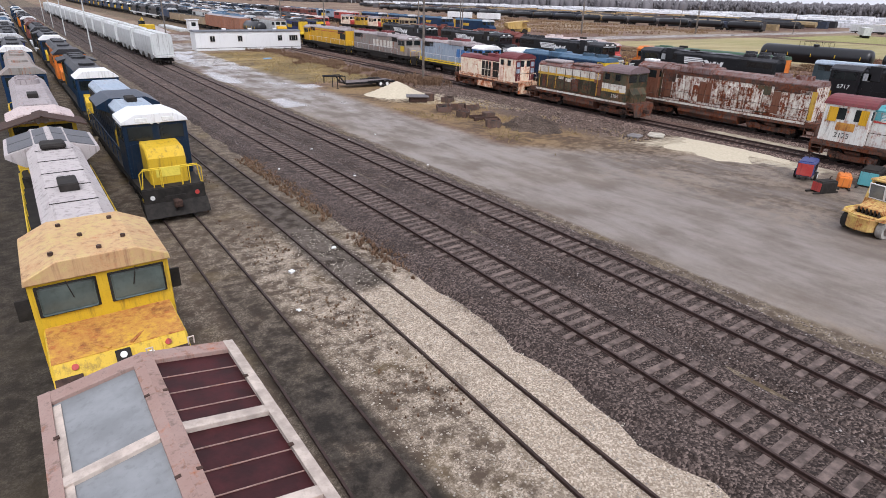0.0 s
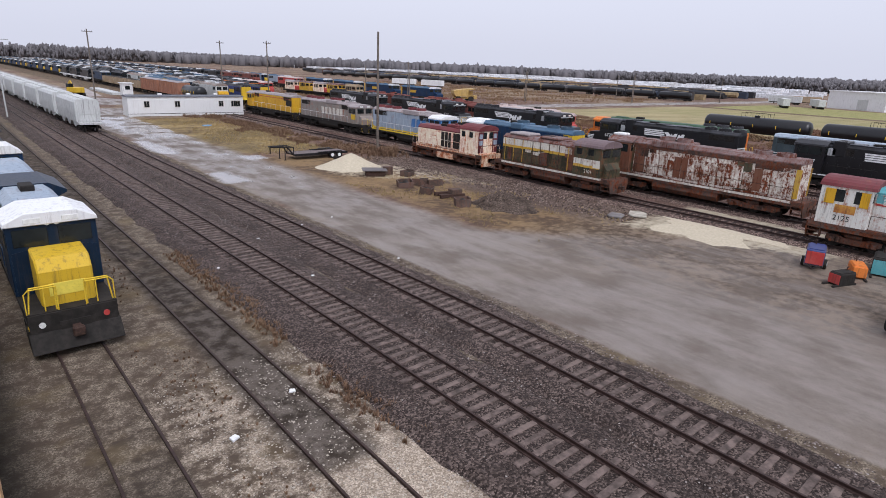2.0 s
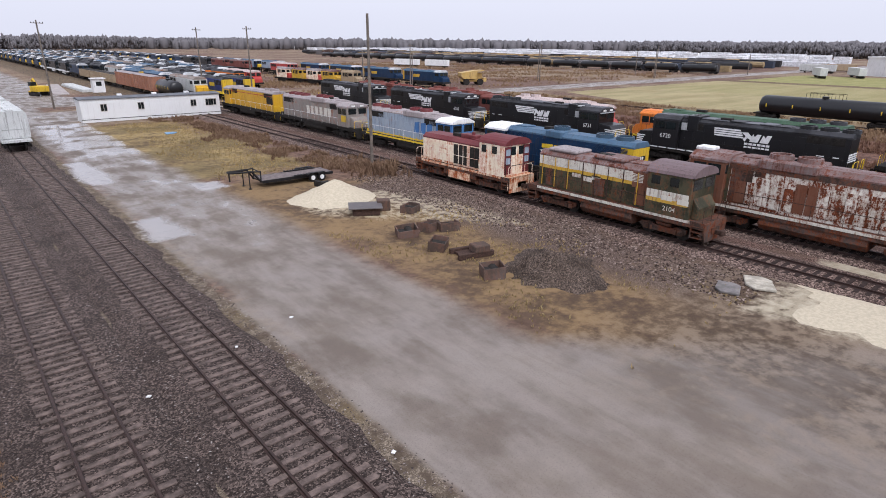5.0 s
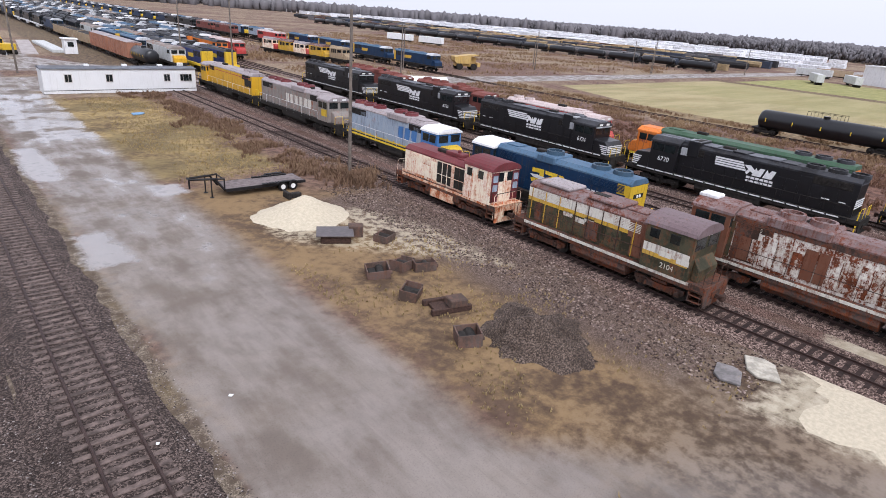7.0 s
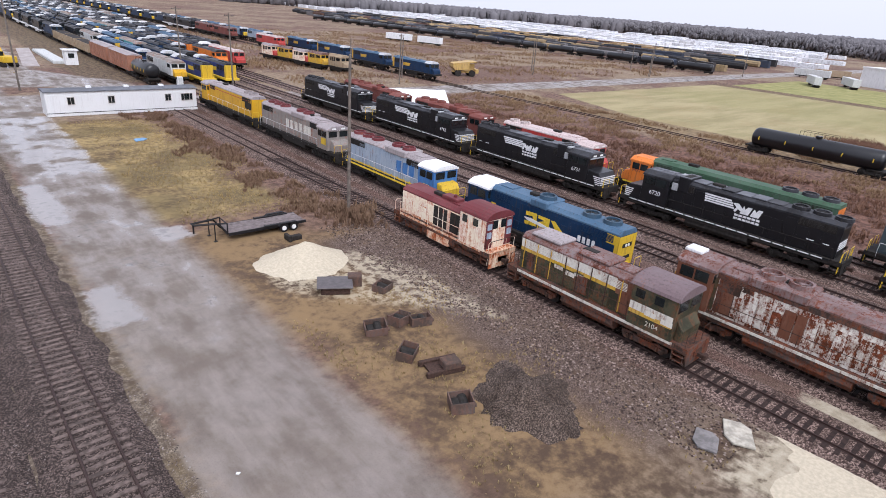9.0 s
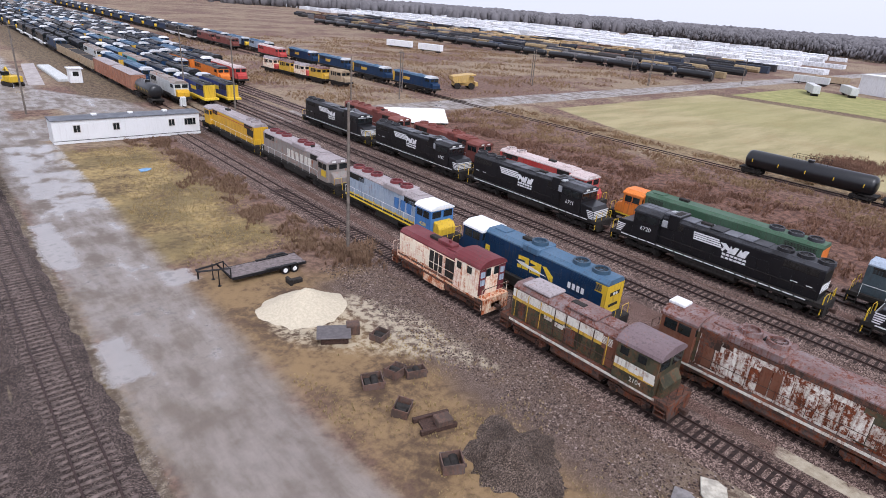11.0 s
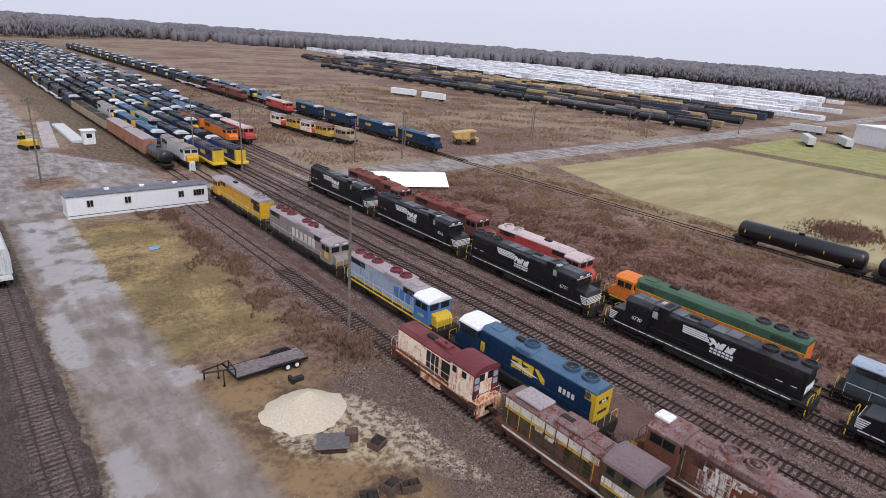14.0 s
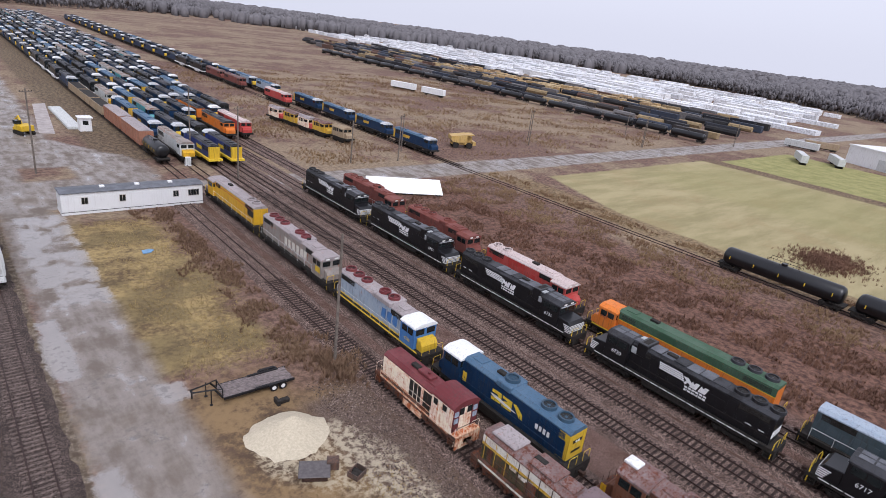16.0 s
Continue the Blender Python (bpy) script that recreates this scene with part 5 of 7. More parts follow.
box(bm, -1.45, 5.5, 1.58, 1.45, 6.2, 1.66)
part("end_apron", bm, SCABBED, switcher)
bm = B()
for q in (-1, 1):
    tube(bm, [(q * 1.4, 5.6, 1.6), (q * 1.4, 5.6, 2.6), (q * 1.4, 6.15, 2.6), (q * 1.4, 6.15, 2.4)], 0.03)
tube(bm, [(-1.4, 6.15, 2.6), (1.4, 6.15, 2.6)], 0.03)
part("platform_rail", bm, RUST, switcher)
for q in (-1.1, 1.1):
    bm = B()
    box(bm, q - 0.38, 5.49, 1.75, q + 0.38, 5.53, 4.0, 0.03)
    part("end_window_frame", bm, REDROOF, switcher)
    for z in (2.6, 3.3):
        bm = B()
        box(bm, q - 0.24, 5.525, z, q + 0.24, 5.545, z + 0.5, 0.05)
        part("end_pane", bm, GREYBLUE, switcher)
# grey-blue engine
panel(bluegrey, "yellow_band", -8.6, 6.8, 1.62, 1.92, 1.126, YELLOWBAR)
for a in (0.9, 2.0, 3.1):
    quad_plate(bluegrey, "emblem_block", [(a, 2.5), (a + 0.85, 2.4), (a + 0.95, 3.7), (a + 0.1, 3.6)], 1.146, MIDBLUE)
lettering(bluegrey, "4280", 6.4, 2.35, 0.5, 1.53, 1, YELLOWBAR)
for a in (-2.4, -1.2, 0.0, 1.2, 2.4, 3.4):
    panel(patched, "faded_letter", a, a + 0.8, 2.4, 3.5, 1.146, DULLWHITE)
panel(patched, "yellow_patch", 7.4, 8.6, 2.2, 3.0, 1.53, YELLOW)
panel(upy, "red_band", -9.4, 6.6, 3.75, 3.85, 1.146, RED)
panel(upy, "open_grille", -9.6, -7.4, 2.6, 3.6, 1.148, UNDER)
# blue engine with yellow nose
panel(boxed, "pale_blue_door", 3.0, 5.0, 1.8, 3.9, 1.146, GREYBLUE)
bm = B()
disc(bm, (1.19, 2.4, 2.6), 0.5, 0.08, "x", 18)
disc(bm, (-1.19, 2.4, 2.6), 0.5, 0.08, "x", 18)
part("yellow_wheel_guard", bm, YELLOW, boxed)
bm = B()
prism(bm, [(-1.75, 4.02), (-1.75, 4.16), (-1.0, 4.55), (1.0, 4.55), (1.75, 4.16), (1.75, 4.02), (1.1, 3.7), (-1.1, 3.7)], -3.4, 0.2, "y")
part("winged_radiator", bm, NAVY, boxed)
bm = B()
prism(bm, [(9.6, 0.35), (10.55, 0.18), (10.62, 0.22), (10.2, 0.85), (9.6, 0.95)], -1.5, 1.5, "x")
part("plow", bm, UNDER, boxed)
for q in (-1.05, 1.05):
    bm = B()
    disc(bm, (q, 10.15, 1.15), 0.11, 0.08, "y", 12)
    part("ditch_light", bm, LAMP if q > 0 else RED, boxed)


# ---- scrap, trailer and machines by the road ----
def scrap_box(x, y, w, d, h, turn, label, mat_=RUST):
    root = thing("scrap_box", label, "scrap metal", pose(x, y, -0.06, rnd.uniform(-7, 7), rnd.uniform(-7, 7), turn), "scrap housings on the ground")
    t = 0.06
    bm = B()
    box(bm, -w, -d, 0, w, d, 0.08)
    for s in (-1, 1):
        box(bm, min(s * w, s * (w - t)), -d, 0.08, max(s * w, s * (w - t)), d, h)
        box(bm, -w + t, min(s * d, s * (d - t)), 0.08, w - t, max(s * d, s * (d - t)), h * rnd.uniform(0.8, 1.0))
    part("shell", bm, mat_, root)
    bm = B()
    disc(bm, (w * 0.2, 0, h * 0.45), h * 0.36, d * 1.7, "y", 12)
    box(bm, -w * 0.8, -d * 0.6, 0.08, -w * 0.2, d * 0.6, h * 0.7, 0.03)
    part("core", bm, UNDER, root)
    bm = B()
    for q in (-0.6, 0.6):
        disc(bm, (w + 0.06, d * q, h * 0.5), 0.12, 0.14, "x", 10)
    part("lug", bm, mat_, root)
    return root


DARKMETAL = paint("bare_brown_metal", (0.075, 0.052, 0.042), 0.4, rough=0.8, rustcol=(0.08, 0.04, 0.028), soft=0.12)
for x, y, w, d, h, turn in ((35.7, 43.8, 0.75, 0.6, 0.85, 20), (32.0, 39.3, 0.85, 0.65, 0.95, -25), (33.9, 39.4, 0.8, 0.6, 0.9, 15), (35.0, 38.6, 0.85, 0.55, 0.85, -20),
                            (31.9, 36.0, 0.8, 0.6, 0.95, 35), (31.3, 30.6, 0.75, 0.65, 1.05, -30)):
    scrap_box(x, y, w * 0.82, d * 0.85, h * 0.75, turn, "open rusty brown steel housing lying on dirt", DARKMETAL)
root = thing("scrap_tray", "flat grey steel tray on a rusty housing", "scrap metal", pose(32.9, 45.6, 0, 0, 0, -30), "scrap housings on the ground")
bm = B()
box(bm, -1.0, -0.8, 0, 1.0, 0.6, 0.55, 0.04)
part("shell", bm, RUST, root)
bm = B()
box(bm, -1.3, -1.0, 0.55, 1.2, 0.9, 0.66, 0.03)
part("lid", bm, plain("grey_sheet_metal", (0.13, 0.115, 0.115), 0.5, 0.2, 3, 0.3), root)
bm = B()
box(bm, 0.9, 0.4, 0, 1.9, 1.3, 0.8, 0.04)
part("side_bin", bm, DARKMETAL, root)
root = thing("axle_cradle", "low rusty steel frame with a cross bar", "scrap metal", pose(32.8, 33.9, 0, 0, 0, -15), "scrap housings on the ground")
bm = B()
for s in (-0.6, 0.6):
    box(bm, -1.2, s - 0.12, 0, 1.2, s + 0.12, 0.35, 0.03)
box(bm, -0.9, -0.6, 0.05, 0.4, 0.6, 0.2)
part("frame", bm, RUST, root)
bm = B()
box(bm, -0.15, -0.75, 0.3, 0.9, 0.1, 0.75, 0.06)
part("bar", bm, DARKMETAL, root)
RUBBLE = ballast_material("dark_rubble", (0.034, 0.023, 0.017), (0.30, 0.225, 0.18), 24.0)
pile("rubble_mound", "low pile of dark broken stone and dirt", 34.4, 29.0, 2.9, 2.6, 1.25, RUBBLE, 5.0, rag=0.6)
pile("rubble_mound", "small heap of dark stone beside the larger one", 34.3, 26.8, 1.3, 1.2, 0.45, RUBBLE, 8.0, rag=0.6)
for x, y, w, d, turn, c, lab in ((41.5, 20.6, 1.0, 0.7, 30, (0.42, 0.385, 0.32), "pale broken concrete slab lying flat on dirt"), (39.6, 21.4, 0.8, 0.6, 20, (0.19, 0.175, 0.17), "thin grey sheet lying flat on dirt")):
    root = thing("flat_slab", lab, "slab", pose(x, y, 0, 0, 1, turn))
    bm = B()
    prism(bm, [(-w, -d), (w * 0.6, -d), (w, -d * 0.4), (w, d * 0.9), (-w * 0.4, d), (-w, d * 0.5)], 0.02, 0.14, "z", 0.02)
    part("slab", bm, plain("slab_face", c, 0.85, 0.3, 2.5), root)


def gooseneck():
    root = thing("flatbed_trailer", "black gooseneck flatbed trailer with wooden deck and ramps", "trailer", pose(33.7, 58.9, 0, 0, 0, -1.5))
    DECK = plain("weathered_deck_planks", (0.17, 0.14, 0.135), 0.8, 0.35, 2.5)
    IRON = plain("black_iron", (0.014, 0.013, 0.014), 0.55, 0.3, 4)
    plank_bm = B()
    box(plank_bm, -3.4, -0.1, 0.62, 3.4, 0.1, 0.68)
    pm = mesh_of("deck_plank", plank_bm, DECK)
    for k in range(10):
        o = new("deck_plank", pm)
        o.parent = root
        o.matrix_basis = pose(rnd.uniform(-0.03, 0.03), -1.0 + k * 0.222, rnd.uniform(0, 0.01))
    bm = B()
    for s in (-1.14, 1.14):
        box(bm, -3.4, s - 0.05, 0.45, 3.5, s + 0.05, 0.69)
    for k in range(6):
        box(bm, -3.3 + k * 1.3, -1.1, 0.47, -3.2 + k * 1.3, 1.1, 0.6)
    part("frame", bm, IRON, root)
    beams = []
    for s in (-0.85, 0.85):
        beams += [([(-3.4, s, 0.55), (-4.05, s * 0.7, 1.45), (-5.9, s * 0.25, 1.5)], 0.09), ([(-3.4, s, 0.6), (-3.4, s, 1.45), (-4.2, s * 0.7, 1.47)], 0.06)]
    beams += [([(-3.4, -0.85, 1.4), (-3.4, 0.85, 1.4)], 0.06), ([(-5.9, -0.22, 1.5), (-5.9, 0.22, 1.5)], 0.09), ([(-5.85, 0, 1.5), (-5.85, 0, 0.75)], 0.07)]
    for pts, r in beams:
        part("gooseneck_beam", tube(B(), pts, r, 4), IRON, root)
    for s in (-0.75, 0.75):
        bm = B()
        tube(bm, [(-4.4, s, 0.02), (-4.4, s, 1.5)], 0.05, 6)
        disc(bm, (-4.4, s, 0.03), 0.16, 0.05, "z", 10)
        part("jack_leg", bm, IRON, root)
    for s in (-1.35, 1.35):
        bm = B()
        prism(bm, [(0.75, 0.68), (1.0, 0.86), (2.45, 0.86), (2.7, 0.68), (2.62, 0.62), (2.42, 0.8), (1.03, 0.8), (0.83, 0.62)], s - 0.16, s + 0.16, "y")
        part("fender", bm, IRON, root)
        for wx in (1.3, 2.2):
            bm = B()
            disc(bm, (wx, s, 0.38), 0.38, 0.22, "y", 22)
            w = part("tyre", bm, IRON, root)
            bm = B()
            disc(bm, (wx, s + (0.1 if s > 0 else -0.1), 0.38), 0.21, 0.06, "y", 16)
            part("rim", bm, WHITEROOF, w)
    for s in (-1, 1):
        bm = B()
        box(bm, -0.4, s * 1.12 - 0.2, 0.7, 2.7 if s > 0 else 1.9, s * 1.12 + 0.06, 0.78)
        for k in range(8):
            box(bm, -0.35 + k * 0.28, s * 1.12 - 0.2, 0.78, -0.28 + k * 0.28, s * 1.12 + 0.06, 0.82)
        r = part("ramp", bm, IRON, root)
    return root


gooseneck()
bm = B()
box(bm, 34.3, 55.2, 0.0, 35.5, 55.7, 0.4, 0.05)
box(bm, 34.2, 55.0, 0.0, 34.5, 56.0, 0.55, 0.05)
tagged(new("rail_scrap", mesh_of("rail_scrap", bm, UNDER)), "dark piece of scrap iron beside the sand pile", "scrap metal")


def forklift():
    root = thing("forklift", "old rust-stained yellow forklift with raised mast on dirt", "forklift", pose(32.5, 0.0, 0, 0, 0, 79))
    OLDY = paint("old_yellow_paint", (0.60, 0.44, 0.12), 0.52, (0.62, 0.50, 0.24), 0.6, grime=(0.22, 0.12, 0.05), rustcol=(0.17, 0.06, 0.025), soft=0.08)
    RUB = plain("grey_rubber", (0.30, 0.285, 0.26), 0.85, 0.25, 4)
    DARKRUB = plain("dark_rubber", (0.04, 0.038, 0.036), 0.85, 0.3, 4)
    for x, y, r, m_ in ((-0.88, 1.6, 0.48, DARKRUB), (0.88, 1.6, 0.48, DARKRUB), (-0.95, -1.55, 0.5, RUB), (0.95, -1.55, 0.5, RUB)):
        if x < 0:
            m_ = RUB
        bm = B()
        disc(bm, (x, y, r), r, 0.26, "x", 26)
        disc(bm, (x, y, r), r * 0.93, 0.34, "x", 26)
        w = part("tyre", bm, m_, root)
        bm = B()
        disc(bm, (x + math.copysign(0.14, x), y, r), r * 0.55, 0.12, "x", 18)
        disc(bm, (x + math.copysign(0.2, x), y, r), r * 0.2, 0.1, "x", 10)
        part("rim", bm, STEEL, w)
    bm = B()
    box(bm, -0.72, -2.0, 0.45, 0.72, 1.9, 0.85, 0.05)
    part("chassis", bm, UNDER, root)
    # rounded counterweight between the steering wheels
    bm = B()
    prism(bm, [(-0.66, 1.3), (-0.7, 2.15), (-0.5, 2.4), (0, 2.5), (0.5, 2.4), (0.7, 2.15), (0.66, 1.3)], 0.28, 0.98, "z", 0.05)
    part("counterweight", bm, OLDY, root, "rust-bitten curved counterweight")
    bm = B()
    tube(bm, [(-1.02, 0.9, 1.1), (-1.05, 1.9, 1.1), (-0.8, 2.42, 1.1), (0, 2.62, 1.08), (0.8, 2.42, 1.1), (1.05, 1.9, 1.1), (1.02, 0.9, 1.1)], 0.045, 6)
    part("bumper_rail", bm, OLDY, root)
    bm = B()
    prism(bm, [(0.7, 0.95), (0.7, 1.55), (1.2, 1.5), (1.75, 1.34), (1.75, 1.22), (1.4, 0.95)], -0.62, 0.62, "x", 0.05)
    part("bonnet", bm, OLDY, root, "bonnet with broad rust patches")
    bm = B()
    for k in range(6):
        box(bm, -0.56 + k * 0.2, 1.5, 1.0, -0.48 + k * 0.2, 1.78, 1.3)
    part("grille", bm, UNDER, root)
    for sx in (-1, 1):
        bm = B()
        prism(bm, [(1.0, 0.5), (1.0, 1.08), (1.3, 1.12), (1.95, 1.06), (2.2, 0.95), (2.0, 0.9), (1.6, 1.0), (1.2, 0.9), (1.1, 0.5)], min(sx * 0.66, sx * 1.04), max(sx * 0.66, sx * 1.04), "x")
        part("wheel_arch", bm, OLDY, root)
        bm = B()
        prism(bm, [(-0.95, 0.5), (-0.95, 1.15), (0.2, 1.2), (1.0, 1.1), (1.0, 0.5)], min(sx * 0.8, sx * 0.98), max(sx * 0.8, sx * 0.98), "x", 0.02)
        part("side_panel", bm, OLDY, root)
        # cab corner posts, leaning back
        bm = B()
        prism(bm, [(0.82, 1.1), (0.92, 1.1), (0.62, 2.5), (0.5, 2.5)], sx * 0.82 - 0.06, sx * 0.82 + 0.06, "x")
        part("cab_post", bm, OLDY, root)
        bm = B()
        box(bm, sx * 0.82 - 0.05, -0.75, 1.1, sx * 0.82 + 0.05, -0.63, 2.5)
        part("cab_post", bm, OLDY, root)
        bm = B()
        box(bm, sx * 0.80 - 0.012, -0.6, 1.15, sx * 0.80 + 0.012, 0.5, 2.4)
        part("side_window", bm, GLASS, root)
        # windscreen pane in a pale frame
        bm = B()
        m_ = pose(sx * 0.40, 0.77, 1.98, -12)
        box(bm, -0.36, -0.01, -0.36, 0.36, 0.012, 0.40)
        bmesh.ops.transform(bm, matrix=m_, verts=bm.verts[:])
        pane = part("windscreen", bm, plain("dusty_glass", (0.16, 0.17, 0.17), 0.18, 0.2, 2, bump=0.02), root)
        bm = B()
        for f in ((-0.39, -0.39, 0.39, -0.35), (-0.39, 0.39, 0.39, 0.43), (-0.39, -0.35, -0.35, 0.39), (0.35, -0.35, 0.39, 0.39)):
            box(bm, f[0], -0.02, f[1], f[2], 0.03, f[3])
        bmesh.ops.transform(bm, matrix=m_, verts=bm.verts[:])
        part("window_frame", bm, WHITEROOF, pane)
    bm = B()
    prism(bm, [(0.82, 1.05), (0.93, 1.05), (0.84, 1.58), (0.73, 1.58)], -0.86, 0.86, "x", 0.01)
    part("dashboard", bm, OLDY, root)
    bm = B()
    box(bm, -0.94, -0.82, 2.48, 0.94, 0.7, 2.6, 0.05, 2)
    box(bm, -0.7, -0.6, 2.6, 0.7, 0.45, 2.63, 0.01)
    part("cab_roof", bm, OLDY, root)
    bm = B()
    box(bm, -0.4, -0.55, 0.9, 0.4, 0.1, 1.35, 0.06)
    box(bm, -0.4, -0.6, 1.35, 0.4, -0.45, 1.9, 0.05)
    part("seat", bm, UNDER, root)
    # raised mast
    for sx in (-1, 1):
        bm = B()
        box(bm, sx * 0.52 - 0.09, -2.02, 0.25, sx * 0.52 + 0.09, -1.78, 3.7, 0.02)
        part("mast_upright", bm, OLDY, root)
        bm = B()
        box(bm, sx * 0.36 - 0.07, -2.0, 1.2, sx * 0.36 + 0.07, -1.82, 4.55, 0.02)
        part("inner_upright", bm, OLDY, root)
        bm = B()
        tube(bm, [(sx * 0.14, -1.9, 0.9), (sx * 0.14, -1.9, 4.3)], 0.025, 5)
        part("lift_chain", bm, UNDER, root)
        bm = B()
        tube(bm, [(sx * 0.55, -1.75, 2.3), (sx * 0.75, -0.75, 1.1)], 0.05, 6)
        part("tilt_cylinder", bm, STEEL, root)
        bm = B()
        prism(bm, [(-1.9, 0.08), (-1.9, 0.95), (-2.0, 0.95), (-2.1, 0.15), (-3.3, 0.10), (-3.3, 0.06)], sx * 0.4 - 0.07, sx * 0.4 + 0.07, "x")
        part("fork", bm, UNDER, root)
        bm = B()
        prism(bm, [(-0.9, 0.95), (-0.95, 1.35), (-1.5, 1.5), (-2.05, 1.3), (-2.15, 0.8), (-2.0, 0.75), (-1.55, 1.08), (-1.1, 0.9)], min(sx * 0.74, sx * 1.12), max(sx * 0.74, sx * 1.12), "x")
        part("mudguard", bm, OLDY, root)
    for z in (0.9, 2.3, 3.5):
        bm = B()
        box(bm, -0.61, -2.06, z, 0.61, -1.96, z + 0.22, 0.02)
        part("cross_bar", bm, OLDY, root)
    bm = B()
    box(bm, -0.46, -2.02, 4.3, 0.46, -1.8, 4.62, 0.03)
    part("mast_head", bm, OLDY, root)
    bm = B()
    box(bm, -0.55, -1.78, 3.55, 0.55, -1.7, 3.95, 0.02)
    part("mast_brace", bm, OLDY, root)
    bm = B()
    tube(bm, [(0, -1.85, 0.8), (0, -1.85, 3.6)], 0.06, 8)
    part("lift_cylinder", bm, STEEL, root)
    return root


forklift()


def welder(x, y, turn, mat_a, mat_b, label, wheels=True, s=1.0):
    root = thing("engine_welder", label, "machine", pose(x, y, 0, 0, 0, turn), "machines beside the engines")
    z = 0.35 if wheels else 0.05
    bm = B()
    box(bm, -0.9 * s, -0.5 * s, z, 0.9 * s, 0.5 * s, z + 0.95 * s, 0.06)
    part("housing", bm, mat_a, root)
    bm = B()
    box(bm, -0.92 * s, -0.46 * s, z + 0.06, -0.88 * s, 0.46 * s, z + 0.85 * s, 0.01)
    part("control_panel", bm, mat_b, root)
    bm = B()
    box(bm, -0.8 * s, -0.4 * s, z + 0.95 * s, 0.8 * s, 0.4 * s, z + 1.0 * s)
    part("cover", bm, mat_a, root)
    for k in range(5):
        part("louvre", box(B(), (-0.55 + 0.25 * k) * s, -0.515 * s, z + 0.3 * s, (-0.42 + 0.25 * k) * s, -0.495 * s, z + 0.75 * s), UNDER, root)
    part("exhaust_pipe", tube(B(), [(0.5 * s, 0.1 * s, z + 0.95 * s), (0.5 * s, 0.1 * s, z + 1.22 * s), (0.62 * s, 0.1 * s, z + 1.28 * s)], 0.035, 6), RUST, root)
    if not wheels:
        for q in (-0.4, 0.4):
            part("skid_rail", box(B(), -1.5 * s, q * s - 0.06, 0.0, 1.1 * s, q * s + 0.06, 0.1), UNDER, root)
    if wheels:
        for q in (-0.6, 0.6):
            bm = B()
            disc(bm, (0.1, q * s, 0.3), 0.3, 0.16, "y", 18)
            w = part("tyre", bm, UNDER, root)
            bm = B()
            disc(bm, (0.1, q * 1.1 * s, 0.3), 0.15, 0.08, "y", 12)
            part("rim", bm, WHITEROOF, w)
        bm = B()
        tube(bm, [(-0.9, -0.3, 0.4), (-1.7, 0, 0.38), (-0.9, 0.3, 0.4)], 0.035)
        part("tow_bar", bm, UNDER, root)
    return root


DEEPBLUE = paint("deep_blue_paint", (0.02, 0.035, 0.16), 0.15)
welder(38.9, 6.9, 15, DEEPBLUE, RED, "blue and red towed engine welder on dirt")
welder(36.8, 4.8, -20, UNDER, RED, "low black and red engine on a skid", False, 0.72)
welder(39.3, 4.7, 25, ORANGE, ORANGE, "small orange generator on dirt", False, 0.75)
welder(41.3, 3.9, 10, UNDER, TEAL, "dark blue-green compressor on dirt", False, 1.1)

# nose of the yellow engine: rusted top, lamps, louvres
h = 22.2 / 2
bm = B()
prism(bm, [(h - 3.1, 3.075), (h - 3.1, 3.09), (h - 1.52, 2.965), (h - 1.52, 2.953)], -1.38, 1.38, "x")
part("nose_top", bm, NOSERUST, yel, "rust-worn nose top")


def on_slope(name, x, dz, w, hh, mat_, round_=False, label="", lift=0.0, parent=None):
    """A fitting on the slanted front of the nose."""
    bm = B()
    if round_:
        disc(bm, (0, 0.02, 0), w, 0.05, "y", 16)
    else:
        box(bm, -w, -0.01, -hh, w, 0.03, hh, 0.012)
    o = part(name, bm, mat_, parent or yel, label)
    o.matrix_basis = pose(x, h - 1.325 + 0.008 - dz * 0.61 + lift * 0.79, 2.725 + dz * 0.79 + lift * 0.61, 38)
    return o


on_slope("lamp_housing", 0.0, 0.0, 0.16, 0.26, UNDER)
for dz in (-0.12, 0.12):
    on_slope("headlight", 0.0, dz, 0.075, 0.1, LAMP, True, "", 0.03)
on_slope("nose_door", -0.52, -0.02, 0.30, 0.24, YELLOW, lift=0.01)
on_slope("door_ring", -0.56, -0.04, 0.09, 0.1, LAMP, True, "pale ring on the nose door", 0.04)
for q in (-1.12, 1.12):
    on_slope("louvre", q, -0.12, 0.27, 0.09, RUST)
    on_slope("marker_lamp", q * 0.86, 0.14, 0.07, 0.1, RED, True)
for q in (-1, 1):
    bm = B()
    prism(bm, [(q * 1.36, h - 3.05), (q * 1.30, h - 2.95), (q * 0.25, h - 1.55), (q * 0.18, h - 1.6)], 2.97, 3.0, "z")
    part("nose_crease", bm, NOSERUST, yel)
# rounded frames round its windscreen
for q in (-1, 1):
    bm = B()
    x0, x1 = sorted((q * 0.12, q * 1.40))
    box(bm, x0, h - 3.165, 3.36, x1, h - 3.12, 4.16, 0.02)
    part("windscreen_frame", bm, UNDER, yel)
    bm = B()
    box(bm, x0 + 0.05, h - 3.125, 3.41, x1 - 0.05, h - 3.105, 4.11, 0.06, 2)
    part("windscreen", bm, plain("grey_green_glass", (0.075, 0.095, 0.088), 0.12, 0.35, 0.8, bump=0.0), yel)
    bm = B()
    tube(bm, [(q * 0.75, h - 3.09, 4.2), (q * 0.65, h - 3.085, 3.75)], 0.012)
    part("wiper", bm, UNDER, yel)
for k in range(6):
    bm = B()
    box(bm, -0.66, 4.55 - k * 1.9, 4.50, 0.66, 4.59 - k * 1.9, 4.52)
    part("roof_seam", bm, UNDER, yel)
bm = B()
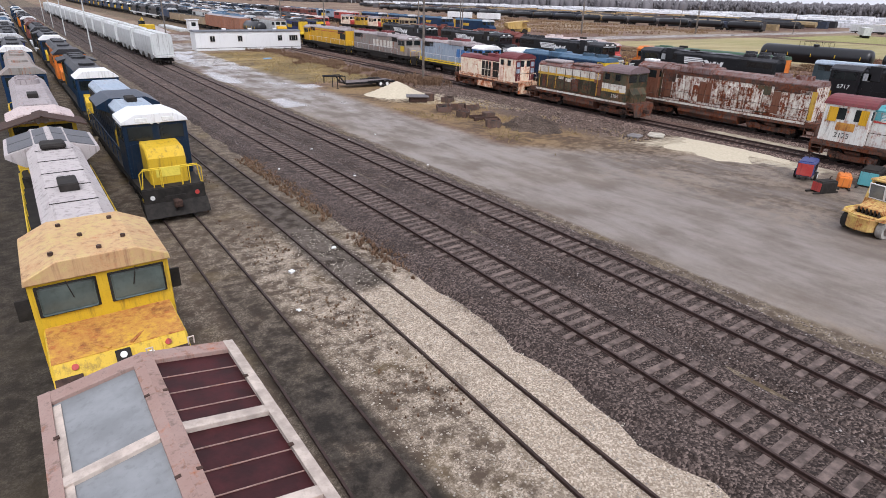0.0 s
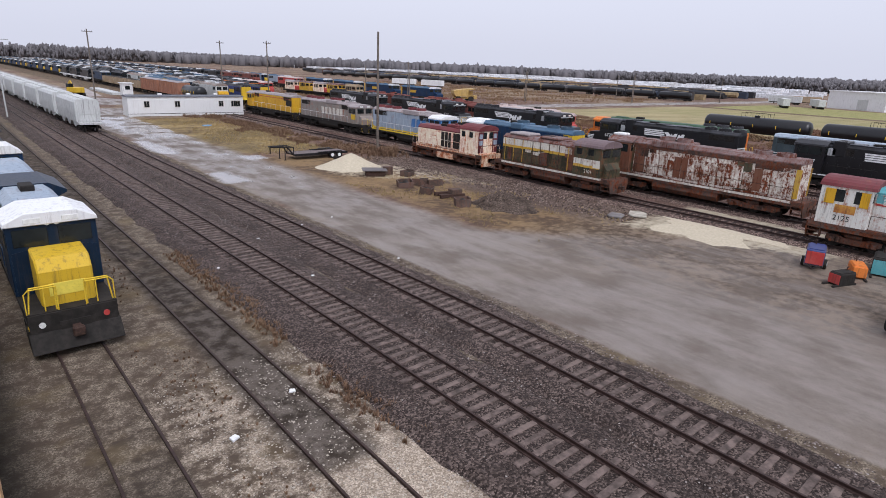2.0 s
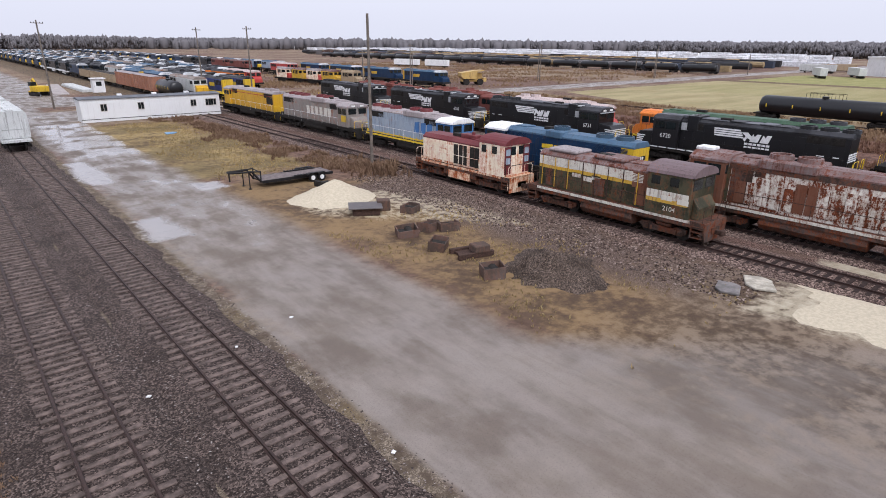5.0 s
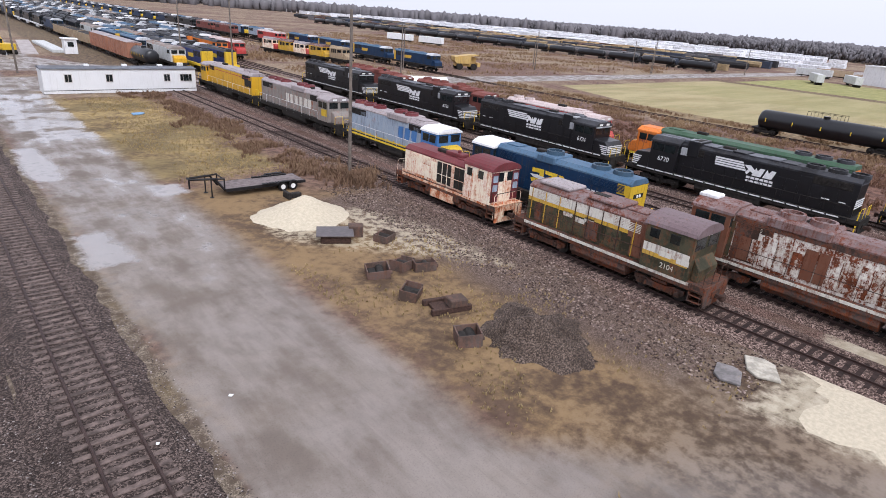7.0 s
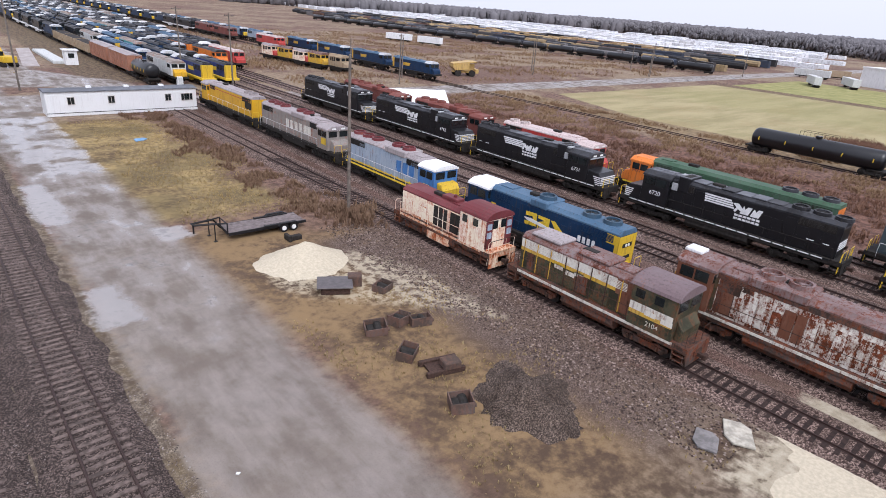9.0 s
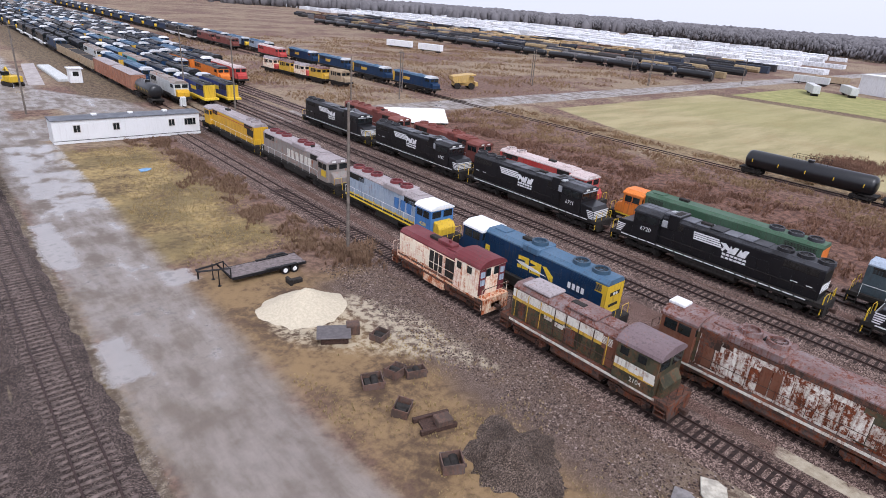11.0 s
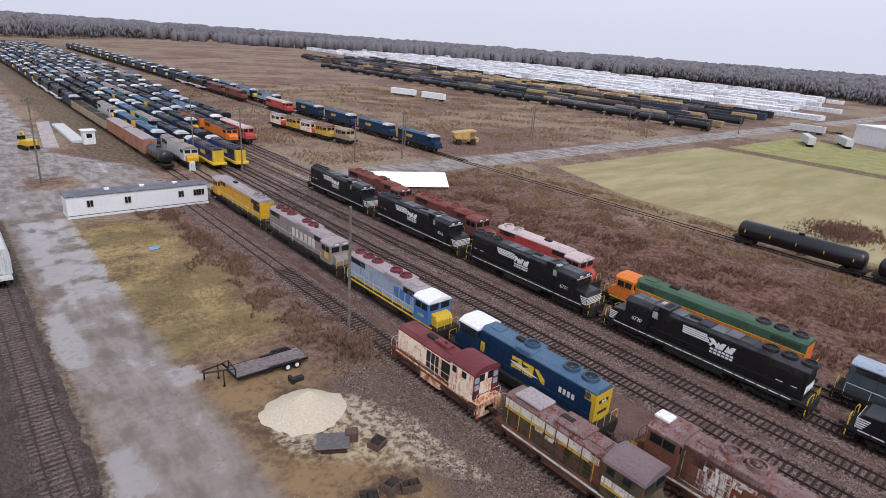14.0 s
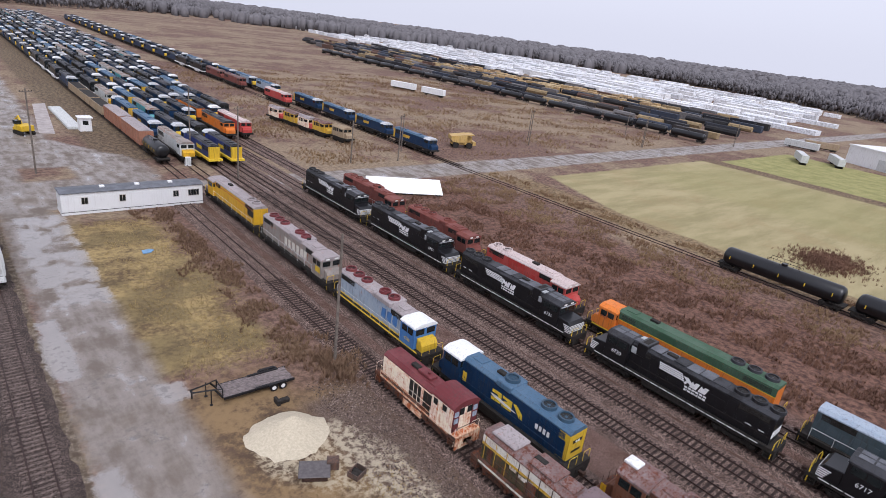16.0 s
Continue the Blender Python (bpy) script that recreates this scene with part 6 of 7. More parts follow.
box(bm, -0.45, -6.0, 4.48, 0.45, -5.0, 4.72, 0.08)
part("roof_vent", bm, UNDER, yel)
for q, y in ((-0.6, 5.6), (0.6, 5.6), (0.2, 6.6), (-0.7, 7.2), (0.9, 7.6), (-0.1, 7.7)):
    part("roof_fitting", disc(B(), (q, y, 4.78), 0.06, 0.08, "z", 8), RUST, yel)
for s in (-1, 1):
    bm = B()
    box(bm, min(s * 1.56, s * 1.86), h - 3.9, 3.05, max(s * 1.56, s * 1.86), h - 3.84, 3.6)
    part("mirror", bm, UNDER, yel)
for s in (-1, 1):
    for k in range(2):
        bm = B()
        y0 = -h + 1.55 + k * 1.62
        prism(bm, [(s * 0.12, 4.60), (s * 0.12, 4.625), (s * 1.58, 4.235), (s * 1.58, 4.21)], y0, y0 + 1.5, "y")
        part("radiator_screen", bm, plain("grey_wire_screen", (0.11, 0.11, 0.118), 0.6, 0.3, 30), yel)

for s in (-1, 1):
    panel(heritage, "green_band", -11.1, 7.6, 3.5, 4.29, 1.146, GREEN, "", (s,))
    panel(heritage, "yellow_band", -11.1, 7.6, 3.4, 3.5, 1.147, YELLOWBAR, "", (s,))
    lettering(heritage, "9455", 9.4, 3.0, 0.55, 1.53, s, BROWNRED)

# light patch on the blue engine
h = 21.2 / 2
bm = B()
box(bm, -0.6, h - 1.155, 1.95, 0.6, h - 1.135, 2.45, 0.01)
part("nose_patch", bm, plain("pale_yellow_patch", (0.74, 0.60, 0.09), 0.5, 0.1, 2), boxed, "paler yellow patch")
for q in (-1, 1):
    bm = B()
    prism(bm, [(q * 0.92, 1.60), (q * 0.92, 3.4), (q * 1.44, 3.3), (q * 1.44, 1.60)], h - 2.83, h - 2.78, "y")
    part("cab_front_panel", bm, NAVY, boxed)
for q in (-1, 1):
    bm = B()
    tube(bm, [(q * 0.5, h - 0.68, 1.6), (q * 0.5, h - 0.68, 2.55), (q * 1.25, h - 0.68, 2.55), (q * 1.45, h - 0.75, 1.0)], 0.03)
    tube(bm, [(q * 0.85, h - 0.68, 1.6), (q * 0.85, h - 0.68, 2.55)], 0.025)
    part("front_rail", bm, YELLOWBAR, boxed)
# straw-coloured rust streak plates on the old switcher's lower edge
for a in (-5.6, -3.9, -2.2, 1.6, 3.4):
    panel(switcher, "rust_skirt", a, a + 1.3, 1.42, 1.78, 1.175, SCABBED)
for s in (-1, 1):
    bm = B()
    box(bm, min(s * 0.9, s * 1.48), -1.4, 0.45, max(s * 0.9, s * 1.48), 1.4, 1.15, 0.06)
    part("side_tank", bm, SCABBED, switcher)


# ---- stored engines across the crossing ----
def truck_mesh():
    bm = B()
    for s in (-1, 1):
        box(bm, min(s * 0.95, s * 1.15), -2.0, 0.4, max(s * 0.95, s * 1.15), 2.0, 0.8)
        for k in (-1.6, 0, 1.6):
            disc(bm, (s * 0.8, k, 0.5), 0.5, 0.14, "x", 12)
    box(bm, -0.95, -0.5, 0.5, 0.95, 0.5, 1.0)
    return mesh_of("truck", bm, UNDER)


FARTRUCK = truck_mesh()


def stored_engine(label, body, roof, cab, nose, length=20.5, stripe=None, group="stored locomotives", wings=False, cab_top=None, end=None, band=None):
    root = thing("stored_locomotive", label, "locomotive", pose(0, 0, 0), group)
    h = length / 2
    bm = B()
    box(bm, -1.48, -h + 0.5, 1.15, 1.48, h - 0.5, 1.58)
    box(bm, -1.3, -2.6, 0.35, 1.3, 2.6, 1.15, 0.15)
    part("underframe", bm, stripe or UNDER, root)
    for s in (-1, 1):
        o = new("truck", FARTRUCK)
        o.parent = root
        o.matrix_basis = pose(0, s * (h - 4.2), 0)
    bm = B()
    box(bm, -1.12, -h + 1.2, 1.58, 1.12, h - 4.4, 4.1, 0.03)
    part("hood", bm, body, root)
    bm = B()
    prism(bm, [(-1.12, 4.1), (-0.8, 4.5), (0.8, 4.5), (1.12, 4.1)], -h + 1.2, h - 4.4, "y")
    if wings:
        prism(bm, [(-1.65, 4.05), (-1.65, 4.15), (0, 4.62), (1.65, 4.15), (1.65, 4.05), (0, 4.0)], -h + 1.3, -h + 4.6, "y")
    for fy in (-h + 2.4, -h + 4.2, -h + 6.0, h - 8.0):
        disc(bm, (0, fy, 4.58), 0.62, 0.2, "z", 14)
    part("hood_roof", bm, roof, root)
    bm = B()
    box(bm, -1.52, h - 4.4, 1.58, 1.52, h - 1.95, 4.1, 0.04)
    part("cab", bm, cab, root)
    bm = B()
    prism(bm, [(-1.58, 4.1), (-0.9, 4.62), (0.9, 4.62), (1.58, 4.1)], h - 4.5, h - 1.85, "y")
    part("cab_roof", bm, cab_top or roof, root)
    if end:
        bm = B()
        box(bm, -1.14, -h + 1.12, 1.58, 1.14, -h + 1.9, 4.12, 0.03)
        part("hood_end", bm, end, root)
    if band:
        for s in (-1, 1):
            bm = B()
            prism(bm, [(-4.2, 2.5), (-4.2, 3.3), (-0.9, 3.3), (-1.3, 2.5)], min(s * 1.125, s * 1.14), max(s * 1.125, s * 1.14), "x")
            part("marking", bm, band, root)
    bm = B()
    for k in range(5):
        box(bm, -1.15, -h + 2.0 + k * 0.8, 2.9, 1.15, -h + 2.6 + k * 0.8, 3.9)
    part("radiator_grille", bm, UNDER, root)
    bm = B()
    prism(bm, [(h - 1.95, 1.58), (h - 1.95, 2.9), (h - 1.2, 2.8), (h - 0.8, 2.4), (h - 0.8, 1.58)], -1.2, 1.2, "x")
    part("nose", bm, nose, root)
    bm = B()
    for s in (-1, 1):
        box(bm, min(s * 0.15, s * 1.3), h - 1.96, 3.2, max(s * 0.15, s * 1.3), h - 1.92, 3.9)
    part("windscreen", bm, GLASS, root)
    for s in (-1, 1):
        bm = B()
        box(bm, min(s * 1.51, s * 1.54), h - 4.0, 3.15, max(s * 1.51, s * 1.54), h - 2.4, 3.85)
        part("side_window", bm, GLASS, root)
    return root


kinds = {
    "blue": stored_engine("dark blue stored locomotive with a pale roof", BLUE, ROOFBLACK, BLUE, YELLOW, cab_top=OLDWHITE),
    "bluey": stored_engine("dark blue stored locomotive with a yellow nose", BLUE, BLUEROOF, BLUE, BLUE, cab_top=OLDWHITE, end=DULLYELLOW, band=DULLYELLOW),
    "white": stored_engine("dark blue stored locomotive with a white roof", BLUE, ROOFBLACK, BLUE, YELLOW, wings=True, cab_top=WHITEROOF, end=UPYELLOW),
    "grey": stored_engine("grey-blue stored locomotive with dusty roof", GREYBLUE, BLUEROOF, BLUE, YELLOW, cab_top=OLDWHITE),
    "silver": stored_engine("silver grey stored locomotive with a yellow nose", CARGREY, GREYSIDE, CARGREY, UPYELLOW),
    "black": stored_engine("black stored locomotive with dusty roof", BLACK, ROOFBLACK, BLACK, BLACK, stripe=WHITE),
    "orange": stored_engine("orange stored locomotive with a dark roof", ORANGE, ROOFBLACK, ORANGE, ORANGE),
    "red": stored_engine("red stored locomotive with a pale stripe", RED, PINKWHITE, RED, RED),
    "yellow": stored_engine("yellow and blue stored locomotive", DEEPBLUE, ROOFBLACK, DEEPBLUE, YELLOW, stripe=YELLOWBAR, end=YELLOW, band=YELLOWBAR, cab_top=OLDWHITE),
    "teal": stored_engine("pale teal stored locomotive", TEAL, GREYSIDE, BLUE, TEAL),
    "brown": stored_engine("brown-red stored locomotive with rusty roof", BROWNRED, RUSTROOF, BROWNRED, BROWNRED),
}
used = set()


def put(kind, x, y, front=-1, z=0.28):
    m = pose(x, y, z, 0, 0, 0 if front > 0 else 180)
    if kind not in used:
        used.add(kind)
        kinds[kind].matrix_basis = m
        return kinds[kind]
    return copy_thing(kinds[kind], m)


mixed = ["blue", "white", "blue", "blue", "black", "bluey", "black", "white", "blue", "silver", "blue", "black", "white", "bluey", "blue", "teal", "black", "grey", "blue", "blue"]
pick = random.Random(21)
rows = ((54.6, 150.5, "silver"), (59.1, 147.5, "yellow"), (63.7, 146.8, "yellow"), (68.2, 190, "blue"), (72.3, 172.5, "orange"), (77.0, 173.0, "red"), (81.5, 200, "black"), (86.0, 262, "white"), (90.4, 330, "grey"))
for rx, ry, first in rows:
    track("far storage track under parked engines", rx, ry - 30 if ry < 180 else ry - 14, 640, None, 0.26)
    y, k = ry, 0
    while y < 640:
        put(first if k == 0 else ("orange" if first == "orange" and k == 1 else pick.choice(mixed)), rx, y, pick.choice((-1, -1, 1)) if k else (1 if first == "yellow" else -1))
        y += 21.6
        k += 1
track("far storage track under parked freight cars", 50.0, 131, 640, None, 0.26)
y = 246.0
while y < 640:
    put(pick.choice(mixed), 50.0, y, -1)
    y += 21.6
for rx, lo, hi, cols in ((119.8, 135, 232, ("bluey",)), (113.6, 212, 234, ("red",)), (113.2, 252, 330, ("black", "brown")), (119.8, 234, 640, ("bluey", "blue", "blue", "white", "grey")), (113.6, 332, 640, ("blue", "white", "blue"))):
    if rx > 115 or lo < 220:
        track("far storage track along the brush", rx, 125 if rx > 115 else 195, 650, None, 0.26)
    y = lo + 11.0
    while y < hi:
        put(pick.choice(cols), rx, y, -1)
        y += 21.6


def tank_car(label, x, y, length=15.0, r=1.5, z=0.3, mat_=None, marks=5):
    root = thing("tank_car", label, "rail car", pose(x, y, z), "tank cars")
    mat_ = mat_ or BLACK
    h = length / 2
    bm = B()
    prof = [(-h + 0.5, 0.0), (-h + 0.55, r * 0.5), (-h + 0.8, r * 0.85), (-h + 1.25, r), (h - 1.25, r), (h - 0.8, r * 0.85), (h - 0.55, r * 0.5), (h - 0.5, 0.0)]
    seg = 24
    rings = [[bm.verts.new((rr * math.cos(2 * math.pi * j / seg), yy, 2.45 + rr * math.sin(2 * math.pi * j / seg))) for j in range(seg)] for yy, rr in prof[1:-1]]
    for a, b in zip(rings, rings[1:]):
        for j in range(seg):
            bm.faces.new((a[j], a[(j + 1) % seg], b[(j + 1) % seg], b[j]))
    bm.faces.new(rings[0])
    bm.faces.new(rings[-1][::-1])
    bmesh.ops.recalc_face_normals(bm, faces=bm.faces[:])
    part("tank", bm, mat_, root, "", True)
    bm = B()
    disc(bm, (0, 0, 2.45 + r + 0.12), 0.5, 0.4, "z", 16)
    part("dome", bm, mat_, root)
    bm = B()
    for q in (-0.9, 0.9):
        tube(bm, [(q, -2.6, 2.4 + r), (q, -2.6, 3.2 + r), (q, 2.6, 3.2 + r), (q, 2.6, 2.4 + r)], 0.03)
        for k in range(4):
            tube(bm, [(q, -1.6 + k * 1.07, 2.4 + r), (q, -1.6 + k * 1.07, 3.2 + r)], 0.02, 4)
    part("walkway_rail", bm, UNDER, root)
    for s in (-1, 1):
        bm = B()
        box(bm, -1.2, min(s * (h - 2.4), s * h), 0.85, 1.2, max(s * (h - 2.4), s * h), 1.1)
        box(bm, -0.5, min(s * (h - 2.8), s * (h - 1.6)), 1.0, 0.5, max(s * (h - 2.8), s * (h - 1.6)), 1.5)
        part("end_sill", bm, UNDER, root)
    for k in range(marks):
        for s in (-1, 1):
            bm = B()
            box(bm, min(s * (r - 0.02), s * (r + 0.02)), -h + 2.0 + k * (length - 4) / 4 - 0.06, 2.2, max(s * (r - 0.02), s * (r + 0.02)), -h + 2.0 + k * (length - 4) / 4 + 0.06, 2.75)
            part("reflector", bm, YELLOWBAR, root)
    for s in (-1, 1):
        truck(root, s * (h - 2.0), 2, UNDER)
    return root


tank = tank_car("glossy black tank car on a rusty spur", F_, 42.6, 20.5, 1.55, 0.16)
for y in (21.5, 0.5, -20.5):
    copy_thing(tank, pose(F_, y, 0.16))
tank_car("small black tank car at the end of a row", 49.8, 148.0, 12.0, 1.45, 0.26)


def box_car(label, x, y, length, h, mat_, open_top=False):
    root = thing("freight_car", label, "rail car", pose(x, y, 0.26), "old freight cars")
    k = length / 2
    bm = B()
    box(bm, -1.5, -k + 0.4, 1.05, 1.5, k - 0.4, h)
    part("body", bm, mat_, root)
    bm = B()
    box(bm, -0.04, -0.07, 1.05, 0.04, 0.07, h)
    rib = mesh_of("side_rib", bm, mat_)
    for i in range(9):
        for s in (-1, 1):
            o = new("side_rib", rib)
            o.parent = root
            o.matrix_basis = pose(s * 1.54, -k + 0.8 + i * (length - 1.6) / 8, 0)
    bm = B()
    if open_top:
        box(bm, -1.35, -k + 0.55, h - 0.02, 1.35, k - 0.55, h + 0.02)
        part("load", bm, UNDER, root)
    else:
        prism(bm, [(-1.55, h), (0, h + 0.3), (1.55, h)], -k + 0.4, k - 0.4, "y")
        part("roof", bm, GREYROOF, root)
    for s in (-1, 1):
        o = new("truck", FARTRUCK)
        o.parent = root
        o.matrix_basis = pose(0, s * (k - 2.4), 0)
    return root


box_car("faded orange hopper car with a grey roof", 50.0, 163.5, 17.0, 4.2, FREIGHTRED)
box_car("faded orange hopper car with a grey roof", 50.0, 181.0, 17.0, 4.2, FREIGHTRED)
for y in (199, 214.5, 230):
    box_car("tan open gondola car", 50.0, y, 15.0, 3.2, TAN, True)

# short yellow industrial engines beside the far track
small = [stored_engine("small old yellow industrial engine in dead grass", DULLYELLOW, RUSTROOF, DULLYELLOW, DULLYELLOW, 9.5, group="small industrial engines"),
         stored_engine("small pale industrial engine in dead grass", CREAM, GREYROOF, CREAM, RED, 9.0, group="small industrial engines"),
         stored_engine("small tan industrial engine in dead grass", TAN, TAN, TAN, TAN, 9.0, group="small industrial engines")]
for i, (x, y, c) in enumerate(((102.5, 158.0, 2), (100.5, 165.5, 0), (99.2, 172.5, 1), (98.6, 180.5, 0), (97.2, 188.5, 1))):
    if i in (0, 1, 2):
        o = small[c]
        o.matrix_basis = pose(x, y, 0.0, 0, 0, 188)
    else:
        o = copy_thing(small[c], pose(x, y, 0.0, 0, 0, 188))


# ---- western rows ----
for i, (c, lo) in enumerate((("grey", 31.5), ("teal", 43.0), ("white", 64.5), ("yellow", 86.5), ("black", 108), ("grey", 130), ("blue", 152), ("white", 174), ("brown", 196), ("blue", 218), ("grey", 240))):
    if i:
        put(c, T0, lo + 14.5, -1, 0.12)
for c, lo in (("orange", 64), ("white", 86), ("black", 108), ("brown", 130), ("white", 152), ("orange", 174), ("blue", 196), ("grey", 218), ("white", 240)):
    put(c, T1, lo + 10.5, -1, 0.12)
put("white", T1, 53.0, -1, 0.12)
boxcarw = loco("rusted wreck engine with a broken brown roof", T0, 25.3, 46.4, -1, YELLOW, GREYROOF, YELLOW, PINKWHITE, rails=YELLOWBAR, top=0.12, hood_h=4.4, fans=(-7, -5))
bm = B()
for k, (a, b) in enumerate(((-1.9, 0.05), (-0.05, 1.9))):
    prism(bm, [(a, 4.0 if k == 0 else 4.55), (b, 4.55 if k == 0 else 4.0), (b, 4.62 if k == 0 else 4.07), (a, 4.07 if k == 0 else 4.62)], 8.0, 10.0, "y")
part("bent_roof_plate", bm, RUST, boxcarw)

# ---- other buildings and machines ----
TARP = plain("white_tarp", (0.82, 0.82, 0.81), 0.55, 0.04, 1)
root = thing("white_shed_roof", "large low white tarp-covered shed beyond the engines", "shed", pose(90.4, 111.8, 0, 0, 0, -27))
bm = B()
prism(bm, [(-4.6, 0.4), (0, 2.6), (4.6, 0.4)], -8.2, 8.2, "x")
part("cover", bm, TARP, root)
bm = B()
box(bm, -8.0, -4.3, 0.0, 8.0, 4.3, 0.42)
part("base", bm, UNDER, root)
root = thing("guard_hut", "small white hut with a long low lean-to", "hut", pose(42.0, 178.5, 0))
bm = B()
box(bm, -1.3, -1.3, 0, 1.3, 1.3, 3.2)
part("wall", bm, WHITEROOF, root)
bm = B()
box(bm, -1.6, -1.6, 3.2, 1.6, 1.6, 3.4)
part("roof", bm, WHITEROOF, root)
bm = B()
box(bm, -0.6, -1.34, 1.6, 0.6, -1.3, 2.6)
part("window", bm, GLASS, root)
bm = B()
box(bm, -3.4, 1.4, 0.0, -0.4, 30.0, 0.5)
box(bm, -3.2, 1.6, 0.5, -0.6, 29.8, 0.62)
part("loading_ramp", bm, CARGREY, root)
bm = B()
prism(bm, [(32.1, 176), (35.2, 175), (39.0, 216.5), (35.8, 215.2)], 0.0, 0.05, "z")
setting("concrete_strip", bm, plain("pale_concrete", (0.36, 0.32, 0.305), 0.8, 0.2, 0.6), "pale concrete slab strip in the lot", "pavement")


def digger(x, y, turn):
    root = thing("excavator", "yellow track excavator parked on gravel", "excavator", pose(x, y, 0, 0, 0, turn))
    for s in (-1.2, 1.2):
        bm = B()
        prism(bm, [(-1.9, 0.3), (-1.6, 0.0), (1.6, 0.0), (1.9, 0.3), (1.9, 0.6), (1.6, 0.85), (-1.6, 0.85), (-1.9, 0.6)], s - 0.28, s + 0.28, "x")
        part("crawler_track", bm, UNDER, root)
    bm = B()
    box(bm, -1.4, -1.8, 0.9, 1.4, 1.2, 2.2, 0.12)
    part("house", bm, YELLOW, root)
    bm = B()
    box(bm, -1.4, 0.2, 2.2, -0.2, 1.6, 3.1, 0.08)
    part("cab", bm, GLASS, root)
    bm = B()
    tube(bm, [(0.3, 1.0, 1.8), (0.3, 2.4, 3.6), (0.3, 3.9, 2.6), (0.3, 4.1, 0.9)], 0.22, 6)
    box(bm, -0.2, 3.7, 0.1, 0.8, 4.6, 0.9, 0.1)
    part("boom", bm, YELLOW, root)
    return root


digger(29.3, 175.5, 20)
root = thing("signal_cabinet", "small white metal signal cabinet beside the crossing", "cabinet", pose(54.2, 140.9, 0))
part("body", box(B(), -0.55, -0.45, 0.1, 0.55, 0.45, 1.9, 0.03), WHITEROOF, root)
part("plinth", box(B(), -0.65, -0.55, 0.0, 0.65, 0.55, 0.1), CARGREY, root)
part("door", box(B(), -0.45, -0.475, 0.25, 0.45, -0.455, 1.75, 0.01), CARGREY, root)


def dump_truck(x, y, turn):
    root = thing("dump_truck", "old tan-yellow quarry dump truck in dead grass", "truck", pose(x, y, 0, 0, 0, turn))
    OLD = paint("tan_yellow_paint", (0.50, 0.33, 0.10), 0.3)
    for wx, wy in ((-1.6, -2.2), (1.6, -2.2), (-1.6, 2.2), (1.6, 2.2)):
        bm = B()
        disc(bm, (wx, wy, 0.95), 0.95, 0.7, "x", 18)
        part("tyre", bm, UNDER, root)
    bm = B()
    box(bm, -1.2, -3.4, 1.0, 1.2, 3.6, 1.6, 0.05)
    part("chassis", bm, OLD, root)
    bm = B()
    prism(bm, [(-3.9, 2.6), (-3.2, 1.8), (0.9, 1.8), (1.2, 3.9), (3.4, 4.2), (3.4, 4.4), (0.9, 4.3), (-3.9, 3.6)], -2.0, 2.0, "x")
    part("tipper_body", bm, OLD, root)
    bm = B()
    box(bm, -1.8, 1.5, 1.6, 0.3, 3.3, 3.6, 0.06)
    part("cab", bm, OLD, root)
    bm = B()
    box(bm, -1.7, 3.28, 2.6, 0.2, 3.33, 3.4)
    box(bm, -1.83, 1.7, 2.6, -1.78, 3.1, 3.4)
    part("window", bm, GLASS, root)
    bm = B()
    box(bm, -1.9, 3.2, 1.0, 1.9, 4.2, 2.2, 0.08)
    part("engine_bonnet", bm, OLD, root)
    return root


dump_truck(138.0, 145.6, -115)


def long_trailer(x, y, turn, length, mat_, label):
    root = thing("box_trailer", label, "trailer", pose(x, y, 0, 0, 0, turn), "box trailers")
    bm = B()
    box(bm, -1.3, -length / 2, 1.0, 1.3, length / 2, 3.9, 0.04)
    part("box", bm, mat_, root)
    bm = B()
    for q in (-length / 2 + 1.5, -length / 2 + 2.7):
        disc(bm, (0, q, 0.5), 0.5, 2.4, "x", 14)
    box(bm, -0.5, -length / 2 + 0.5, 0.6, 0.5, length / 2 - 0.5, 1.0)
    box(bm, -0.6, length / 2 - 2.6, 0.0, 0.6, length / 2 - 2.4, 1.0)
    part("running_gear", bm, UNDER, root)
    return root


for x, y, t, l, m_ in ((209, 272, 20, 15, WHITEROOF), (213.5, 252, 14, 14, WHITEROOF), (283, 96, -62, 16, CARGREY), (297, 87, -60, 16, CARGREY), (330, 112, 5, 15, CARGREY), (345, 108, 30, 15, TAN)):
    long_trailer(x, y, t, l, m_, "pale box trailer parked in dead grass")
root = thing("warehouse", "white flat-roofed warehouse beside the far road", "building", pose(324, 72, 0, 0, 0, -25))
bm = B()
box(bm, -12, -14, 0, 12, 14, 7.5)
part("wall", bm, WHITEROOF, root)
bm = B()
box(bm, -12.3, -14.3, 7.5, 12.3, 14.3, 8.0)
part("roof", bm, WHITEROOF, root)
bm = B()
box(bm, -12.06, -6, 0, -11.98, -1, 4.5)
part("door", bm, CARGREY, root)


# ---- distance: stored cars, white sheds, woods ----
def islands(name, cols, rough=0.7):
    m, nt, bsdf = nodes_of(name)
    n = Net(nt, shift=False)
    geo = nt.nodes.new("ShaderNodeNewGeometry")
    ramp = nt.nodes.new("ShaderNodeValToRGB")
    ramp.color_ramp.interpolation = 'CONSTANT'
    els = ramp.color_ramp.elements
    while len(els) < len(cols):
        els.new(0.5)
    for i, c in enumerate(cols):
        els[i].position, els[i].color = i / len(cols), (*c, 1)
    nt.links.new(geo.outputs["Random Per Island"], ramp.inputs[0])
    dirt = n.noise(0.9, 4, 0.6)
    nt.links.new(n.mix(n.math("MULTIPLY", n.step(dirt, 0.4, 0.7), 0.45), ramp.outputs[0], (0.05, 0.042, 0.036)), bsdf.inputs["Base Color"])
    bsdf.inputs["Roughness"].default_value = rough
    return m


